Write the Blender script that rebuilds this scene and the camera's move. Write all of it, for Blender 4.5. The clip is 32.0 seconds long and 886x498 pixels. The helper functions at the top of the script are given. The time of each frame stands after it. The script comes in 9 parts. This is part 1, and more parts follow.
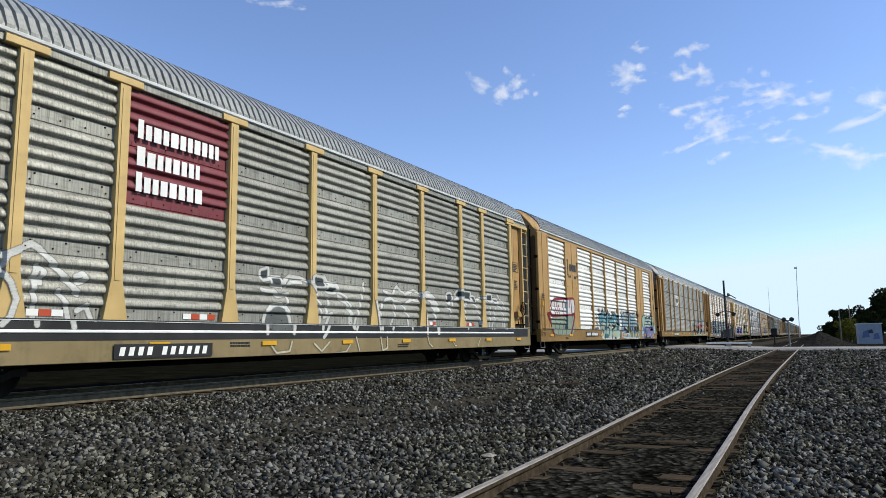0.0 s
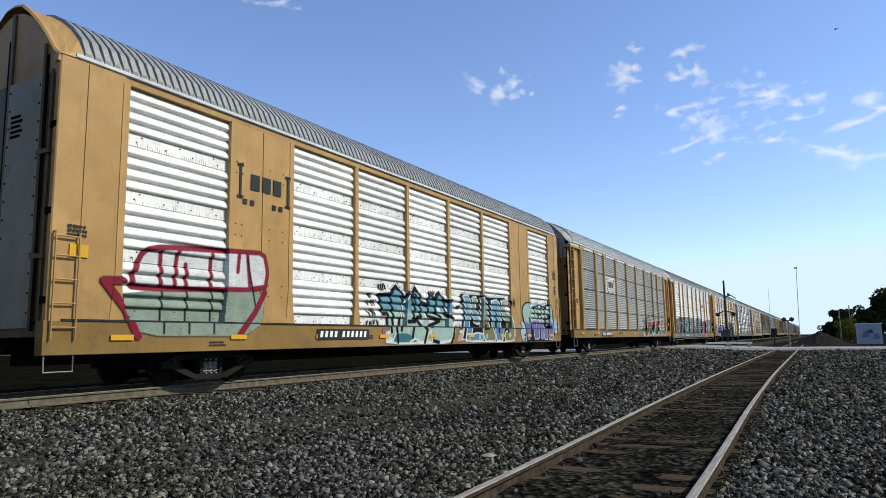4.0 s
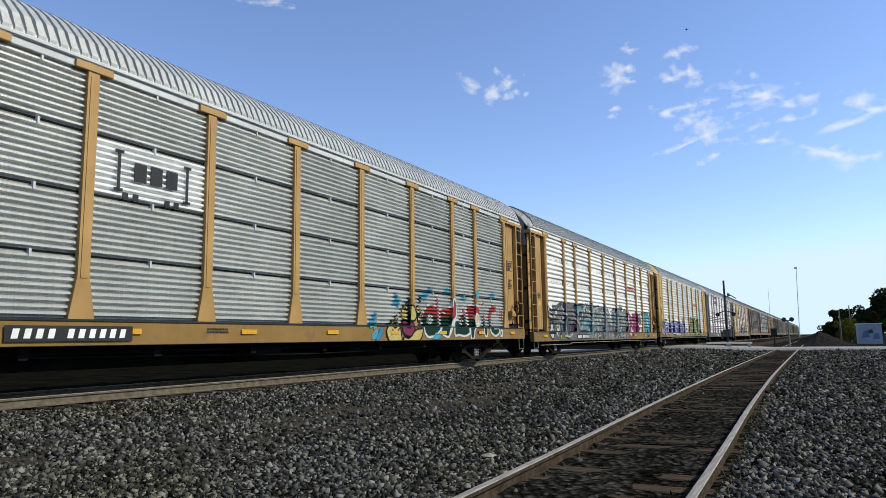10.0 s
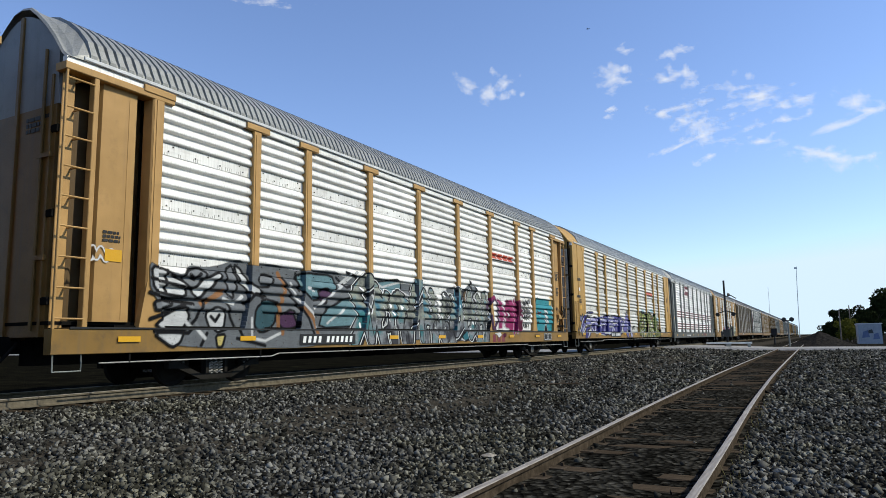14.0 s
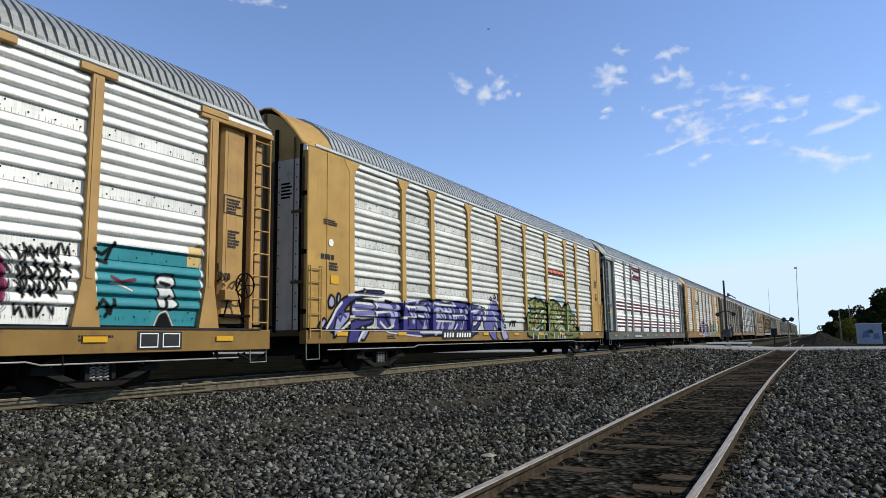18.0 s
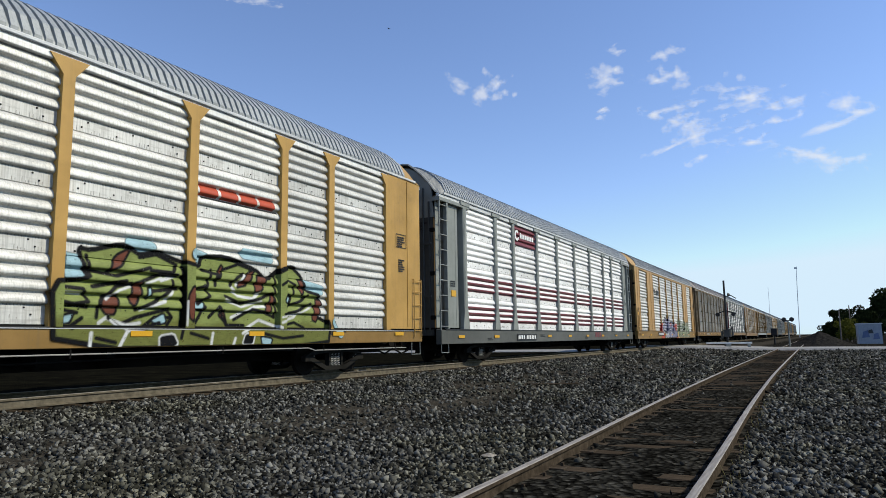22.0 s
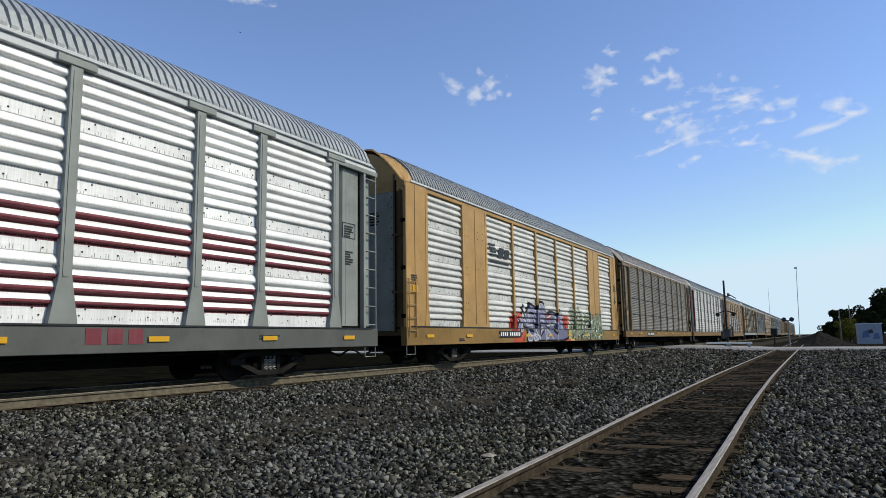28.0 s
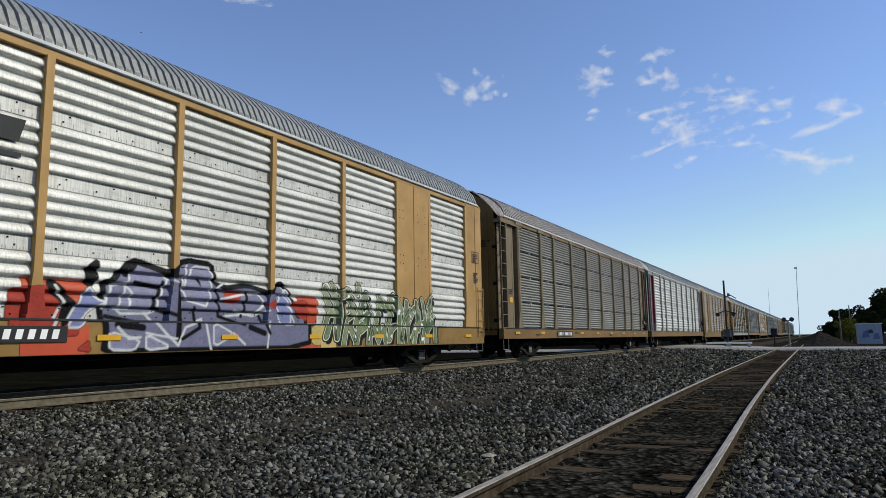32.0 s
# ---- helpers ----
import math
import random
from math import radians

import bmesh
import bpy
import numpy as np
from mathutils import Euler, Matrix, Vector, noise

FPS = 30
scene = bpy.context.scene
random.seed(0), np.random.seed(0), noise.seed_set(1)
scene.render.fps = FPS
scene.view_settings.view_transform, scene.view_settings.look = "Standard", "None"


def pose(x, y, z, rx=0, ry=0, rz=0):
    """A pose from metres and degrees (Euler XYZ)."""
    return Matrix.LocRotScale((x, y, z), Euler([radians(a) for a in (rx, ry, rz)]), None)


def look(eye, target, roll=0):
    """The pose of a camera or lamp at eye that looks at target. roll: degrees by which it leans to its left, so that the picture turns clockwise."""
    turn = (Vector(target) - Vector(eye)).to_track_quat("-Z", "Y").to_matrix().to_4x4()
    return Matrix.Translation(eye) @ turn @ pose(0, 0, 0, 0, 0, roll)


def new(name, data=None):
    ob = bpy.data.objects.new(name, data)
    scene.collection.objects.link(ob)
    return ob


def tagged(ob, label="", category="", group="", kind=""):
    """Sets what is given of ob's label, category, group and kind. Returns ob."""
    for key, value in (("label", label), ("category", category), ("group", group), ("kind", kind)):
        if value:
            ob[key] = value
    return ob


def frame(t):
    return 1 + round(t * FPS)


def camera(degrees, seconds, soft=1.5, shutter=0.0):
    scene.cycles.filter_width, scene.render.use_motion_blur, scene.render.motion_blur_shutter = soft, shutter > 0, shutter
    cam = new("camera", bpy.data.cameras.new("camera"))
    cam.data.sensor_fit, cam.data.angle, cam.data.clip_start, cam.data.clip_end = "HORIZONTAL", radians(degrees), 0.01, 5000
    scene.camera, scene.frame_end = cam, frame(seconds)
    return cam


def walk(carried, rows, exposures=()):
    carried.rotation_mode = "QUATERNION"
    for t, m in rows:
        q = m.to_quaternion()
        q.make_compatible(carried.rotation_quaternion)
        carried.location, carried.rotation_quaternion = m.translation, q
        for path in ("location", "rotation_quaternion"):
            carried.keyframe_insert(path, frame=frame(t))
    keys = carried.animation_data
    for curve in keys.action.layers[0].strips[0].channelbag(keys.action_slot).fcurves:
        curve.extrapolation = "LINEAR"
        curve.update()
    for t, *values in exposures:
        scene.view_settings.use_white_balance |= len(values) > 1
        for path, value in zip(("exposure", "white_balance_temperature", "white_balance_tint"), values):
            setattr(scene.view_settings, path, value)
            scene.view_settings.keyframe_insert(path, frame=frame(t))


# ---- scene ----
# A train of auto carriers passes a camera that stands beside a siding. x: right of the track, y: along it, z: up.
EYE_Z = 1.25
cam = camera(66.24, 32.0, soft=0.5)
_yaw, _pitch = radians(28.57), radians(7.64)
_eye = (0.0, 0.0, EYE_Z)
_aim = (-math.sin(_yaw) * math.cos(_pitch), math.cos(_yaw) * math.cos(_pitch), EYE_Z + math.sin(_pitch))
CAM = look(_eye, _aim, -0.94)
walk(cam, [(0.0, CAM), (32.0, CAM)], exposures=[(0.0, 0.03), (14.0, 0.0), (23.0, -0.1), (28.0, -0.16), (32.0, -0.28)])

# ---------------------------------------------------------------- light
SUN_ELEV, SUN_AZ = 41.0, 68.0          # azimuth in degrees from +y towards +x
world = bpy.data.worlds.new("sky")
scene.world = world
world.use_nodes = True
wn = world.node_tree
wn.nodes.clear()
w_sky = wn.nodes.new("ShaderNodeTexSky")
w_sky.sky_type = "NISHITA"
w_sky.sun_disc = False
w_sky.sun_elevation = radians(SUN_ELEV)
w_sky.sun_rotation = radians(SUN_AZ)
w_sky.air_density = 1.0
w_sky.dust_density = 0.0
w_sky.ozone_density = 2.0
w_bg = wn.nodes.new("ShaderNodeBackground")
w_bg.inputs[1].default_value = 0.162
w_out = wn.nodes.new("ShaderNodeOutputWorld")
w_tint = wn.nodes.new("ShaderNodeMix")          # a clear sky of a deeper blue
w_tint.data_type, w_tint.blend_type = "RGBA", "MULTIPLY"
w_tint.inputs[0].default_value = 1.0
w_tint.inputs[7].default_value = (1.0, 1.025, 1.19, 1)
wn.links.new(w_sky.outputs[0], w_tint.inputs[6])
w_cap = wn.nodes.new("ShaderNodeMix")           # the horizon stays a pale blue
w_cap.data_type, w_cap.blend_type = "RGBA", "DARKEN"
w_cap.inputs[0].default_value = 1.0
w_cap.inputs[7].default_value = (4.4, 5.55, 6.45, 1)
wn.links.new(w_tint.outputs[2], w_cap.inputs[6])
wn.links.new(w_cap.outputs[2], w_bg.inputs[0])
wn.links.new(w_bg.outputs[0], w_out.inputs[0])

sun_data = bpy.data.lights.new("sun", "SUN")
sun_data.energy = 4.3
sun_data.angle = radians(0.53)
sun_data.color = (1.0, 0.94, 0.77)
sun = new("sun", sun_data)
_e, _a = radians(SUN_ELEV), radians(SUN_AZ)
sun.matrix_world = look((0, 0, 0), (-math.sin(_a) * math.cos(_e), -math.cos(_a) * math.cos(_e), -math.sin(_e)))
sun.location = (20, 10, 30)


# ---------------------------------------------------------------- materials
def base_material(name, rough=0.6, metal=0.0):
    m = bpy.data.materials.new(name)
    m.use_nodes = True
    b = m.node_tree.nodes["Principled BSDF"]
    b.inputs["Roughness"].default_value = rough
    b.inputs["Metallic"].default_value = metal
    b.inputs["Specular IOR Level"].default_value = 0.0 if rough > 0.84 else 0.5
    return m, m.node_tree, b


def node(nt, kind, **props):
    n = nt.nodes.new(kind)
    for key, value in props.items():
        setattr(n, key, value)
    return n


def coords(nt, scale=(1, 1, 1), space="Object"):
    c = node(nt, "ShaderNodeTexCoord")
    mp = node(nt, "ShaderNodeMapping")
    mp.inputs["Scale"].default_value = scale
    nt.links.new(c.outputs[space], mp.inputs["Vector"])
    return mp.outputs["Vector"]


def noise_tex(nt, vec, scale, detail=4.0, rough=0.6):
    n = node(nt, "ShaderNodeTexNoise")
    n.inputs["Scale"].default_value = scale
    n.inputs["Detail"].default_value = detail
    n.inputs["Roughness"].default_value = rough
    nt.links.new(vec, n.inputs["Vector"])
    return n.outputs["Fac"]


def ramp(nt, fac, stops):
    r = node(nt, "ShaderNodeValToRGB")
    els = r.color_ramp.elements
    while len(els) < len(stops):
        els.new(0.5)
    for el, (pos, col) in zip(els, stops):
        el.position = pos
        el.color = (*col, 1)
    nt.links.new(fac, r.inputs["Fac"])
    return r.outputs["Color"]


def mix(nt, fac, a, b, blend="MIX"):
    n = node(nt, "ShaderNodeMix", data_type="RGBA", blend_type=blend)
    if isinstance(fac, (int, float)):
        n.inputs[0].default_value = fac
    else:
        nt.links.new(fac, n.inputs[0])
    for sock, val in ((n.inputs[6], a), (n.inputs[7], b)):
        if isinstance(val, tuple):
            sock.default_value = (*val, 1)
        else:
            nt.links.new(val, sock)
    return n.outputs[2]


def bump(nt, b, height, strength, distance):
    n = node(nt, "ShaderNodeBump")
    n.inputs["Strength"].default_value = strength
    n.inputs["Distance"].default_value = distance
    nt.links.new(height, n.inputs["Height"])
    nt.links.new(n.outputs[0], b.inputs["Normal"])


def paint(name, col, dirt=(0.10, 0.085, 0.065), rough=0.5, metal=0.0, amount=0.45, streak=True, rand=0.0):
    """Weathered paint: broad fading, vertical streaks of grime, small specks."""
    m, nt, b = base_material(name, rough, metal)
    b.inputs["Specular IOR Level"].default_value = 0.28 if rough < 0.84 else 0.0
    v = coords(nt)
    fade = noise_tex(nt, v, 0.9, 3)
    light = tuple(min(1.0, c * 1.14 + 0.012) for c in col)
    dark = tuple(c * 0.84 for c in col)
    c = ramp(nt, fade, [(0.3, dark), (0.7, light)])
    if streak:
        s = noise_tex(nt, coords(nt, (3.2, 3.2, 0.12)), 3.0, 2, 0.5)
        sm = ramp(nt, s, [(0.56, (0, 0, 0)), (0.85, (amount * 0.45,) * 3)])
        c = mix(nt, sm, c, dirt)
    stain = ramp(nt, noise_tex(nt, v, 2.2, 7, 0.68), [(0.54, (0, 0, 0)), (0.74, (amount * 0.6,) * 3)])
    c = mix(nt, stain, c, tuple(x * 0.55 for x in dirt))
    sp = noise_tex(nt, v, 34.0, 3, 0.7)
    pm = ramp(nt, sp, [(0.62, (0, 0, 0)), (0.75, (amount * 0.7,) * 3)])
    c = mix(nt, pm, c, dirt)
    if rand:
        info = node(nt, "ShaderNodeObjectInfo")
        r = ramp(nt, info.outputs["Random"], [(0.0, (1 - rand,) * 3), (1.0, (1.0,) * 3)])
        c = mix(nt, 1.0, c, r, "MULTIPLY")
    nt.links.new(c, b.inputs["Base Color"])
    rr = ramp(nt, sp, [(0.3, (rough * 0.8,) * 3), (0.7, (min(1, rough * 1.25),) * 3)])
    nt.links.new(rr, b.inputs["Roughness"])
    bump(nt, b, sp, 0.12, 0.004)
    return m


def galvanised(name, col, dirt, amount, rough=0.42, metal=0.3):
    """Corrugated zinc-coated sheet, dulled, with grime washed down in fine streaks."""
    m, nt, b = base_material(name, rough, metal)
    v = coords(nt)
    info = node(nt, "ShaderNodeObjectInfo")
    big = noise_tex(nt, v, 0.7, 4)
    c = ramp(nt, big, [(0.3, tuple(x * 0.86 for x in col)), (0.72, tuple(min(1, x * 1.08) for x in col))])
    s = noise_tex(nt, coords(nt, (14, 14, 0.5)), 2.4, 6, 0.7)
    sm = ramp(nt, s, [(0.44, (0, 0, 0)), (0.8, (amount,) * 3)])
    c = mix(nt, sm, c, dirt)
    h = noise_tex(nt, coords(nt, (1, 1.2, 9)), 1.6, 4, 0.6)
    hm = ramp(nt, h, [(0.5, (0, 0, 0)), (0.75, (amount * 0.6,) * 3)])
    c = mix(nt, hm, c, dirt)
    r = ramp(nt, info.outputs["Random"], [(0.0, (0.82,) * 3), (1.0, (1.0,) * 3)])
    c = mix(nt, 1.0, c, r, "MULTIPLY")
    nt.links.new(c, b.inputs["Base Color"])
    rr = ramp(nt, s, [(0.35, (rough,) * 3), (0.75, (min(1, rough + 0.3),) * 3)])
    nt.links.new(rr, b.inputs["Roughness"])
    bump(nt, b, noise_tex(nt, v, 60, 2), 0.08, 0.003)
    return m


TAN = (0.405, 0.236, 0.078)
M = {
    "tan": paint("tan_paint", TAN, rand=0.08),
    "gold": paint("gold_paint", (0.42, 0.247, 0.063)),
    # dull grimy tan; on end doors it also carries their shade as colour
    "tan_dull_shaded": paint("dull_shaded_tan_paint", (0.175, 0.095, 0.022), amount=0.8),
    "cream": paint("cream_paint", (0.53, 0.37, 0.15), amount=0.5),
    "grey": paint("grey_paint", (0.225, 0.238, 0.218), amount=0.5),
    "cream_dirty": paint("grimy_cream_paint", (0.21, 0.158, 0.075), amount=0.9),
    "tan_grey": paint("grey_tan_paint", (0.17, 0.125, 0.07), amount=0.7),
    "pipe": paint("pipe_grey", (0.30, 0.29, 0.27), amount=0.6),
    "end_pale": paint("pale_end_paint", (0.23, 0.235, 0.235), amount=0.5),
    "tan_sill": paint("grimy_tan_sill", (0.22, 0.125, 0.029), amount=0.9),
    "grey_sill": paint("grimy_grey_sill", (0.085, 0.087, 0.078), amount=0.7),
    "grey_dark": paint("dark_grey_paint", (0.05, 0.052, 0.05), amount=0.5),
    "door_grey": paint("grimy_grey_paint", (0.15, 0.15, 0.14), amount=0.7),
    "grey_light": paint("light_grey_paint", (0.55, 0.56, 0.56), amount=0.35),
    "maroon": paint("maroon_paint", (0.165, 0.030, 0.040), dirt=(0.30, 0.26, 0.24), amount=0.3),
    "red": paint("red_paint", (0.45, 0.065, 0.025), amount=0.3),
    "white": paint("white_paint", (0.78, 0.78, 0.76), amount=0.25),
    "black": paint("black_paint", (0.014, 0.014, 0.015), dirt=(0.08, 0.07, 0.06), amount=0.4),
    "yellow": paint("yellow_reflector", (0.62, 0.33, 0.015), amount=0.25, rough=0.3, streak=False),
    # grimy steel, near black so that it holds the shade below the cars
    "steel_dark": paint("grimy_shaded_steel", (0.006, 0.0056, 0.005), dirt=(0.014, 0.011, 0.009), rough=0.9, amount=0.4),
    "grime": paint("grey_grime", (0.33, 0.32, 0.29), amount=0.5, rough=0.7),
    "zinc": galvanised("zinc_sheet", (0.86, 0.85, 0.815), (0.26, 0.245, 0.215), 0.45, 0.45, 0.12),
    "zinc_bright": galvanised("bright_zinc_sheet", (0.92, 0.91, 0.89), (0.32, 0.305, 0.27), 0.4, 0.45, 0.1),
    "zinc_worn": galvanised("worn_zinc_sheet", (0.70, 0.69, 0.65), (0.17, 0.158, 0.135), 0.65, 0.45, 0.2),
    "zinc_dull": galvanised("dull_zinc_sheet", (0.37, 0.365, 0.325), (0.055, 0.052, 0.042), 0.95, 0.48, 0.4),
    "zinc_bluish": galvanised("plain_zinc_sheet", (0.58, 0.58, 0.55), (0.2, 0.19, 0.17), 0.55, 0.42, 0.5),
    "zinc_brown": galvanised("grimy_zinc_sheet", (0.36, 0.345, 0.315), (0.12, 0.11, 0.09), 0.7, 0.55, 0.3),
    "roof": galvanised("roof_sheet", (0.30, 0.305, 0.292), (0.08, 0.08, 0.072), 0.45, 0.45, 0.25),
}


def rail_head():
    m, nt, b = base_material("worn_rail_steel", 0.7, 0.0)
    v = coords(nt, (1, 0.06, 1))
    s = noise_tex(nt, v, 40, 4)
    c = ramp(nt, s, [(0.35, (0.17, 0.145, 0.12)), (0.65, (0.31, 0.275, 0.235))])
    nt.links.new(c, b.inputs["Base Color"])
    return m


def rust():
    m, nt, b = base_material("rail_rust", 0.85)
    v = coords(nt)
    s = noise_tex(nt, v, 9, 6, 0.7)
    c = ramp(nt, s, [(0.3, (0.026, 0.020, 0.014)), (0.55, (0.060, 0.046, 0.033)), (0.8, (0.115, 0.092, 0.068))])
    nt.links.new(c, b.inputs["Base Color"])
    bump(nt, b, s, 0.3, 0.01)
    return m


def tie_wood():
    m, nt, b = base_material("creosoted_wood", 0.9)
    v = coords(nt, (1, 14, 14))
    s = noise_tex(nt, v, 2.5, 6, 0.7)
    info = node(nt, "ShaderNodeObjectInfo")
    c = ramp(nt, s, [(0.3, (0.024, 0.018, 0.012)), (0.7, (0.105, 0.079, 0.055))])
    r = ramp(nt, info.outputs["Random"], [(0.0, (0.7,) * 3), (1.0, (1.0,) * 3)])
    c = mix(nt, 1.0, c, r, "MULTIPLY")
    nt.links.new(c, b.inputs["Base Color"])
    bump(nt, b, s, 0.5, 0.01)
    return m


def ground_material():
    m, nt, b = base_material("ballast_ground", 0.95)
    v = coords(nt)
    vo = node(nt, "ShaderNodeTexVoronoi")
    vo.inputs["Scale"].default_value = 16.0
    nt.links.new(v, vo.inputs["Vector"])
    stone = ramp(nt, vo.outputs["Color"], [(0.1, (0.008, 0.0074, 0.006)), (0.5, (0.025, 0.0235, 0.019)), (0.95, (0.075, 0.070, 0.058))])
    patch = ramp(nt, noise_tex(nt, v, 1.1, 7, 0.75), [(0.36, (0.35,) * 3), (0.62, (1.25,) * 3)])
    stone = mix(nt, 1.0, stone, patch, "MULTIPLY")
    # cell rims darkened: the shade between stones put into the colour
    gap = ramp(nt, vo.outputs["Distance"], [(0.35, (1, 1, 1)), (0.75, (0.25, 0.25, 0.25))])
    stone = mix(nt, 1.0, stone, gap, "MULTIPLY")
    # trodden strip of brown dirt between the tracks, ragged at its edges
    sep = node(nt, "ShaderNodeSeparateXYZ")
    nt.links.new(v, sep.inputs[0])
    big = noise_tex(nt, v, 0.55, 5, 0.6)
    fine = noise_tex(nt, v, 7, 6, 0.7)
    ad = node(nt, "ShaderNodeMath", operation="MULTIPLY_ADD")
    nt.links.new(big, ad.inputs[0])
    ad.inputs[1].default_value = 3.4
    nt.links.new(sep.outputs[0], ad.inputs[2])
    near = node(nt, "ShaderNodeMapRange")
    nt.links.new(ad.outputs[0], near.inputs[0])
    near.inputs[1].default_value, near.inputs[2].default_value = -6.6, -5.6
    far = node(nt, "ShaderNodeMapRange")
    nt.links.new(ad.outputs[0], far.inputs[0])
    far.inputs[1].default_value, far.inputs[2].default_value = -4.2, -3.4
    far.inputs[3].default_value, far.inputs[4].default_value = 1.0, 0.0
    band = node(nt, "ShaderNodeMath", operation="MULTIPLY")
    nt.links.new(near.outputs[0], band.inputs[0])
    nt.links.new(far.outputs[0], band.inputs[1])
    dirt = ramp(nt, fine, [(0.3, (0.026, 0.0225, 0.0175)), (0.7, (0.068, 0.060, 0.047))])
    c = mix(nt, band.outputs[0], stone, dirt)
    # weedy earth beyond the main line; the train's shade is put into its colour
    shaded_weed = ramp(nt, noise_tex(nt, v, 0.8, 6, 0.7), [(0.4, (0.004, 0.0038, 0.003)), (0.62, (0.010, 0.0095, 0.006)), (0.76, (0.040, 0.037, 0.018))])
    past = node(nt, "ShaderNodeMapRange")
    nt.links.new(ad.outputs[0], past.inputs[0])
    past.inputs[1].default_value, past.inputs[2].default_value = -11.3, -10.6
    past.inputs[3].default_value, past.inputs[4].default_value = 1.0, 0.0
    c = mix(nt, past.outputs[0], c, shaded_weed)
    nt.links.new(c, b.inputs["Base Color"])
    bump(nt, b, vo.outputs["Distance"], 0.8, 0.03)
    return m


def stone_material():
    m, nt, b = base_material("crushed_stone", 0.88)
    g = node(nt, "ShaderNodeNewGeometry")
    c = ramp(nt, g.outputs["Random Per Island"], [(0.0, (0.009, 0.0088, 0.0078)), (0.4, (0.042, 0.041, 0.0362)), (0.74, (0.106, 0.103, 0.0915)), (1.0, (0.25, 0.243, 0.217))])
    n = noise_tex(nt, coords(nt), 60, 3)
    r = ramp(nt, n, [(0.3, (0.75,) * 3), (0.7, (1,) * 3)])
    c = mix(nt, 1.0, c, r, "MULTIPLY")
    moss = ramp(nt, noise_tex(nt, coords(nt), 0.45, 4, 0.6), [(0.48, (1.0, 1.0, 1.0)), (0.62, (1.0, 0.985, 0.84))])
    c = mix(nt, 1.0, c, moss, "MULTIPLY")
    nt.links.new(c, b.inputs["Base Color"])
    return m


def simple_noise(name, a, b_, scale, rough=0.9, strength=0.4):
    m, nt, b = base_material(name, rough)
    v = coords(nt)
    s = noise_tex(nt, v, scale, 6, 0.65)
    nt.links.new(ramp(nt, s, [(0.3, a), (0.7, b_)]), b.inputs["Base Color"])
    bump(nt, b, s, strength, 0.03)
    return m


M["rail_head"], M["rust"], M["tie"] = rail_head(), rust(), tie_wood()
M["ground"], M["stone"] = ground_material(), stone_material()
# main rails' sides, lighter than the rust: sunlight put into the colour
M["sunlit_rail"] = simple_noise("sunlit_rail_side", (0.065, 0.056, 0.041), (0.165, 0.142, 0.105), 7, 0.85)
M["road"] = simple_noise("sunlit_road", (0.20, 0.19, 0.18), (0.36, 0.35, 0.33), 4)
M["rubble"] = simple_noise("rubble_soil", (0.010, 0.0095, 0.0085), (0.036, 0.033, 0.029), 5)
M["leaf"] = simple_noise("dark_foliage", (0.008, 0.012, 0.005), (0.03, 0.038, 0.014), 3)
M["leaf_light"] = simple_noise("yellow_green_foliage", (0.07, 0.075, 0.012), (0.16, 0.15, 0.03), 3)
M["pale_rock"] = simple_noise("pale_rock", (0.22, 0.19, 0.15), (0.4, 0.36, 0.3), 20)
M["straw"] = simple_noise("straw", (0.12, 0.10, 0.04), (0.28, 0.24, 0.10), 6)
M["bark"] = simple_noise("bark", (0.03, 0.024, 0.018), (0.08, 0.065, 0.05), 8)


# ---------------------------------------------------------------- mesh helpers
def mesh_of(name, verts, faces, mats=(), idx=None, smooth=False):
    me = bpy.data.meshes.new(name)
    me.from_pydata([tuple(v) for v in verts], [], [tuple(f) for f in faces])
    for m in mats:
        me.materials.append(m)
    if idx is not None:
        me.polygons.foreach_set("material_index", idx)
    if smooth:
        me.polygons.foreach_set("use_smooth", [True] * len(me.polygons))
    me.update()
    return me


def put(name, me, parent=None, loc=(0, 0, 0), rot=(0, 0, 0), mat=None, label=""):
    ob = new(name, me)
    ob.location = loc
    ob.rotation_euler = [radians(a) for a in rot]
    if parent is not None:
        ob.parent = parent
    if mat is not None:
        ob.material_slots[0].link = "OBJECT"
        ob.material_slots[0].material = mat
    if label:
        tagged(ob, label)
    return ob


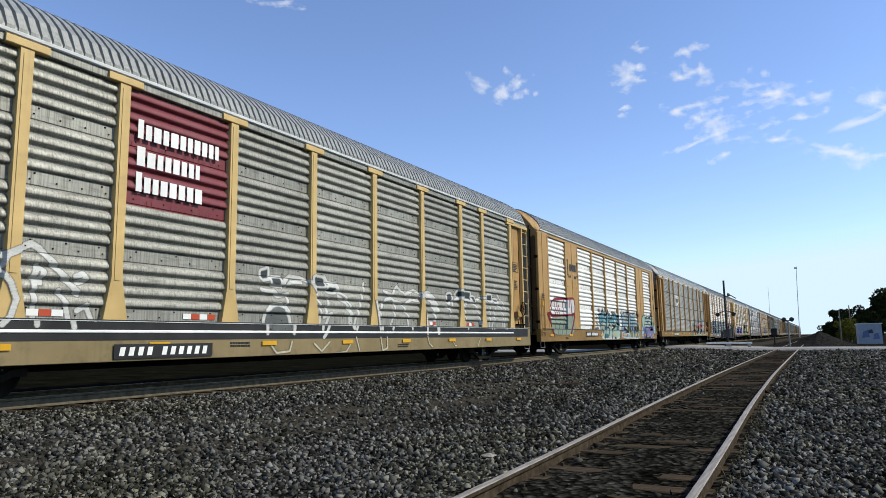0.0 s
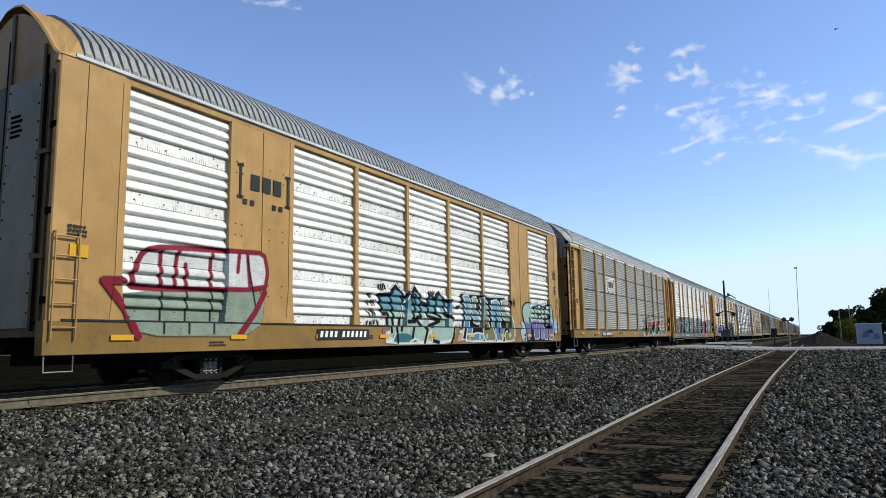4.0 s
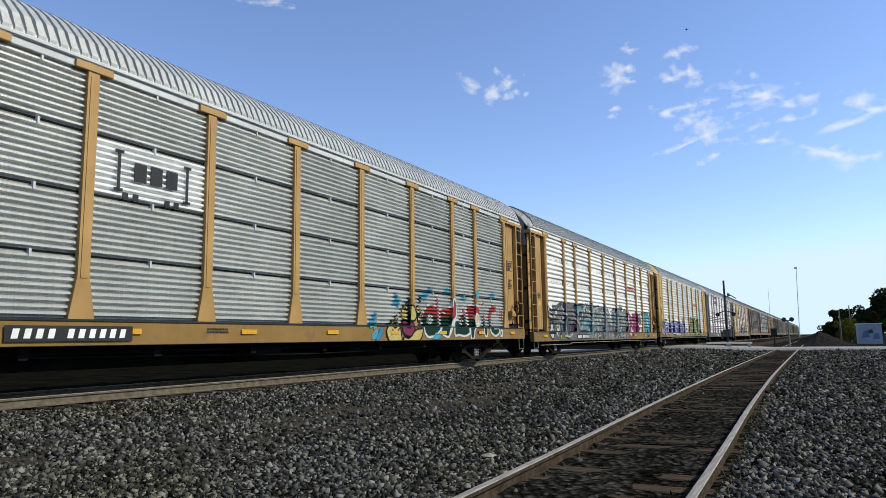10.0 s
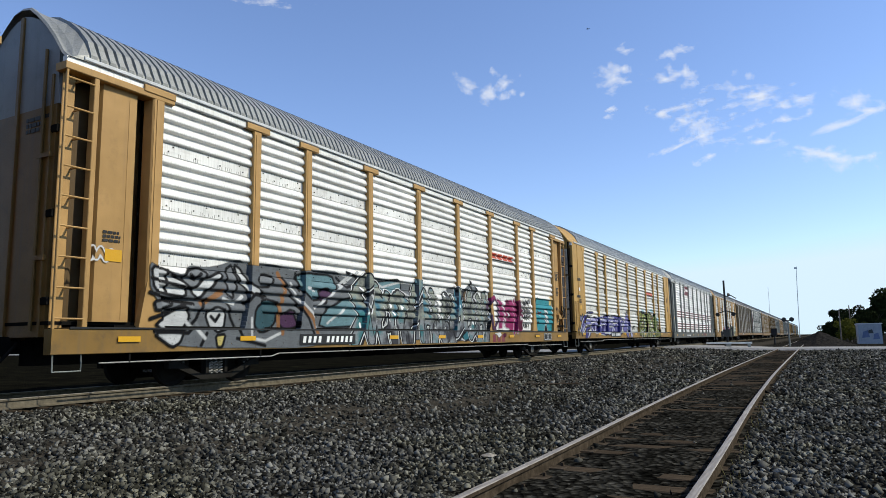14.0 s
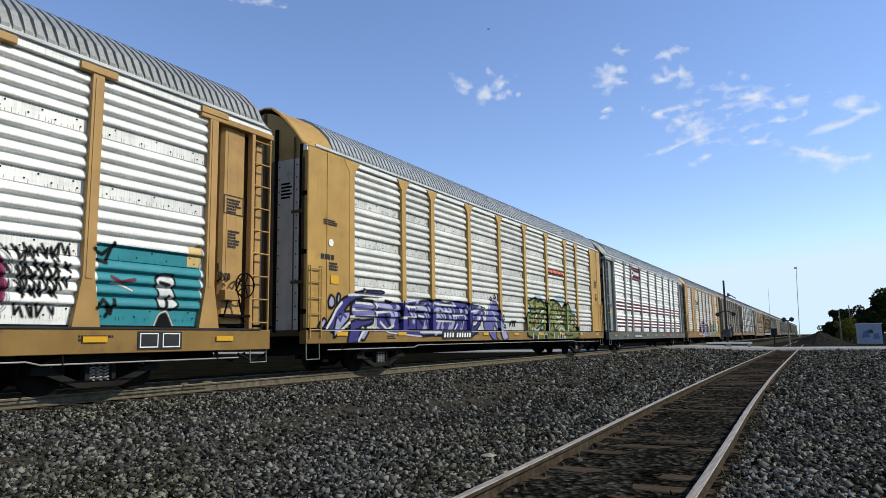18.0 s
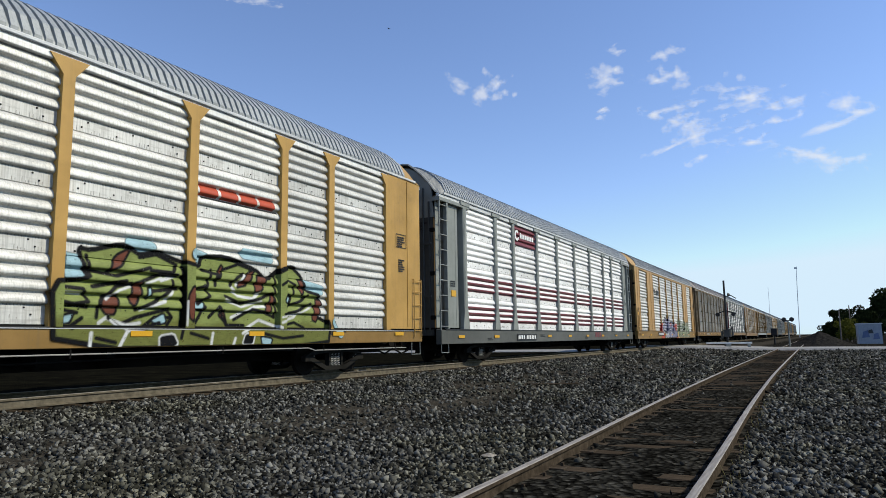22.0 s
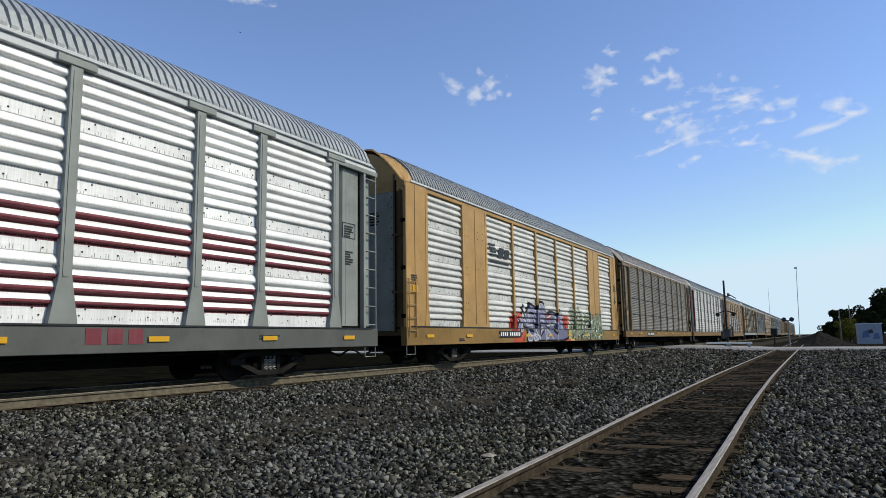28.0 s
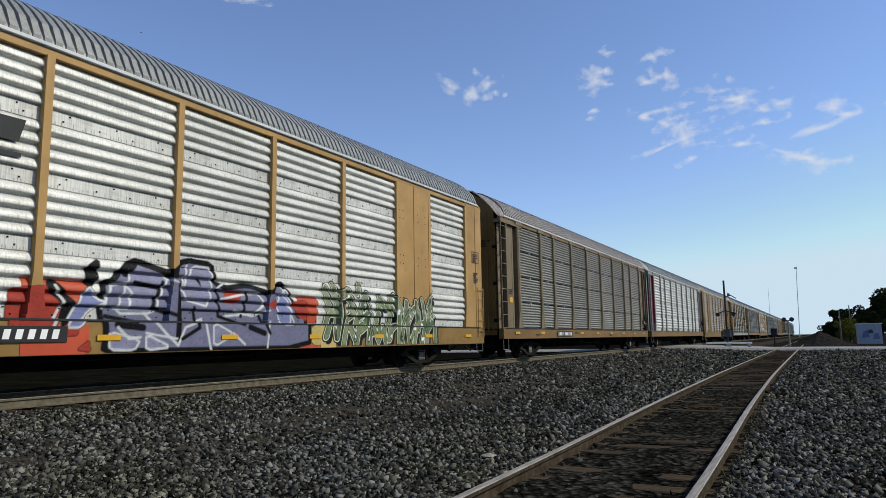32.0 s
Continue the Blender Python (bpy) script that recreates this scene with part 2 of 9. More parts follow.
class Shape:
    """Collects boxes, prisms and tubes into one mesh."""

    def __init__(self):
        self.v, self.f, self.i = [], [], []

    def add(self, verts, faces, k=0):
        n = len(self.v)
        self.v += [tuple(p) for p in verts]
        self.f += [tuple(n + j for j in fc) for fc in faces]
        self.i += [k] * len(faces)
        return self

    def box(self, x0, x1, y0, y1, z0, z1, k=0, c=0.0):
        """A box; c chamfers its four edges along the longest side."""
        d = (x1 - x0, y1 - y0, z1 - z0)
        ax = d.index(max(d))
        lo, hi = (x0, y0, z0), (x1, y1, z1)
        a, b = [q for q in range(3) if q != ax]
        c = min(c, d[a] * 0.45, d[b] * 0.45)
        if c <= 0:
            ring = [(lo[a], lo[b]), (hi[a], lo[b]), (hi[a], hi[b]), (lo[a], hi[b])]
        else:
            ring = [(lo[a] + c, lo[b]), (hi[a] - c, lo[b]), (hi[a], lo[b] + c), (hi[a], hi[b] - c),
                    (hi[a] - c, hi[b]), (lo[a] + c, hi[b]), (lo[a], hi[b] - c), (lo[a], lo[b] + c)]
        vs = []
        for end in (lo[ax], hi[ax]):
            for p, q in ring:
                w = [0, 0, 0]
                w[ax], w[a], w[b] = end, p, q
                vs.append(tuple(w))
        n = len(ring)
        fs = [(j, (j + 1) % n, n + (j + 1) % n, n + j) for j in range(n)]
        fs += [tuple(range(n - 1, -1, -1)), tuple(range(n, 2 * n))]
        if ax == 1:
            fs = [fc[::-1] for fc in fs]
        return self.add(vs, fs, k)

    def prism(self, pts, axis, lo, hi, k=0):
        """A polygon given in the two other axes, drawn out along axis from lo to hi."""
        a, b = [q for q in range(3) if q != axis]
        vs = []
        for end in (lo, hi):
            for p, q in pts:
                w = [0, 0, 0]
                w[axis], w[a], w[b] = end, p, q
                vs.append(tuple(w))
        n = len(pts)
        fs = [(j, (j + 1) % n, n + (j + 1) % n, n + j) for j in range(n)]
        fs += [tuple(range(n - 1, -1, -1)), tuple(range(n, 2 * n))]
        return self.add(vs, fs, k)

    def tube(self, path, r, seg=8, k=0, r1=None):
        """A round bar along a path of points."""
        r1 = r if r1 is None else r1
        P = [Vector(p) for p in path]
        vs, fs = [], []
        for n, p in enumerate(P):
            d = (P[min(n + 1, len(P) - 1)] - P[max(n - 1, 0)]).normalized()
            u = d.cross(Vector((0, 0, 1)) if abs(d.z) < 0.9 else Vector((1, 0, 0))).normalized()
            w = d.cross(u)
            rr = r + (r1 - r) * n / max(1, len(P) - 1)
            for s in range(seg):
                a = 2 * math.pi * s / seg
                vs.append(tuple(p + rr * (math.cos(a) * u + math.sin(a) * w)))
        for n in range(len(P) - 1):
            for s in range(seg):
                t = (s + 1) % seg
                fs.append((n * seg + s, n * seg + t, (n + 1) * seg + t, (n + 1) * seg + s))
        fs.append(tuple(range(seg - 1, -1, -1)))
        fs.append(tuple((len(P) - 1) * seg + s for s in range(seg)))
        return self.add(vs, fs, k)

    def lathe(self, prof, seg=20, axis=0, centre=(0, 0, 0), k=0):
        """A profile of (radius, along) turned about an axis."""
        vs, fs = [], []
        a, b = [q for q in range(3) if q != axis]
        for r, h in prof:
            for s in range(seg):
                t = 2 * math.pi * s / seg
                w = list(centre)
                w[axis] += h
                w[a] += r * math.cos(t)
                w[b] += r * math.sin(t)
                vs.append(tuple(w))
        for n in range(len(prof) - 1):
            for s in range(seg):
                t = (s + 1) % seg
                fs.append((n * seg + s, n * seg + t, (n + 1) * seg + t, (n + 1) * seg + s))
        fs.append(tuple(range(seg - 1, -1, -1)))
        fs.append(tuple((len(prof) - 1) * seg + s for s in range(seg)))
        return self.add(vs, fs, k)

    def mesh(self, name, *mats, smooth=False):
        me = mesh_of(name, self.v, self.f, mats, self.i, smooth)
        bm = bmesh.new()
        bm.from_mesh(me)
        bmesh.ops.recalc_face_normals(bm, faces=bm.faces)
        bm.to_mesh(me)
        bm.free()
        return me


def thing(name, label, category, group="", loc=(0, 0, 0)):
    ob = new(name)
    ob.location = loc
    return tagged(ob, label, category, group)


# ---------------------------------------------------------------- ground, tracks, road
TRACK_X, RAIL_Z = -12.5, 0.41            # the main track's centre and rail top
SIDING = [(-60, -1.40), (0, -1.56), (6, -1.62), (12, -1.80), (22, -1.95), (34, -2.02), (62, -2.12), (140, -2.3)]
SIDE_Z = 0.13


def siding_x(y):
    """The siding's centre line, a gentle reverse curve."""
    ks, vs = [p[0] for p in SIDING], [p[1] for p in SIDING]
    return sum(np.interp(np.asarray(y, float) + d, ks, vs) for d in range(-3, 4)) / 7


def step(a, b, x):
    t = np.clip((x - a) / (b - a), 0, 1)
    return t * t * (3 - 2 * t)


def ground_z(x, y):
    z = 0.20 * step(-4.0, -9.5, x) - 0.20 * step(-14.8, -17.5, x)
    z = z - 0.05 * step(-0.5, 3.0, x) * step(60, 20, y)
    return z


def build_ground():
    xs = np.concatenate([[-2500, -900, -300, -120, -60, -35], np.arange(-24, 14.01, 0.4), [18, 26, 40, 70, 130, 300, 900, 2500]])
    ys = np.concatenate([[-2500, -600, -150, -50, -20, -10], np.arange(-5, 40, 0.5), np.arange(40, 100, 2), [110, 130, 160, 220, 320, 500, 900, 1600, 3000, 4500]])
    X, Y = np.meshgrid(xs, ys)
    Z = ground_z(X, Y)
    rng = np.random.default_rng(5)
    inner = (np.abs(X + 5) < 18) & (Y > -5) & (Y < 60)
    Z = Z + np.where(inner, rng.normal(0, 0.012, Z.shape), 0)
    v = np.stack([X, Y, Z], -1).reshape(-1, 3)
    nx = len(xs)
    f = [(j * nx + i, j * nx + i + 1, (j + 1) * nx + i + 1, (j + 1) * nx + i) for j in range(len(ys) - 1) for i in range(nx - 1)]
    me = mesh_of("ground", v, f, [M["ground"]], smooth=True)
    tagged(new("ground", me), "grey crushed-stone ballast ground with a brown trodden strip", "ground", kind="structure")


def rail_profile():
    # half-width, height: foot, web, head
    return [(-0.07, -0.17), (0.07, -0.17), (0.07, -0.155), (0.015, -0.13), (0.01, -0.05), (0.036, -0.035), (0.036, -0.006), (0.028, 0.0),
            (-0.028, 0.0), (-0.036, -0.006), (-0.036, -0.035), (-0.01, -0.05), (-0.015, -0.13), (-0.07, -0.155)]


def rail_mesh(name, path, z, side="rust"):
    prof = rail_profile()
    n = len(prof)
    v, f, idx = [], [], []
    for x, y in path:
        v += [(x + a, y, z + b) for a, b in prof]
    for s in range(len(path) - 1):
        for j in range(n):
            f.append((s * n + j, s * n + (j + 1) % n, (s + 1) * n + (j + 1) % n, (s + 1) * n + j))
            idx.append(1 if j in (6, 7, 8) else 0)
    f.append(tuple(range(n)))
    idx.append(0)
    f.append(tuple((len(path) - 1) * n + j for j in range(n - 1, -1, -1)))
    idx.append(0)
    return mesh_of(name, v, f, [M[side], M["rail_head"]], idx)


def build_tracks():
    ys = list(range(-60, 60, 3)) + list(range(60, 700, 20))
    main = tagged(thing("railway_track", "main line of rusty steel rails on wooden ties in ballast", "railway track"), kind="structure")
    for s in (-1, 1):
        me = rail_mesh("main_rail", [(TRACK_X + s * 0.753, y) for y in ys], RAIL_Z, "sunlit_rail")
        put("rail", me, main, label="rusty steel rail with a bright worn head")
    tie = Shape().box(-1.3, 1.3, -0.115, 0.115, -0.17, 0.0, c=0.015).mesh("main_tie", M["tie"])
    rng = random.Random(3)
    for k in range(150):
        y = -8 + k * 0.52
        put("tie", tie, main, (TRACK_X + rng.uniform(-0.04, 0.04), y, RAIL_Z - 0.172 + rng.uniform(-0.01, 0.006)), (0, 0, rng.uniform(-1, 1)))
    far = Shape()
    for k in range(400):
        y = -8 + 150 * 0.52 + k * 0.52
        far.box(TRACK_X - 1.3, TRACK_X + 1.3, y - 0.11, y + 0.11, RAIL_Z - 0.34, RAIL_Z - 0.172)
    tagged(put("far_ties", far.mesh("far_ties", M["tie"]), main), kind="stuff")

    side = tagged(thing("siding_track", "disused siding with rusty rails on dark half-buried ties", "railway track"), kind="structure")
    ys = [y * 0.75 for y in range(-60, 90)] + list(range(68, 140, 4))
    for s in (-1, 1):
        me = rail_mesh("siding_rail", [(siding_x(y) + s * 0.753, y) for y in ys], SIDE_Z)
        put("rail", me, side, label="weathered brown rail with a pale worn head")
    tie2 = Shape().box(-1.25, 1.25, -0.12, 0.12, -0.15, 0.0, c=0.02).mesh("siding_tie", M["tie"])
    for k in range(130):
        y = -9.12 + k * 0.54
        put("tie", tie2, side, (siding_x(y) + rng.uniform(-0.05, 0.05), y, SIDE_Z - 0.128 + rng.uniform(-0.012, 0.008)), (rng.uniform(-1, 1), 0, rng.uniform(-1.5, 1.5)))
    plate = Shape().box(-0.17, 0.17, -0.1, 0.1, 0.0, 0.018, c=0.005).box(-0.12, -0.095, -0.07, -0.04, 0.018, 0.05).box(0.095, 0.12, 0.04, 0.07, 0.018, 0.05).mesh("tie_plate", M["rust"])
    for k in range(44):
        y = 0.6 + k * 0.54
        for s in (-1, 1):
            put("tie_plate", plate, side, (siding_x(y) + s * 0.753, y, SIDE_Z - 0.14))
    # soil trodden in between the rails
    v, f = [], []
    yy = [-9.4 + 0.4 * k for k in range(184)]
    for y in yy:
        for q in range(9):
            x = -1.15 + q * 0.2875
            v.append((siding_x(y) + x, y, SIDE_Z - 0.168 + 0.02 * noise.noise(Vector((x * 3, y * 3, 1.0)))))
    for j in range(len(yy) - 1):
        for q in range(8):
            f.append((j * 9 + q, j * 9 + q + 1, (j + 1) * 9 + q + 1, (j + 1) * 9 + q))
    bed = simple_noise("dark_trackbed_soil", (0.018, 0.013, 0.009), (0.062, 0.045, 0.031), 9)
    put("trackbed", mesh_of("trackbed", v, f, [bed], smooth=True), side, label="dark brown soil trodden between the rails")


def build_litter():
    """Small things that lie about on the ballast."""
    s = Shape().box(-0.95, 0.95, -0.06, 0.05, 0.0, 0.035, c=0.012).box(-0.3, 0.7, 0.05, 0.09, 0.0, 0.02)
    ob = put("wood_scrap", s.mesh("wood_scrap", M["tie"]), None, (-6.3, 16.7, 0.075), (0, 0, 32))
    tagged(ob, "long splintered scrap of dark wood on the ballast", "wood scrap")
    v = [(0.0, 0.0, 0.05), (0.09, 0.02, 0.03), (0.05, 0.07, 0.02), (-0.05, 0.06, 0.03), (-0.1, 0.0, 0.02), (-0.04, -0.06, 0.02), (0.06, -0.05, 0.015)]
    f = [(0, 1, 2), (0, 2, 3), (0, 3, 4), (0, 4, 5), (0, 5, 6), (0, 6, 1)]
    ob = put("pale_rock", mesh_of("pale_rock", v, f, [M["pale_rock"]]), None, (-3.1, 6.62, 0.03))
    tagged(ob, "flat pale stone lying on the grey ballast", "rock")
    rng = np.random.default_rng(21)
    V, F = [], []
    for k in range(420):
        y = rng.uniform(3.2, 16)
        sx = rng.choice([-1, 1, 1, 1])
        x = siding_x(y) + sx * (0.753 + rng.uniform(0.08, 0.22))
        a, h, w = rng.uniform(0, 6.28), rng.uniform(0.03, 0.11), 0.004
        n = len(V)
        lean = rng.normal(0, 0.03, 2)
        V += [(x - w * math.cos(a), y - w * math.sin(a), -0.02), (x + w * math.cos(a), y + w * math.sin(a), -0.02), (x + lean[0], y + lean[1], h)]
        F.append((n, n + 1, n + 2))
    tagged(put("dry_grass", mesh_of("dry_grass", V, F, [M["straw"]])), "sparse dry grass blades along the siding rails", "grass", kind="stuff")


def build_road():
    xs = [-300, -40, -17, -15, -10.2, -8, -5, -3.5, 0.5, 4, 12, 40, 300]
    zs = [0.1, 0.1, 0.1, 0.40, 0.40, 0.33, 0.22, 0.145, 0.145, 0.12, 0.1, 0.1, 0.1]
    s = Shape()
    v, f = [], []
    for x, z in zip(xs, zs):
        v += [(x, 60.5, z - 0.35), (x, 61.0, z), (x, 69.0, z), (x, 69.5, z - 0.35)]
    for j in range(len(xs) - 1):
        for q in range(3):
            f.append((j * 4 + q, j * 4 + q + 1, (j + 1) * 4 + q + 1, (j + 1) * 4 + q))
    s.add(v, f)
    tagged(put("road", s.mesh("road", M["road"])), "pale sunlit road that crosses the tracks on the level", "road", kind="structure")


def scatter_stones():
    """Loose crushed stone over the ballast, thickest where the camera stands."""
    rng = np.random.default_rng(11)
    N = 300000
    # spread over distance so that stones look equally dense along the view
    d = 1.6 * (60.0 / 1.6) ** rng.random(N)
    a = rng.uniform(radians(-78), radians(30), N)
    round_about = (rng.random(N) < 0.22) & (d < 14)
    a = np.where(round_about, rng.uniform(-math.pi, math.pi, N), a)
    x, y = d * np.sin(a), d * np.cos(a)
    big = rng.random(N)
    sx = siding_x(y)
    keep = (x > -11.35) & (x < 12)
    on_track = np.abs(x - sx) < 0.86
    keep &= ~on_track | (rng.random(N) < 0.006)
    wob = 0.9 * np.sin(y * 0.35 + 1.0) + 0.5 * np.sin(y * 0.9)
    strip = (x + wob > -7.6) & (x + wob < -5.2) & (y > 7)
    keep &= ~strip | (rng.random(N) < 0.5)
    patch = np.sin(x * 1.9 + 0.7 * np.sin(y * 1.3)) * np.sin(y * 1.1 + 1.2 * np.sin(x * 0.8)) > 0.55
    keep &= ~patch | (rng.random(N) < 0.45)
    x, y, big, d = x[keep], y[keep], big[keep], d[keep]
    n = len(x)
    size = np.where(big < 0.85, rng.uniform(0.013, 0.028, n), rng.uniform(0.028, 0.042, n)) * (0.92 + 0.045 * d)
    octa = np.array([(1, 0, 0), (0, 1, 0), (-1, 0, 0), (0, -1, 0), (0.1, 0.1, 0.75), (0, 0, -0.7)], float)
    tri = np.array([(0, 1, 4), (1, 2, 4), (2, 3, 4), (3, 0, 4), (1, 0, 5), (2, 1, 5), (3, 2, 5), (0, 3, 5)])
    P = octa[None] * rng.uniform(0.6, 1.25, (n, 6, 1)) + rng.normal(0, 0.18, (n, 6, 3))
    q = rng.normal(size=(n, 4))
    q[:, 1:3] *= 0.45
    q /= np.linalg.norm(q, axis=1, keepdims=True)
    w, i, j, k = q.T
    R = np.stack([np.stack([1 - 2 * (j * j + k * k), 2 * (i * j - k * w), 2 * (i * k + j * w)], -1),
                  np.stack([2 * (i * j + k * w), 1 - 2 * (i * i + k * k), 2 * (j * k - i * w)], -1),
                  np.stack([2 * (i * k - j * w), 2 * (j * k + i * w), 1 - 2 * (i * i + j * j)], -1)], 1)
    P = np.einsum("nab,npb->npa", R, P) * size[:, None, None]
    P[..., 0] += x[:, None]
    P[..., 1] += y[:, None]
    P[..., 2] += (ground_z(x, y) + size * 0.25)[:, None]
    F = (tri[None] + 6 * np.arange(n)[:, None, None]).reshape(-1, 3)
    me = bpy.data.meshes.new("loose_ballast")
    me.vertices.add(n * 6)
    me.vertices.foreach_set("co", P.reshape(-1))
    me.loops.add(len(F) * 3)
    me.loops.foreach_set("vertex_index", F.reshape(-1))
    me.polygons.add(len(F))
    me.polygons.foreach_set("loop_start", np.arange(0, len(F) * 3, 3))
    me.polygons.foreach_set("loop_total", np.full(len(F), 3))
    me.materials.append(M["stone"])
    me.update(calc_edges=True)
    tagged(new("ballast_stones", me), "loose angular grey crushed stone lying on the ground", "gravel", kind="stuff")


build_ground()
build_tracks()
build_road()
build_litter()


# ---------------------------------------------------------------- the train
# A car's own space: x = 1.5 is its near side, y from its leading end, z from the rail top.
LEN1, LEN2 = 26.54, 25.45
POSTS1 = [1.9, 4.6, 6.42, 9.16, 11.9, 14.64, 17.38, 20.12, 21.94, 24.64]
POSTS2 = [1.32, 4.0, 5.92, 8.62, 11.34, 14.06, 16.78, 19.5, 21.45, 24.13]
WIDE2 = (2, 8)                    # the bays after these posts' left neighbours are plain sheet on the boxy cars
P_LO, P_HI, P_BOT = 1.28, 5.70, 1.10       # the panels' foot goes on down behind the sill
X_FLAT, X_RIB, X_POST = 1.365, 1.440, 1.50
WHEEL_R = 0.42
# one bold rib from its underside up: a sharp overhang, a full face and a long slope back
RIB = [(0.0, -0.12), (0.05, 0.10), (0.09, 0.52), (0.14, 0.82), (0.21, 0.97), (0.30, 1.0), (0.44, 0.95), (0.60, 0.80), (0.76, 0.56), (0.90, 0.22), (1.0, -0.12)]


def rib_profile(kind):
    """(z, x) down one panel: bands of bold ribs with flat strips between, or four sheets of fine ribs."""
    out = [(P_BOT, X_FLAT + 0.012)]
    if kind == "bold":
        band = (P_HI - P_LO) / 4
        for b in range(4):
            z = P_LO + b * band
            out += [(z, X_FLAT + 0.012), (z + 0.225, X_FLAT + 0.012)]
            for r in range(4):
                q = z + 0.225 + r * 0.22
                out += [(q + 0.010 + 0.200 * u, X_FLAT + (X_RIB - X_FLAT) * k) for u, k in RIB]
        out.append((P_HI, X_FLAT))
    else:
        band = (P_HI - P_LO) / 4
        for b in range(4):
            z = P_LO + b * band
            out += [(z, X_FLAT - 0.05), (z + 0.03, X_FLAT - 0.05), (z + 0.035, X_FLAT + 0.02)]
            for r in range(9):
                q = z + 0.05 + r * 0.116
                out += [(q + 0.01, X_FLAT + 0.008), (q + 0.035, X_RIB), (q + 0.07, X_RIB), (q + 0.1, X_FLAT + 0.008)]
            out.append((z + band - 0.006, X_FLAT + 0.02))
        out.append((P_HI, X_FLAT - 0.05))
    return out


PROFILE = {k: rib_profile(k) for k in ("bold", "fine")}
CACHE = {}


def cached(key, make):
    if key not in CACHE:
        CACHE[key] = make()
    return CACHE[key]


def panel_mesh(kind, w):
    def make():
        s = Shape()
        prof = PROFILE[kind]
        v = [(x, y, z) for z, x in prof for y in (0.0, w)]
        f = [(2 * j, 2 * j + 1, 2 * j + 3, 2 * j + 2) for j in range(len(prof) - 1)]
        s.add(v, f)
        s.box(X_FLAT - 0.09, X_FLAT - 0.06, 0, w, P_BOT, P_HI)
        # bolts on the flat strips
        band = (P_HI - P_LO) / 4
        if kind == "bold":
            for b in range(4):
                for r, n in ((0.08, 4), (0.19, 3)):
                    for k in range(n):
                        y = (k + 0.5) * w / n
                        z = P_LO + b * band + r
                        s.box(X_FLAT, X_FLAT + 0.026, y - 0.012, y + 0.012, z - 0.012, z + 0.012, 1)
            rng = random.Random(int(w * 100))
            for b in range(4):
                for r, drop in ((0.012, 0.035), (0.222, 0.03)):
                    for k in range(int(w / 0.055)):
                        if rng.random() < 0.55:
                            y = 0.03 + k * 0.055
                            z = P_LO + b * band + r
                            s.box(X_FLAT + 0.008, X_FLAT + 0.016, y, y + 0.009, z - 0.005, z + drop * rng.uniform(0.4, 2.4), 3)
        else:
            for b in range(1, 5):
                z = P_LO + b * band
                if b < 4:
                    s.box(X_FLAT - 0.045, X_FLAT + 0.03, 0, w, z - 0.004, z + 0.034, 1)
                s.box(X_FLAT, X_RIB + 0.02, w * 0.5 - 0.02, w * 0.5 + 0.02, z - 0.09, z + 0.04, 2)
                for y in (0.05, w - 0.05):
                    s.box(X_FLAT, X_RIB + 0.025, y - 0.045, y + 0.045, z - 0.09, z + 0.08, 2)
        return s.mesh("panel_" + kind, M["zinc"], M["steel_dark"], M["grey_light"], M["grime"])
    return cached(("panel", kind, round(w, 2)), make)


def sheet_mesh(kind, w, z0, z1, mat, lift=0.004):
    """A painted area that follows a panel's ribs between two heights."""
    def make():
        prof = PROFILE[kind]
        zs = [z0] + [z for z, x in prof if z0 < z < z1] + [z1]
        xs = np.interp(zs, [p[0] for p in prof], [p[1] for p in prof]) + lift
        v = [(x, y, z) for z, x in zip(zs, xs) for y in (0.0, w)]
        f = [(2 * j, 2 * j + 1, 2 * j + 3, 2 * j + 2) for j in range(len(zs) - 1)]
        return mesh_of("painted_area", v, f, [mat])
    return cached(("sheet", kind, round(w, 2), z0, z1, mat.name), make)


def post_mesh(style):
    def make():
        s = Shape()
        if style == "flared":
            s.prism([(-0.11, 5.72), (-0.11, 2.05), (-0.27, 1.12), (0.27, 1.12), (0.11, 2.05), (0.11, 5.72)], 0, 1.36, X_POST)
            s.box(1.40, X_POST + 0.012, -0.06, 0.06, 2.0, 5.6)
            s.box(1.38, X_POST + 0.025, -0.36, 0.36, 5.69, 5.83, c=0.012)
        elif style == "vee":
            s.prism([(-0.36, 5.80), (-0.11, 5.48), (-0.11, 1.12), (0.11, 1.12), (0.11, 5.48), (0.36, 5.80)], 0, 1.36, X_POST)
        else:
            s.prism([(-0.07, 5.72), (-0.07, 2.1), (-0.16, 1.12), (0.16, 1.12), (0.07, 2.1), (0.07, 5.72)], 0, 1.36, X_POST + 0.003)
        return s.mesh("post_" + style, M["tan"])
    return cached(("post", style), make)


ROOF = [(1.50, 5.84), (1.48, 5.98), (1.32, 6.27), (1.06, 6.55), (0.79, 6.76), (0.49, 6.93), (0.25, 7.0), (0.0, 7.02)]
ROOF = [(x, 5.84 + (z - 5.84) * 0.965) for x, z in ROOF]
ARC = ROOF + [(-x, z) for x, z in ROOF[-2::-1]]


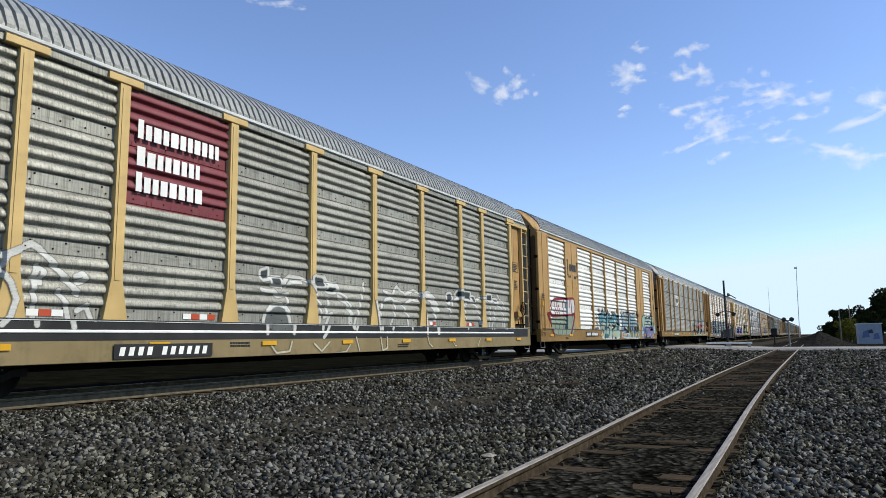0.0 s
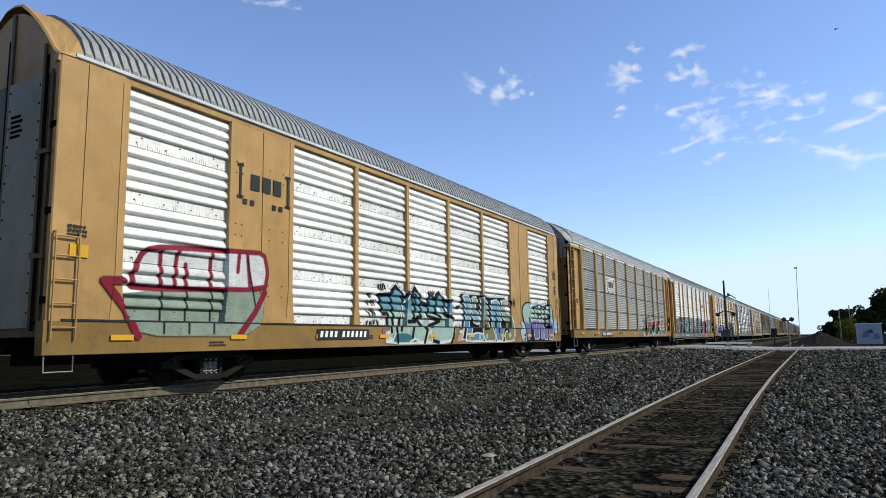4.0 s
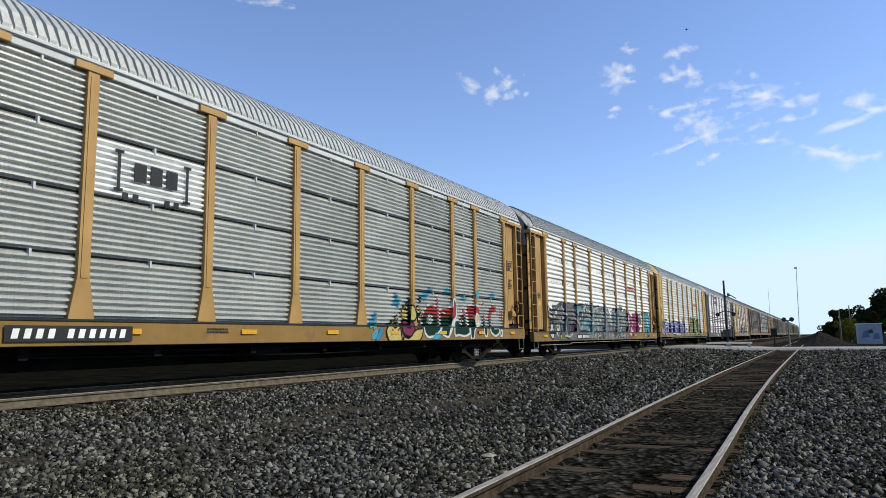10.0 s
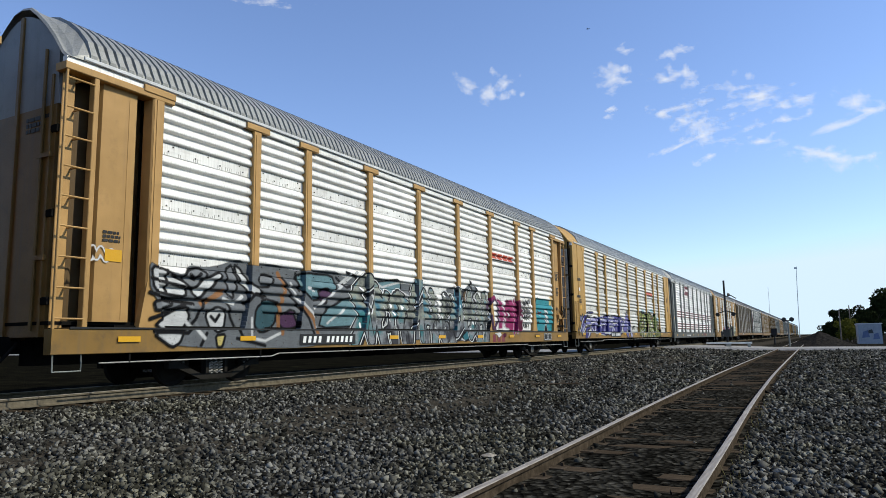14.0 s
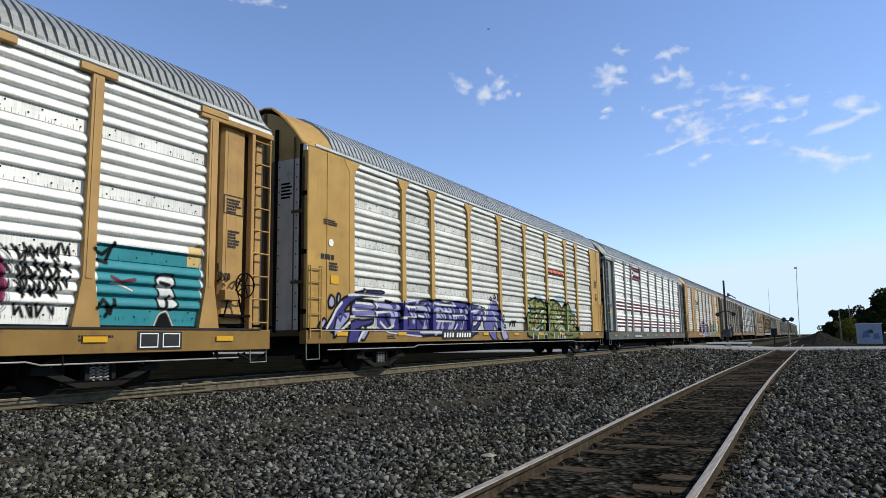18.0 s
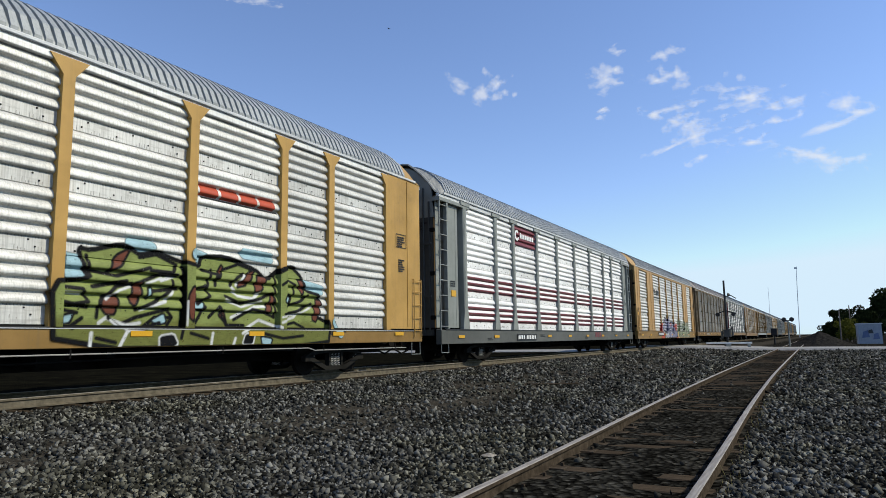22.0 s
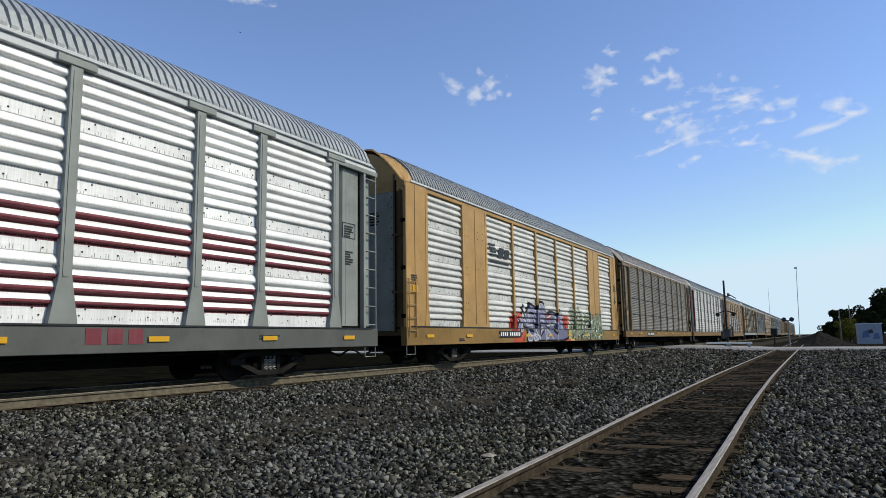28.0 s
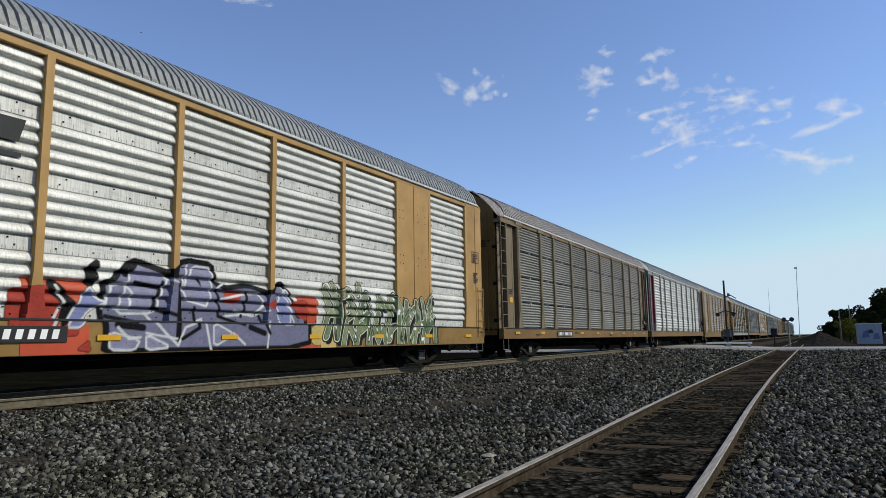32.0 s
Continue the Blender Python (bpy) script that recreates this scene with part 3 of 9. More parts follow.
def roof_mesh(length, h=0.47):
    def make():
        ys = []
        n = int((length - 2 * h) / 0.19)
        p = (length - 2 * h) / n
        for k in range(n):
            y = h + k * p
            ys += [(y, 0.0), (y + p * 0.24, 0.0), (y + p * 0.30, 0.066), (y + p * 0.95, 0.062)]
        ys.append((length - h, 0.0))
        m = len(ARC)
        v, f = [], []
        for y, up in ys:
            for q, (x, z) in enumerate(ARC):
                d = Vector((x, 0, z - 5.3)).normalized()
                k = up * (0.0 if q in (0, m - 1) else 0.55 if q in (1, m - 2) else 1.0)
                v.append((x + d.x * k, y, z + d.z * k))
        for j in range(len(ys) - 1):
            for q in range(m - 1):
                f.append((j * m + q, j * m + q + 1, (j + 1) * m + q + 1, (j + 1) * m + q))
        s = Shape().add(v, f)
        return s.mesh("roof_ribbed", M["roof"])
    return cached(("roof", length, h), make)


def hood_mesh(gable, h=0.47):
    """The plain sheet end of a roof, with a rolled rim; gable: how far its end is folded to straight slopes."""
    def make():
        m = len(ARC)
        gx, gz = [0.0, 0.3, 0.95, 1.3, 1.5], [7.08, 7.03, 6.46, 5.98, 5.83]
        v, f = [], []
        for y, k in ((0.0, 1.0), (0.03, 1.0), (0.07, 1.0), (0.09, 0.97), (h * 0.5, 0.6), (h + 0.02, 0.0)):
            for x, z in ARC:
                k1 = k * gable
                rim = -0.05 if y == 0 else 0.006
                v.append((x * (1.006 - 0.004 * k1), y, z + (np.interp(abs(x), gx, gz) - z) * k1 + rim))
        for j in range(5):
            for q in range(m - 1):
                f.append((j * m + q, j * m + q + 1, (j + 1) * m + q + 1, (j + 1) * m + q))
        s = Shape().add(v, f)
        if not gable:
            s.f.append(tuple(range(m)))
            s.i.append(1)
        return s.mesh("roof_hood", M["roof"], M["tan_dull_shaded"])
    return cached(("hood", gable, h), make)


def end_mesh(lo, hi, half, fold=0.0, y0=0.06, y1=0.14):
    def make():
        pts = [(half, lo)] + [(min(half, x) * (1 - 0.06 * fold), z - 0.05 - 0.14 * fold * min(1.0, x)) for x, z in ARC[: len(ROOF)] if lo < z - 0.05 < hi]
        if hi < 7.0:
            pts = [(half, lo), (half, hi)]
        pts = pts + [(-x, z) for x, z in pts[::-1]]
        return Shape().prism(pts, 1, y0, y1).mesh("end_wall", M["tan"])
    return cached(("end", lo, hi, half, fold), make)


def ladder_mesh(flip=False, n=9, z0=1.05, z1=5.62, w=0.56):
    """Rungs between a round rail and a flat plate; flip: the plate stands on the other side."""
    def make():
        s = Shape()
        f = (lambda y: w - y) if flip else (lambda y: y)
        a, b = sorted((f(0.50), f(0.60)))
        s.box(1.34, 1.49, a, b, z0, z1, c=0.01)
        s.box(1.44, 1.49, *sorted((f(-0.02), f(0.02))), z0, z1, c=0.008)
        a, b = sorted((f(0.04), f(0.27)))
        s.box(1.26, 1.29, a, b, z0 + 0.1, z1, c=0.01)
        for k in range(n):
            z = z0 + 0.25 + k * (z1 - z0 - 0.4) / (n - 1)
            s.tube([(1.475, 0, z), (1.475, w, z)], 0.017, 6)
            s.box(1.28, 1.47, *sorted((f(0.25), f(0.28))), z - 0.012, z + 0.012)
        s.box(1.40, 1.49, -0.02, w + 0.02, z0 - 0.03, z0 + 0.02)
        return s.mesh("ladder", M["tan"])
    return cached(("ladder", flip, n, z0), make)


def grab_mesh():
    def make():
        s = Shape()
        for y in (0.0, 0.42):
            s.tube([(1.44, y, 0.95), (1.55, y, 0.95), (1.55, y, 2.75), (1.44, y, 2.75)], 0.018, 6)
        for z in (1.15, 1.55, 1.95, 2.35, 2.68):
            s.tube([(1.55, 0, z), (1.55, 0.42, z)], 0.016, 6)
        return s.mesh("grab_ladder", M["tan"])
    return cached("grab", make)


def stirrup_mesh():
    def make():
        s = Shape()
        s.tube([(1.46, 0, 0.84), (1.47, 0, 0.42), (1.47, 0.5, 0.42), (1.46, 0.5, 0.84)], 0.016, 6)
        return s.mesh("stirrup_step", M["grey_light"])
    return cached("stirrup", make)


def wheelset_mesh():
    def make():
        s = Shape()
        for sx in (-1, 1):
            x = sx * 0.753
            s.lathe([(0.16, x - 0.06), (0.20, x - 0.065), (0.34, x - 0.04), (0.40, x - 0.065), (WHEEL_R + 0.0, x - 0.06), (WHEEL_R, x + 0.06), (0.39, x + 0.065),
                     (0.34, x + 0.03), (0.2, x + 0.05), (0.15, x + 0.07)], 28)
        s.lathe([(0.085, -0.95), (0.085, 0.95)], 12)
        for sx in (-1, 1):
            s.lathe([(0.12, sx * 0.93), (0.13, sx * 0.96), (0.11, sx * 1.06), (0.05, sx * 1.075)], 12)
            for k in range(3):
                a = k * 2.094
                c, d = 0.07 * math.cos(a), 0.07 * math.sin(a)
                s.box(sx * 1.07 - 0.015, sx * 1.07 + 0.02, c - 0.018, c + 0.018, d - 0.018, d + 0.018, 1)
        return s.mesh("wheelset", M["wheel"], M["grey_dark"], smooth=False)
    return cached("wheelset", make)


# bogies and wheels: under-car shade is mixed into these dark colours
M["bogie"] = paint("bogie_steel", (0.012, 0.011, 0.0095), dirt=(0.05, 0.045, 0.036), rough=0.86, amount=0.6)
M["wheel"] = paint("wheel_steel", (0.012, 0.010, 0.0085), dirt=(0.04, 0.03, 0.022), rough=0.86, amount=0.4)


def sideframe_mesh():
    def make():
        s = Shape()
        for sx in (-1, 1):
            lo, hi = sorted((sx * 0.98, sx * 1.12))
            # lower chord, upper chord and columns, with the window open between
            s.prism([(-1.25, 0.50), (-1.25, 0.36), (-1.02, 0.36), (-0.42, 0.11), (0.42, 0.11), (1.02, 0.36), (1.25, 0.36), (1.25, 0.5), (1.0, 0.48), (0.40, 0.22), (-0.40, 0.22), (-1.0, 0.48)], 0, lo, hi)
            s.prism([(-1.22, 0.49), (-0.4, 0.56), (0.4, 0.56), (1.22, 0.49), (0.95, 0.62), (0.4, 0.69), (-0.4, 0.69), (-0.95, 0.62)], 0, lo, hi)
            for y in (-0.30, 0.22):
                s.box(lo, hi, y, y + 0.08, 0.2, 0.58)
            for y in (-0.14, 0.0, 0.14):
                pts = [(sx * 1.05 + 0.055 * math.cos(k * 0.9), y + 0.055 * math.sin(k * 0.9), 0.22 + k * 0.0085) for k in range(38)]
                s.tube(pts, 0.014, 5, 1)
        s.box(-1.1, 1.1, -0.2, 0.2, 0.46, 0.66)
        return s.mesh("bogie_frame", M["bogie"], M["pipe"])
    return cached("sideframe", make)


def coupler_mesh():
    def make():
        s = Shape()
        s.box(-0.12, 0.12, -1.1, 0.3, 0.72, 0.98, c=0.03)
        s.box(-0.2, 0.2, -1.2, -0.8, 0.68, 1.02, c=0.05)
        s.tube([(0.35, 0.1, 0.9), (0.35, -0.2, 0.55), (0.3, -0.6, 0.42), (0.2, -0.95, 0.6)], 0.03, 7)
        return s.mesh("coupler", M["steel_dark"])
    return cached("coupler", make)


def handbrake_mesh():
    def make():
        s = Shape()
        s.box(1.26, 1.44, -0.28, 0.1, 1.75, 1.98, 0, 0.02)
        s.tube([(1.45, 0.28 + 0.27 * math.cos(k * 0.3927), 2.1 + 0.27 * math.sin(k * 0.3927)) for k in range(17)], 0.018, 6, 1)
        for k in range(5):
            a = k * 2 * math.pi / 5
            s.tube([(1.45, 0.28, 2.1), (1.45, 0.28 + 0.26 * math.cos(a), 2.1 + 0.26 * math.sin(a))], 0.014, 5, 1)
        s.tube([(1.40, 0.3, 2.4), (1.42, 0.05, 2.0), (1.42, 0.3, 1.3)], 0.025, 6, 1)
        s.box(1.30, 1.46, -0.32, 0.44, 1.40, 1.46, 1)
        s.tube([(1.44, -0.3, 1.42), (1.44, -0.2, 1.75)], 0.02, 6, 1)
        return s.mesh("handbrake", M["tan"], M["steel_dark"])
    return cached("handbrake", make)


def gear_mesh(length):
    """What hangs below a car: centre beam, cross bearers, brake pipes and tanks."""
    def make():
        s = Shape()
        s.box(-0.25, 0.25, 0.5, length - 0.5, 0.5, 0.95)
        s.box(-0.35, 0.35, 5.6, length - 5.6, 0.40, 0.6)
        s.box(-1.40, 1.40, 1.2, length - 1.2, 0.86, 1.2)
        for k in range(7):
            y = 5.6 + k * (length - 11.2) / 6
            s.box(-1.3, 1.3, y - 0.08, y + 0.08, 0.62, 0.9)
        s.tube([(1.1, 5.3, 0.72), (1.1, length - 5.3, 0.72)], 0.03, 6)
        s.lathe([(0.05, -0.75), (0.2, -0.7), (0.2, 0.7), (0.05, 0.75)], 14, 1, (0.9, length * 0.42, 0.62))
        s.box(0.7, 1.1, length * 0.55, length * 0.55 + 0.5, 0.5, 0.85)
        s.tube([(1.2, 5.5, 0.66), (1.2, length * 0.5, 0.55), (1.2, length - 5.5, 0.66)], 0.02, 6)
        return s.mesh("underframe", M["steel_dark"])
    return cached(("gear", length), make)


def bars_mesh(rows, h, w, mat, gap=0.5):
    """Illegible stencilled lines: rows of short bars."""
    def make():
        s = Shape()
        rng = random.Random(rows * 7 + int(w * 100))
        for r in range(rows):
            y = 0.0
            z = -r * h * (1 + gap)
            end = w * rng.uniform(0.6, 1.0)
            while y < end:
                q = min(end, y + rng.uniform(0.6, 2.2) * h)
                s.box(0.0, 0.004, y, q, z - h, z)
                y = q + h * 0.35
        return s.mesh("stencil", mat)
    return cached(("bars", rows, h, w, mat.name), make)


def board_mesh(w, n, h=0.24, split=0.42):
    """A number board: dark plate with plain light bars in two groups."""
    def make():
        s = Shape()
        s.box(0.0, 0.006, 0, w, 0, h)
        k = 4 + n
        slot = w / (k + 1.6)
        for j in range(k):
            y = slot * (0.5 + j + (0.7 if j >= 4 else 0))
            s.prism([(y, h * 0.2), (y + slot * 0.54, h * 0.2), (y + slot * 0.70, h * 0.8), (y + slot * 0.16, h * 0.8)], 0, 0.006, 0.009, 1)
        return s.mesh("number_board", M["black"], M["white"])
    return cached(("board", w, n, h), make)


def plate_mesh(w, h, mat):
    return cached(("plate", w, h, mat.name), lambda: Shape().box(0.0, 0.008, 0, w, 0, h).mesh("plate", mat))


# ---- graffiti: painted letter-like shapes that follow the ribs, posts and sill
STROKES = [
    [[(0.0, 0.1), (0.35, 0.95), (0.5, 0.4), (0.95, 0.85)], [(0.5, 0.4), (0.75, -0.05)]],
    [[(0.1, 0.9), (0.6, 1.0), (0.9, 0.6), (0.45, 0.45), (0.2, 0.0)], [(0.45, 0.45), (1.0, 0.15)]],
    [[(0.05, 0.0), (0.2, 0.7), (0.7, 1.05)], [(0.3, 0.35), (0.85, 0.55), (0.95, 0.0)]],
    [[(0.5, 1.0), (0.1, 0.6), (0.4, 0.15), (0.85, 0.35), (0.7, 0.75), (0.45, 0.6)]],
    [[(0.0, 0.75), (0.5, 0.95), (1.0, 0.7)], [(0.3, 0.9), (0.15, 0.05)], [(0.7, 0.85), (0.9, 0.0)]],
    [[(0.1, 0.05), (0.3, 0.5), (0.1, 1.0)], [(0.3, 0.5), (0.95, 0.5), (0.7, 1.05)], [(0.95, 0.5), (0.75, 0.0)]],
    [[(0.0, 0.35), (0.4, 0.05), (0.8, 0.3), (1.0, 0.0)], [(0.4, 0.05), (0.55, 1.0), (0.85, 0.8)]],
    [[(0.15, 0.0), (0.05, 0.55), (0.35, 1.0), (0.6, 0.55), (0.95, 1.0)], [(0.6, 0.55), (0.8, 0.05)]],
    [[(0.9, 1.0), (0.2, 0.8), (0.75, 0.45), (0.1, 0.1)], [(0.75, 0.45), (1.0, 0.05)]],
]


def seg_dist(P, a, b):
    a, b = np.array(a), np.array(b)
    d = b - a
    t = np.clip(((P - a) @ d) / max(d @ d, 1e-9), 0, 1)
    return np.linalg.norm(P - a - t[..., None] * d, axis=-1)


def graffiti_material(fills, lower, line, halo, shade, line_w, halo_w, thin, lines):
    m, nt, b = base_material("spray_paint", 0.62)
    b.inputs["Specular IOR Level"].default_value = 0.12
    at = node(nt, "ShaderNodeAttribute", attribute_name="spray")
    spot = node(nt, "ShaderNodeAttribute", attribute_name="spots")
    sep = node(nt, "ShaderNodeSeparateColor")
    nt.links.new(at.outputs["Color"], sep.inputs[0])
    v = coords(nt)
    n = noise_tex(nt, v, 1.7, 3, 0.55)

    def spread(cols):
        return ramp(nt, n, [(0.36 + 0.28 * k / max(1, len(cols) - 1), tuple(x * 0.8 for x in c)) for k, c in enumerate(cols)])

    def above(sock, edge, soft=0.010):
        r = node(nt, "ShaderNodeMapRange")
        nt.links.new(sock, r.inputs[0])
        r.inputs[1].default_value, r.inputs[2].default_value = edge - soft, edge + soft
        return r.outputs[0]

    def maths(op, a, c):
        q = node(nt, "ShaderNodeMath", operation=op)
        for sock, val in ((q.inputs[0], a), (q.inputs[1], c)):
            if isinstance(val, (int, float)):
                sock.default_value = val
            else:
                nt.links.new(val, sock)
        return q.outputs[0]

    def outline(sock, w):
        return maths("SUBTRACT", 1.0, above(maths("ABSOLUTE", maths("SUBTRACT", sock, 0.5), 0.0), w, 0.008))

    if thin:
        c = spread(fills)
        cover = outline(sep.outputs[0], thin)
    else:
        col = spread(fills)
        if lower:
            xyz = node(nt, "ShaderNodeSeparateXYZ")
            nt.links.new(v, xyz.inputs[0])
            w = node(nt, "ShaderNodeMath", operation="MULTIPLY_ADD")
            nt.links.new(n, w.inputs[0])
            w.inputs[1].default_value = 0.8
            nt.links.new(xyz.outputs[2], w.inputs[2])
            col = mix(nt, above(w.outputs[0], 1.92, 0.05), spread(lower), col)
        streak = noise_tex(nt, coords(nt, (6, 6, 40)), 1.0, 3)
        col = mix(nt, 1.0, col, ramp(nt, streak, [(0.35, (0.72,) * 3), (0.7, (1.0,) * 3)]), "MULTIPLY")
        # red: 0.5 + depth inside all letters; green, blue: inside every second letter; alpha: drop shade
        inside = above(sep.outputs[0], 0.5)
        outer = above(sep.outputs[0], 0.5 - line_w)
        halo_m = above(sep.outputs[0], 0.5 - line_w - halo_w)
        inner = maths("MAXIMUM", outline(sep.outputs[1], 0.018), outline(sep.outputs[2], 0.018))
        c = mix(nt, above(spot.outputs["Fac"], 0.5), col, (0.72, 0.73, 0.74))
        c = mix(nt, inner, c, lines)
        c = mix(nt, inside, line, c)
        c = mix(nt, outer, halo, c)
        c = mix(nt, halo_m, shade, c)
        cover = maths("MAXIMUM", halo_m, above(at.outputs["Alpha"], 0.5))
    nt.links.new(c, b.inputs["Base Color"])
    # overspray: thin where the can ran dry
    worn = ramp(nt, noise_tex(nt, v, 21, 4, 0.7), [(0.28, (0.6,) * 3), (0.4, (1.0,) * 3)])
    cover = maths("MULTIPLY", cover, worn)
    tr = node(nt, "ShaderNodeBsdfTransparent")
    ms = node(nt, "ShaderNodeMixShader")
    nt.links.new(cover, ms.inputs[0])
    nt.links.new(tr.outputs[0], ms.inputs[1])
    nt.links.new(b.outputs[0], ms.inputs[2])
    nt.links.new(ms.outputs[0], nt.nodes["Material Output"].inputs[0])
    return m


def surface_x(spec, ys, zs, lift):
    """The near side's outline over a grid of places along and up the car."""
    prof = PROFILE[spec["ribs"]]
    pz, px = [p[0] for p in prof], [p[1] for p in prof]
    X = np.repeat(np.interp(zs, pz, px)[None, :], len(ys), 0)
    X[:, zs < spec["top"]] = 1.514
    half = 0.115 if spec["post"] != "plain" else 0.075
    for y in spec["posts"]:
        grow = np.where((zs < 2.05) & (spec["post"] != "vee"), (2.05 - zs) / 0.75 * (0.16 if half > 0.1 else 0.09), 0.0)
        hit = np.abs(ys[:, None] - y) < (half + grow)[None, :] + 0.004
        X = np.where(hit, np.maximum(X, X_POST + 0.014), X)
    plain = list(spec["flat"])
    if not spec["ladders"]:
        plain += [(-1, spec["posts"][0]), (spec["posts"][-1], 40)]
    for a, b in plain:
        hit = (ys > a) & (ys < b)
        X[hit] = np.maximum(X[hit], X_POST + 0.004)
    return X + lift


def random_letters(rng, y0, y1, z0, z1, letters, fat):
    """Interlocking letter-like strokes, as (radius, lines) letter by letter."""
    w, h = (y1 - y0) / letters, z1 - z0
    out = []
    for k in range(letters):
        dy, top, bot = rng.uniform(-0.06, 0.06) * w, z1 - rng.uniform(0, 0.14) * h, z0 + rng.uniform(0, 0.12) * h
        sl = rng.uniform(-0.12, 0.12) * w
        out.append((fat * min(w, h) * rng.uniform(0.85, 1.15), [[(y0 + (k + 0.06 + p * 0.9) * w + dy + sl * (q - 0.5), bot + q * (top - bot)) for p, q in line_] for line_ in rng.choice(STROKES)]))
    return out


def graffiti(car, spec, y0, y1, z0, z1, letters, fills, line, halo=(0.7, 0.7, 0.7), seed=1, fat=0.15, line_w=0.04, halo_w=0.03, thin=0.0, label="", lower=None,
             shade=(0.012, 0.012, 0.014), drop=(0.1, -0.1), stray=1, spots=4, face=None, inner=None):
    """Spray paint on a car's side. letters: a number of made-up ones, or a list of (radius, lines) each."""
    rng = random.Random(seed)
    own_shapes = not isinstance(letters, int)
    shapes = letters if own_shapes else random_letters(rng, y0, y1, z0, z1, letters, fat)
    count = len(shapes)
    res = 0.035 if thin or own_shapes else 0.045
    edge = []
    for y in spec["posts"]:
        edge += [y - 0.115, y - 0.11, y + 0.11, y + 0.115]
    ys = np.unique(np.round(np.concatenate([np.arange(y0 - 0.3, y1 + 0.3, res), [e for e in edge if y0 - 0.3 < e < y1 + 0.3]]), 3))
    zs = np.unique(np.round(np.concatenate([np.arange(z0 - 0.25, z1 + 0.3, res), [z for z, _ in PROFILE[spec["ribs"]] if z0 - 0.25 < z < z1 + 0.3], [spec["top"] - 0.002, spec["top"] + 0.002]]), 3))
    zs = zs[zs > spec["sill"] + 0.01]
    Y, Z = np.meshgrid(ys, zs, indexing="ij")
    bend = 0.4 if own_shapes else 1.0
    Yw = Y + bend * (0.06 * np.sin(Z * 3.1 + seed) + 0.03 * np.sin(Y * 4 + 2 * Z))
    Zw = Z + bend * 0.06 * np.sin(Y * 2.3 + seed * 2)
    P = np.stack([Yw, Zw], -1)

    def field(P, r, lines):
        d = np.full(Y.shape, 9.0)
        for pts in lines:
            if r < 0:          # a block: centre and half-sizes
                (cy, cz), (hy, hz) = pts
                d = np.minimum(d, np.maximum(np.abs(P[..., 0] - cy) - hy, np.abs(P[..., 1] - cz + 0.12 * (P[..., 0] - cy)) - hz))
                continue
            for a, b in zip(pts, pts[1:] or pts):
                d = np.minimum(d, seg_dist(P, a, b) - r)
        return d

    two = [np.full(Y.shape, 0.5), np.full(Y.shape, 0.5)]
    moved = np.full(Y.shape, 9.0)
    for k, (r, lines) in enumerate(shapes):
        two[k % 2] = np.minimum(two[k % 2], field(P, r, lines))
        if drop and not thin:
            moved = np.minimum(moved, field(P - np.array(drop), r, lines))
    if not thin:
        for k in range(count * stray):
            a = (rng.uniform(y0, y1), rng.uniform(z0, z1))
            b = (a[0] + rng.uniform(-0.6, 0.6) * (y1 - y0) / count, a[1] + rng.uniform(-0.5, 0.5) * (z1 - z0))
            two[k % 2] = np.minimum(two[k % 2], seg_dist(P, a, b) - rng.uniform(0.04, 0.07))
    union = np.minimum(two[0], two[1])
    hi = np.full(Y.shape, 9.0)
    for _ in range(count * spots):
        a = (rng.uniform(y0, y1), rng.uniform(z0 + 0.1 * (z1 - z0), z1))
        b = (a[0] + rng.uniform(-0.1, 0.12), a[1] + rng.uniform(-0.1, 0.1))
        hi = np.minimum(hi, seg_dist(P, a, b) - rng.uniform(0.015, 0.05))
    col = np.ones((*Y.shape, 4), np.float32)
    col[..., 0] = np.clip(0.5 - union, 0, 1)
    col[..., 1] = np.clip(0.5 - two[0], 0, 1)
    col[..., 2] = np.clip(0.5 - two[1], 0, 1)
    col[..., 3] = np.clip(0.5 - moved + line_w, 0, 1)
    lift = 0.006 + 0.0022 * (seed % 5)
    X = surface_x(spec, ys, zs, lift) if face is None else np.full(Y.shape, face + lift)
    v = np.stack([X, Y, Z], -1).reshape(-1, 3)
    nz = len(zs)
    near = (np.minimum(union, moved) < line_w + halo_w + 0.1).reshape(-1)
    f = []
    for i in range(len(ys) - 1):
        for j in range(nz - 1):
            q = (i * nz + j, (i + 1) * nz + j, (i + 1) * nz + j + 1, i * nz + j + 1)
            if near[q[0]] or near[q[1]] or near[q[2]] or near[q[3]]:
                f.append(q)
    mat = graffiti_material(fills, lower, line, halo, shade, line_w, halo_w, thin, inner or (halo if sum(line) > 1.2 else line))
    me = mesh_of("spray", v, f, [mat])
    me.color_attributes.new("spray", "FLOAT_COLOR", "POINT").data.foreach_set("color", col.reshape(-1))
    me.attributes.new("spots", "FLOAT", "POINT").data.foreach_set("value", np.clip(0.5 - hi, 0, 1).astype(np.float32).reshape(-1))
    put("graffiti", me, car, label=label or "spray-painted letter shapes")


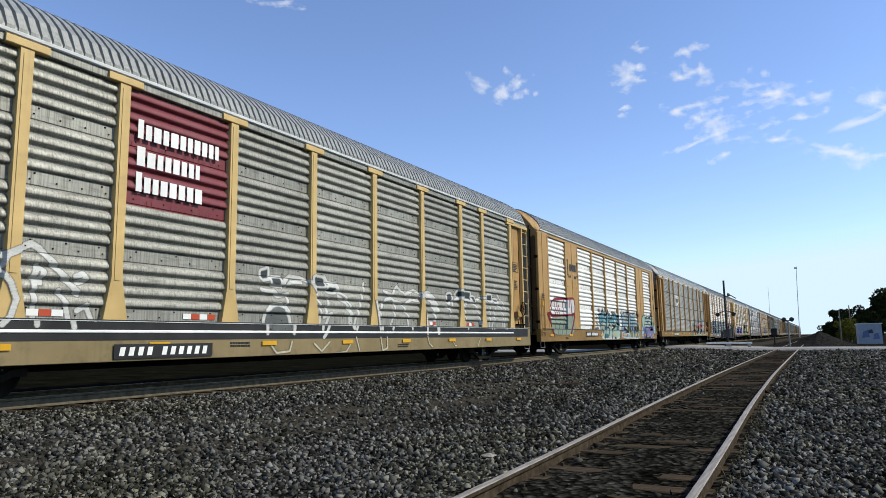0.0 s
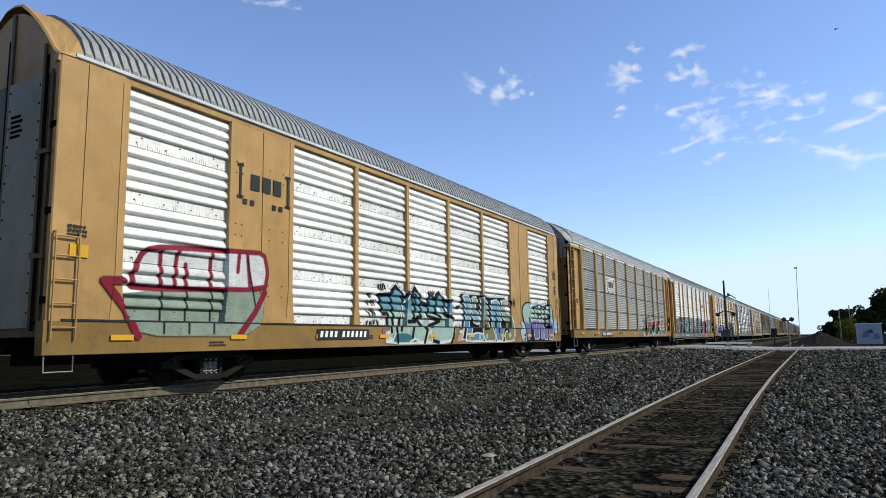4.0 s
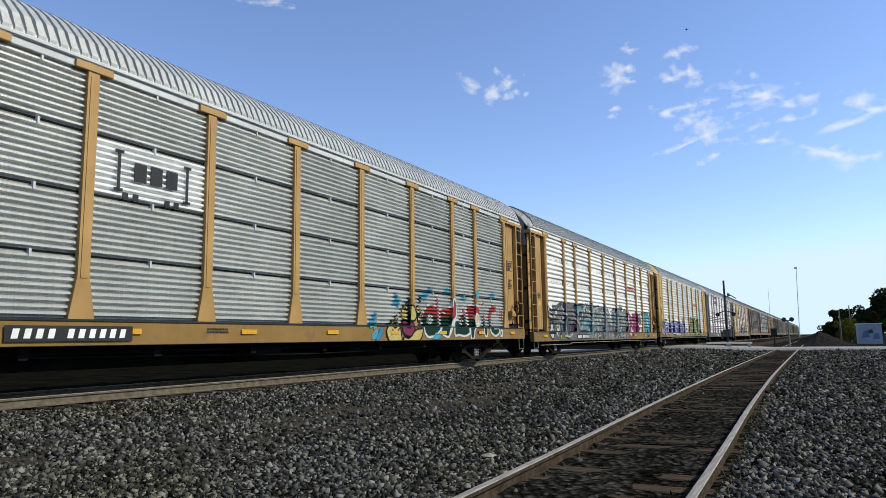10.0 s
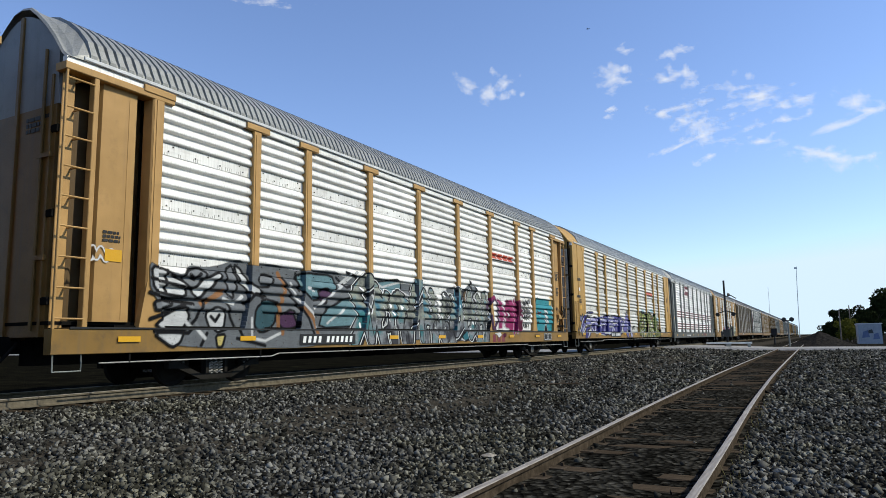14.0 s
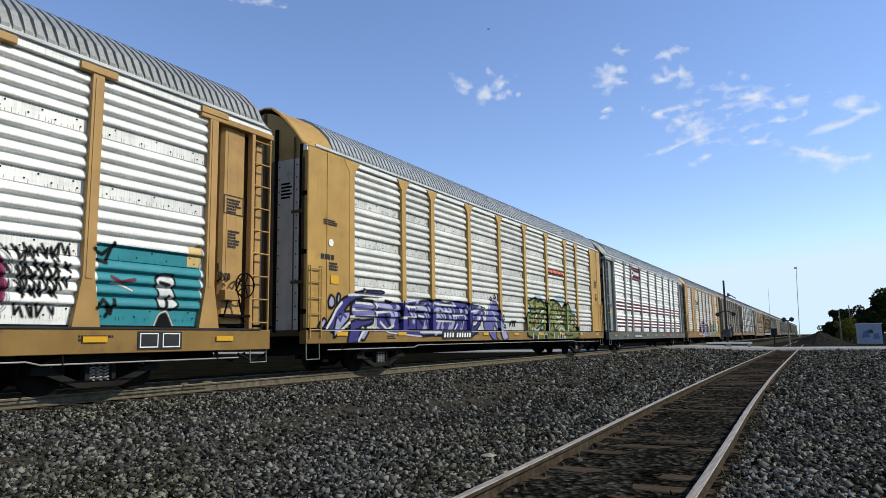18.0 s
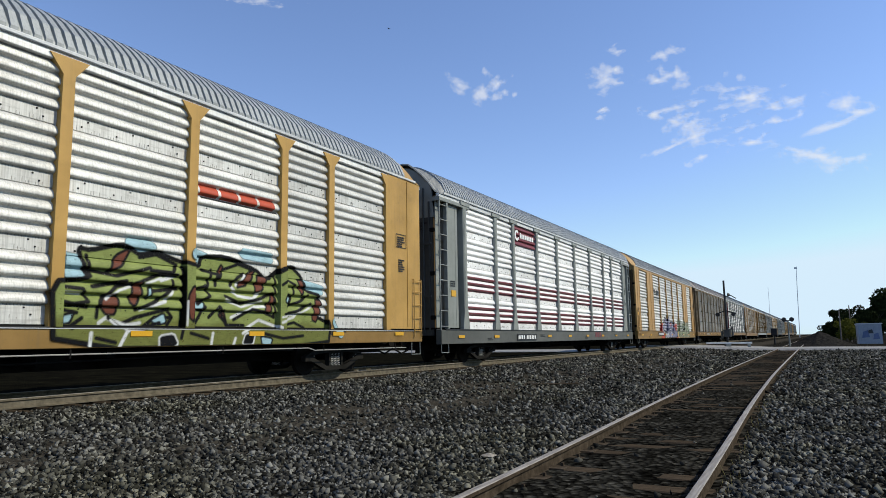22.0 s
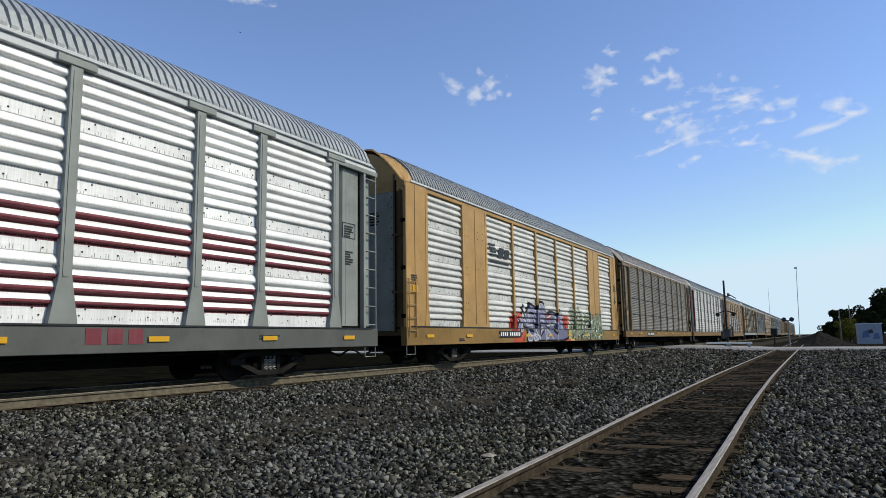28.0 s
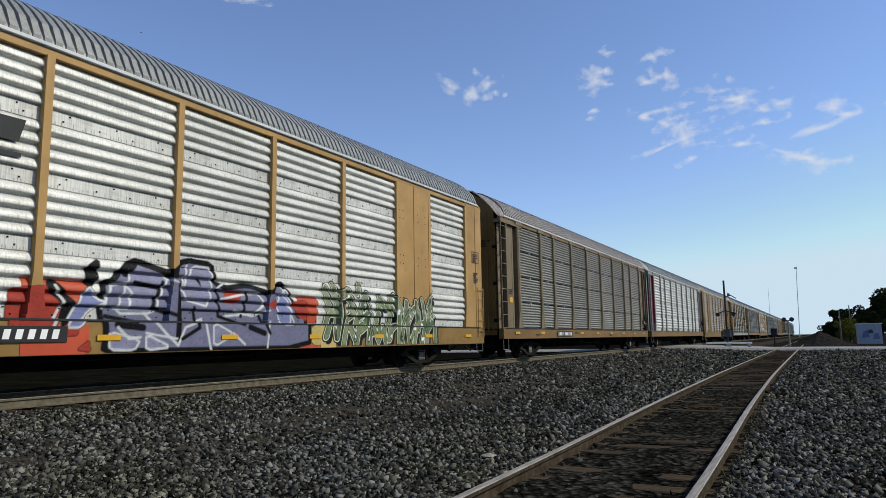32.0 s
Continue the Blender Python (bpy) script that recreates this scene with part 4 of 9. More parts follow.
PAINT = dict(ink=(14, 14, 18), snow=(232, 233, 232), chalk=(226, 226, 222), pale=(214, 206, 180), paper=(212, 214, 214), soot=(74, 80, 84), soot2=(112, 116, 116), smoke=(44, 48, 52), ash=(112, 116, 120), greym=(128, 132, 136), crimson=(140, 36, 56), sage=(150, 166, 150),
             teal=(104, 160, 176), tealdeep=(60, 118, 130), tealdark=(62, 92, 100), tealgrey=(112, 146, 154), mint=(172, 200, 188), lav=(140, 124, 170), lav2=(176, 176, 214), violet=(116, 114, 176), violetd=(74, 70, 140), rosy=(206, 170, 150), sky=(62, 150, 190),
             sky2=(120, 164, 190), sky3=(98, 142, 180), mistolive=(140, 158, 150), oliveg=(134, 130, 88), ice=(172, 208, 218), custard=(214, 196, 122), plum=(140, 60, 90), plumd=(82, 56, 84), brick=(176, 70, 66), bottle=(24, 60, 48), magenta=(154, 50, 102),
             wine=(92, 26, 56), tan3=(150, 106, 70), tan4=(104, 84, 62), olive=(148, 160, 92), olived=(120, 124, 66), umber=(122, 72, 56), redo=(178, 70, 58), slate=(128, 128, 156), slate2=(150, 150, 178), lilac=(136, 144, 190))
PAINT = {k: tuple(0.80 * (v / 255) ** 2.2 for v in c) for k, c in PAINT.items()}


def mural_material():
    m, nt, b = base_material("sprayed_paint", 0.6)
    b.inputs["Specular IOR Level"].default_value = 0.15
    at = node(nt, "ShaderNodeAttribute", attribute_name="spray")
    v = coords(nt)
    blot = ramp(nt, noise_tex(nt, v, 3.5, 5, 0.65), [(0.3, (0.78,) * 3), (0.65, (1.0,) * 3)])
    c = mix(nt, 1.0, at.outputs["Color"], blot, "MULTIPLY")
    wash = ramp(nt, noise_tex(nt, coords(nt, (6, 6, 40)), 1.0, 3), [(0.35, (0.8,) * 3), (0.7, (1.0,) * 3)])
    nt.links.new(mix(nt, 1.0, c, wash, "MULTIPLY"), b.inputs["Base Color"])
    worn = ramp(nt, noise_tex(nt, v, 18, 4, 0.7), [(0.30, (0.55,) * 3), (0.42, (1.0,) * 3)])
    cover = node(nt, "ShaderNodeMath", operation="MULTIPLY")
    nt.links.new(at.outputs["Alpha"], cover.inputs[0])
    nt.links.new(worn, cover.inputs[1])
    ms = node(nt, "ShaderNodeMixShader")
    nt.links.new(cover.outputs[0], ms.inputs[0])
    nt.links.new(node(nt, "ShaderNodeBsdfTransparent").outputs[0], ms.inputs[1])
    nt.links.new(b.outputs[0], ms.inputs[2])
    nt.links.new(ms.outputs[0], nt.nodes["Material Output"].inputs[0])
    return m


M["mural"] = mural_material()


class Mural:
    """Spray paint laid coat on coat over a stretch of a car's side: filled shapes and can-wide lines, places along and up the car."""
    fine = 0.021
    count = 0

    def __init__(self, car, spec, y0, y1, z0, z1):
        self.car, self.spec = car, spec
        edge = [y + q for y in spec["posts"] for q in (-0.115, -0.11, 0.11, 0.115)]
        kinks = [z for z, _ in PROFILE[spec["ribs"]]] + [spec["top"] - 0.002, spec["top"] + 0.002]
        self.ys = np.unique(np.round(np.concatenate([np.arange(y0, y1, self.fine), [q for q in edge if y0 < q < y1]]), 3))
        zs = np.unique(np.round(np.concatenate([np.arange(z0, z1, self.fine), [q for q in kinks if z0 < q < z1]]), 3))
        self.zs = zs[zs > spec["sill"] + 0.01]
        self.col = np.zeros((len(self.ys), len(self.zs), 4), np.float32)

    def near(self, pts, r):
        p = np.array(pts)
        i0, i1 = np.searchsorted(self.ys, [p[:, 0].min() - r, p[:, 0].max() + r])
        j0, j1 = np.searchsorted(self.zs, [p[:, 1].min() - r, p[:, 1].max() + r])
        P = np.stack(np.meshgrid(self.ys[i0:i1], self.zs[j0:j1], indexing="ij"), -1)
        return np.s_[i0:i1, j0:j1], P

    def coat(self, where, cover, colour):
        c = self.col[where]
        c[..., :3] = c[..., :3] * (1 - cover[..., None]) + np.array(colour) * cover[..., None]
        c[..., 3] = np.maximum(c[..., 3], cover)

    def line(self, colour, w, pts):
        w *= 1.3
        where, P = self.near(pts, w + 0.06)
        if P.size:
            d = np.min([seg_dist(P, a, b) for a, b in zip(pts, pts[1:])], axis=0)
            self.coat(where, np.clip(0.5 + (w - d) / self.fine, 0, 1), PAINT[colour])

    def fill(self, colour, pts, edge=None, w=0.0, low=None, split=0.0):
        w *= 1.15
        # corners cut once, as a swung can rounds them
        q = []
        for a, b in zip(pts, pts[1:] + pts[:1]):
            q += [(a[0] * 0.84 + b[0] * 0.16, a[1] * 0.84 + b[1] * 0.16), (a[0] * 0.16 + b[0] * 0.84, a[1] * 0.16 + b[1] * 0.84)]
        where, P = self.near(pts, 2 * w + 0.08)
        if not P.size:
            return
        d = np.full(P.shape[:2], 9.0)
        odd = np.zeros(P.shape[:2], bool)
        for a, b in zip(q, q[1:] + q[:1]):
            d = np.minimum(d, seg_dist(P, a, b))
            if a[1] != b[1]:
                odd ^= ((a[1] > P[..., 1]) != (b[1] > P[..., 1])) & (P[..., 0] < (b[0] - a[0]) * (P[..., 1] - a[1]) / (b[1] - a[1]) + a[0])
        d = np.where(odd, -d, d)
        col = np.array(PAINT[colour])
        if low:
            k = np.clip(0.5 + (P[..., 1] - split + 0.05 * np.sin(P[..., 0] * 5.0)) / 0.12, 0, 1)[..., None]
            col = col * k + np.array(PAINT[low]) * (1 - k)
        self.coat(where, np.clip(0.5 - d / self.fine, 0, 1), col)
        if edge:
            self.coat(where, np.clip(0.5 + (w - np.abs(d)) / self.fine, 0, 1), PAINT[edge])

    def done(self, label):
        Mural.count += 1
        X = surface_x(self.spec, self.ys, self.zs, 0.006 + 0.002 * (Mural.count % 4))
        Y, Z = np.meshgrid(self.ys, self.zs, indexing="ij")
        n = len(self.zs)
        i, j = np.meshgrid(np.arange(len(self.ys) - 1), np.arange(n - 1), indexing="ij")
        a = (i * n + j).reshape(-1)
        quads = np.stack([a, a + n, a + n + 1, a + 1], 1)
        seen = self.col[..., 3].reshape(-1) > 0.02
        quads = quads[seen[quads].any(1)]
        me = mesh_of("mural", np.stack([X, Y, Z], -1).reshape(-1, 3), quads.tolist(), [M["mural"]])
        me.color_attributes.new("spray", "FLOAT_COLOR", "POINT").data.foreach_set("color", self.col.reshape(-1))
        put("graffiti", me, self.car, label=label)


# ---- one car
def bogie(car, y, turning):
    fr = put("bogie", sideframe_mesh(), car, (0, y, 0), label="grimy cast steel truck frame, black from shade put into its colour")
    for dy in (-0.9, 0.9):
        ws = put("wheelset", wheelset_mesh(), fr, (0, dy, WHEEL_R))
        if turning:
            WHEELS.append((ws, dy))


WHEELS, CARS = [], []


def autorack(u0, spec, near=True):
    kind, post, L = spec["ribs"], spec["post"], spec["len"]
    body = M[spec["body"]]
    car = thing("autorack_car", spec["label"], "railway car", "cars of the train", (TRACK_X, u0, RAIL_Z))
    CARS.append((car, u0))
    zinc = M[spec["zinc"]]
    ps = spec["posts"]
    sill = spec["sill"]
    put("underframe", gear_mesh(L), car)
    top = spec["top"]
    put("side_sill", cached(("sill", L, sill, top), lambda: Shape().box(1.30, 1.508, 0.0, L, sill, top, c=0.01).mesh("side_sill", M["tan"])), car, mat=M[spec["sill_mat"]])
    put("side_sill", cached(("sill2", L, sill, top), lambda: Shape().box(-1.508, -1.30, 0.0, L, sill, top, c=0.01).mesh("side_sill", M["tan"])), car, mat=M[spec["sill_mat"]])
    put("ledge", cached(("ledge", L, top, spec["lip"]), lambda: Shape().box(1.30, 1.526, 0.3, L - 0.3, top + 0.012, top + 0.034).box(1.30, 1.530, 0.3, L - 0.3, top, top + 0.012, 1).mesh("ledge", M["black"], M[spec["lip"]])), car, label="dark ledge above the sill")
    if spec["pipe"]:
        put("train_pipe", cached(("pipe", L, sill), lambda: pipe_mesh(L, sill)), car, label="thin pale pipe run below the sill")
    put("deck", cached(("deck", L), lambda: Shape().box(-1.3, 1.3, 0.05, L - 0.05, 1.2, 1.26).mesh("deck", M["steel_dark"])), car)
    put("top_rail", cached(("toprail", L), lambda: Shape().box(1.36, 1.475, 0.0, L, 5.70, 5.85, c=0.01).mesh("top_rail", M["tan"])), car, mat=M[spec["rail_mat"]])
    put("top_rail", cached(("toprail2", L), lambda: Shape().box(-1.475, -1.36, 0.0, L, 5.70, 5.85, c=0.01).mesh("top_rail", M["tan"])), car, mat=M[spec["rail_mat"]])
    put("roof", roof_mesh(L, spec["hood_len"]), car, mat=M[spec["roof"]])
    for sx in (-1, 1):
        me = cached(("eave", L, sx), lambda: Shape().box(*sorted((sx * 1.47, sx * 1.522)), 0.3, L - 0.3, 5.852, 5.925, c=0.012).mesh("eave", M["grey_light"]))
        put("eave", me, car, mat=M["grey_light"], label="smooth pale eave strip")
    hood = M[spec["hood"]]
    for y, turn in ((0, 0), (L, 180)):
        ob = put("roof_end", hood_mesh(spec["gable"], spec["hood_len"]), car, (0, y, 0), (0, 0, turn), mat=hood)
        ob.material_slots[1].link = "OBJECT"
        ob.material_slots[1].material = M[spec["end_top"]]
    # panels between posts, both sides
    for a, b in zip(ps, ps[1:]):
        w = round(b - a, 2)
        if any(abs(a - q[0]) < 0.05 for q in spec["flat"]):
            me = cached(("wide", w), lambda: Shape().box(1.40, X_POST - 0.012, 0, w, P_LO, 5.72).box(1.41, X_POST + 0.004, w * 0.5 - 0.03, w * 0.5 + 0.03, P_LO, 5.72)
                        .box(1.41, X_POST + 0.002, 0.02, w - 0.02, P_LO + 0.02, P_LO + 0.14).mesh("plain_panel", M["tan"]))
            put("plain_panel", me, car, (0, a, 0), mat=body, label="plain painted steel panel")
            put("plain_panel", me, car, (0, b, 0), (0, 0, 180), mat=body)
            if near:
                dots = cached(("dots", w), lambda: dot_mesh(w))
                tagged(put("bolts", dots, car, (X_POST - 0.01, a, 0)), kind="stuff")
        else:
            put("panel", panel_mesh(kind, w), car, (0, a, 0), mat=zinc)
            put("panel", panel_mesh(kind, w), car, (0, b, 0), (0, 0, 180), mat=zinc)
    for y in ps:
        put("post", post_mesh(post), car, (0, y, 0), mat=M[spec["post_mat"]])
        put("post", post_mesh(post), car, (0, y, 0), (0, 0, 180), mat=M[spec["post_mat"]])
    a, b = ps[0], L - ps[-1]
    # ends of the body
    half = 1.18 if spec["ladders"] else 1.40
    # end doors are coloured darker than the sides, as if shaded between cars
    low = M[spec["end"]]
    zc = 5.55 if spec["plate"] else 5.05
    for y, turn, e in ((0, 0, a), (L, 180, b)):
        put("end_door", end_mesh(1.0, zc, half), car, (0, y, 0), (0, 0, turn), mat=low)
        put("end_top", end_mesh(zc, 7.5, half + 0.06, spec["gable"]), car, (0, y, 0), (0, 0, turn), mat=M[spec["end_top"]])
        if near:
            put("door_rod", cached(("rod", half), lambda: Shape().tube([(half - 0.35, 0.03, 1.1), (half - 0.35, 0.03, 6.1)], 0.03, 7).box(half - 0.42, half - 0.05, 0.0, 0.06, 2.3, 2.38).box(half - 0.42, half - 0.05, 0.0, 0.06, 4.1, 4.18)
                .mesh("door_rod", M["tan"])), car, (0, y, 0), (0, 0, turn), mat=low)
            for sx in (-1, 1):
                for z in (1.6, 3.1, 4.6):
                    put("hinge", cached("hinge", lambda: Shape().box(-0.09, 0.09, 0.0, 0.06, -0.07, 0.07, c=0.02).mesh("hinge", M["steel_dark"])), car, (sx * (half - 0.02) if turn == 0 else -sx * (half - 0.02), y + (0.03 if turn == 0 else -0.03), z), (0, 0, turn))
        if spec["plate"]:
            p, q = spec["plate"]
            for sx in ((1,) if turn == 0 else (-1,)):
                me = cached(("endplate", p, q, sx), lambda: end_plate_mesh(sx, p, q))
                put("end_plate", me, car, (0, y, 0), (0, 0, turn), mat=M[spec["plate_mat"]], label="pale bolted end door plate")
        put("door_seam", cached(("seam", half), lambda: Shape().box(-0.05, 0.05, 0.02, 0.07, 1.0, 6.9, c=0.01).box(half - 0.16, half - 0.1, 0.03, 0.07, 1.0, 5.6).box(-half + 0.1, -half + 0.16, 0.03, 0.07, 1.0, 5.6)
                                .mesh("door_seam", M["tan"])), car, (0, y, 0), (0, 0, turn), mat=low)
        put("coupler", coupler_mesh(), car, (0, y, 0), (0, 0, turn))
        for mirror in (0, 1):
            # the near side of this end is at +x for the leading end, at -x once turned; both sides are built
            sx = 1 if not mirror else -1
            if spec["ladders"]:
                me = cached(("recess", round(e, 2), sx), lambda: recess_mesh(e, sx))
                put("corner_panel", me, car, (0, y, 0), (0, 0, turn), mat=body, label="plain painted corner sheet behind the ladder")
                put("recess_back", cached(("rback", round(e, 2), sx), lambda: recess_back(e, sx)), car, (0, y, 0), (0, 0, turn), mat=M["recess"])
                me = cached(("jamb", round(e, 2), sx), lambda: Shape().box(*sorted((sx * 1.2, sx * 1.49)), e - 0.14, e - 0.02, 1.26, 5.72, c=0.02).mesh("corner_post", M["tan"]))
                put("corner_post", me, car, (0, y, 0), (0, 0, turn), mat=body)
                me = cached(("beam", round(e, 2), sx), lambda: Shape().box(*sorted((sx * 1.2, sx * 1.505)), -0.02, e + 0.35, 5.60, 5.74, c=0.015).mesh("corner_beam", M["tan"]))
                put("corner_beam", me, car, (0, y, 0), (0, 0, turn), mat=M[spec["post_mat"]])
            else:
                me = cached(("corner", round(e, 2), sx), lambda: Shape().box(*sorted((sx * 1.36, sx * (X_POST - 0.01))), 0.04, e, 1.2, 5.84, c=0.02)
                            .box(*sorted((sx * 1.38, sx * (X_POST + 0.006))), e * 0.42, e * 0.42 + 0.035, 1.26, 5.8).mesh("corner_panel", M["tan"]))
                put("corner_panel", me, car, (0, y, 0), (0, 0, turn), mat=body, label="plain painted corner sheet")
    if spec["ladders"]:
        lad = M[spec["post_mat"]]
        put("ladder", ladder_mesh(), car, (0, 0.03, 0), mat=lad)
        put("ladder", ladder_mesh(True), car, (0, L - 0.6, 0), mat=lad)
        put("ladder", ladder_mesh(True), car, (0, 0.6, 0), (0, 0, 180), mat=lad)
        put("ladder", ladder_mesh(), car, (0, L - 0.03, 0), (0, 0, 180), mat=lad)
        if spec["brake"]:
            put("handbrake", handbrake_mesh(), car, (0.13, L - 1.15, 0), mat=body)
    else:
        put("grab_ladder", grab_mesh(), car, (0, 0.1, 0), mat=body)
        put("grab_ladder", grab_mesh(), car, (0, L - 0.52, 0), mat=body)
        put("grab_ladder", grab_mesh(), car, (0, 0.52, 0), (0, 0, 180), mat=body)
        put("grab_ladder", grab_mesh(), car, (0, L - 0.1, 0), (0, 0, 180), mat=body)
    for y in (0.06, L - 0.56):
        put("stirrup_step", stirrup_mesh(), car, (0, y, 0), mat=M["grey"])
    bogie(car, 3.9, near)
    bogie(car, L - 3.9, near)
    if near:
        # reflectors along the sill
        for k in range(9):
            y = 1.2 + k * (L - 2.8) / 8
            put("reflector", plate_mesh(0.46, 0.1, M["yellow"]), car, (1.531, y, sill + 0.24 if sill < 0.7 else sill + 0.2), label="yellow reflector strip")
        put("number_board", board_mesh(2.25, 6, 0.26), car, (1.534, spec["board"], sill + (0.22 if sill < 0.7 else 0.08) + spec["board_dz"]), label="black plate with pale illegible bars")
        for k, q in enumerate((0.12, 0.33, 0.58, 0.81)):
            tagged(put("stencil", bars_mesh(2, 0.04, 0.5 + 0.1 * k, M["black"]), car, (1.511, q * L + 0.4, sill + 0.2 + 0.12 * (k % 2)), label="small dark stencilled lines"), kind="stuff")
        x = (1.388 if spec["ladders"] else X_POST) + 0.004
        dark = M["black"]
        tagged(put("stencil", bars_mesh(5, 0.045, 0.42, dark), car, (x, L - b + 0.5, 4.0), label="dark stencilled lines"), kind="stuff")
        tagged(put("stencil", bars_mesh(6, 0.045, 0.36, dark), car, (x, L - b + 0.55, 3.3), label="dark stencilled lines"), kind="stuff")
        tagged(put("stencil", bars_mesh(3, 0.05, 0.4, dark), car, (x, a - 1.0, 2.9), label="dark stencilled lines"), kind="stuff")
        put("stencil_frame", cached("sframe", frame_mesh), car, (x, L - b + 0.42, 3.66), label="thin dark outlined stencil box")
        put("warning_plate", plate_mesh(0.34, 0.22, M["yellow"]), car, (x, a - 0.95, 2.35), label="small yellow warning plate")
        tagged(put("stencil", bars_mesh(3, 0.07, 0.8, M["black"]), car, (0.3, 0.05, 4.9), (0, 0, -90), label="dark stencilled lines"), kind="stuff")
    return car


def end_plate_mesh(sx, p, q):
    """A flat door leaf with a dark edge and rows of bolts."""
    s = Shape()
    s.box(*sorted((sx * p, sx * q)), 0.015, 0.06, 1.15, 5.53, c=0.01)
    s.box(*sorted((sx * (p - 0.13), sx * (p - 0.02))), 0.03, 0.07, 1.1, 6.4, 1)
    s.box(*sorted((sx * (q + 0.02), sx * (q + 0.09))), 0.03, 0.07, 1.1, 5.9, 1)
    for k in range(13):
        z = 1.4 + k * 0.33
        for x in (p + 0.06, q - 0.06):
            s.box(*sorted((sx * x - 0.016, sx * x + 0.016)), 0.004, 0.016, z - 0.016, z + 0.016, 1)
    for k in range(5):
        z = 4.9 - k * 0.09
        s.box(*sorted((sx * (p + 0.12), sx * (p + 0.42 + 0.06 * (k % 2)))), 0.011, 0.0152, z - 0.03, z + 0.02, 1)
    return s.mesh("end_plate", M["end_grey"], M["steel_dark"])


def pipe_mesh(length, sill):
    """A pipe hung below the near sill on short straps, jogging down at the bogies."""
    z = sill - 0.10
    s = Shape().tube([(1.46, 0.9, z - 0.06), (1.46, 5.2, z - 0.06), (1.46, 5.45, z), (1.46, length - 5.45, z), (1.46, length - 5.2, z - 0.06), (1.46, length - 0.9, z - 0.06)], 0.014, 6)
    for k in range(8):
        y = 1.5 + k * (length - 3) / 7
        s.box(1.44, 1.475, y - 0.015, y + 0.015, z - 0.07, sill + 0.02, 1)
    return s.mesh("train_pipe", M["pipe"], M["steel_dark"])


def frame_mesh():
    s = Shape()
    w, h, t = 0.58, 0.42, 0.016
    s.box(0, 0.004, 0, w, 0, t).box(0, 0.004, 0, w, h - t, h).box(0, 0.004, 0, t, t, h - t).box(0, 0.004, w - t, w, t, h - t)
    return s.mesh("stencil_frame", M["black"])


def dot_mesh(w):
    s = Shape()
    for z in (1.9, 2.15, 3.2, 3.45, 4.6, 4.85):
        for y in (0.12, 0.3, w - 0.75, w - 0.3):
            s.box(0, 0.013, y - 0.012, y + 0.012, z - 0.012, z + 0.012)
    return s.mesh("bolts", M["steel_dark"])


def recess_mesh(e, sx):
    """The corner sheet beside the ladder, folded along its middle, with a slot of shadow before the post."""
    s = Shape()
    m = (0.74 + e - 0.4) / 2
    pts = [(1.30, 0.74), (1.375, 0.78), (1.385, m), (1.385, e - 0.42), (1.30, e - 0.36), (1.05, e - 0.36), (1.05, 0.74)]
    s.prism([(sx * p, q) for p, q in pts], 2, 1.26, 5.60)
    s.box(*sorted((sx * 1.37, sx * 1.392)), m + 0.2, m + 0.215, 1.3, 5.5)
    return s.mesh("corner_panel", M["tan"])


# back of the ladder recess; its shade comes from a dark brown colour
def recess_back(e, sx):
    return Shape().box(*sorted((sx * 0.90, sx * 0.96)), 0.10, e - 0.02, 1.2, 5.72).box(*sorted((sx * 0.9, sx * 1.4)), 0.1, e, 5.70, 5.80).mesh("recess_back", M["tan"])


BASE1 = dict(ribs="bold", post="flared", len=LEN1, posts=POSTS1, flat=[], body="tan", post_mat="tan", zinc="zinc", sill=0.84, sill_mat="tan_sill", rail_mat="cream", roof="roof", hood="roof",
             end="tan_dull_shaded", end_top="end_pale", ladders=True, brake=True, plate=None, gable=1.0, hood_len=0.36, board=6.4, top=1.262, lip="black", pipe=False, board_dz=0.0, plate_mat="end_grey")
BASE2 = dict(BASE1, post="plain", len=LEN2, posts=POSTS2, flat=[(4.0, 5.92), (19.5, 21.45)], ladders=False, rail_mat="tan", sill=0.69, gable=1.0, hood_len=0.4, hood="tan", end="recess", end_top="tan", plate=(0.02, 1.04), board=6.9)
PITCH = 27.85
U = [-87.05, -59.2, -31.62, -3.97, 23.72, 51.55, 80.0, 107.3]


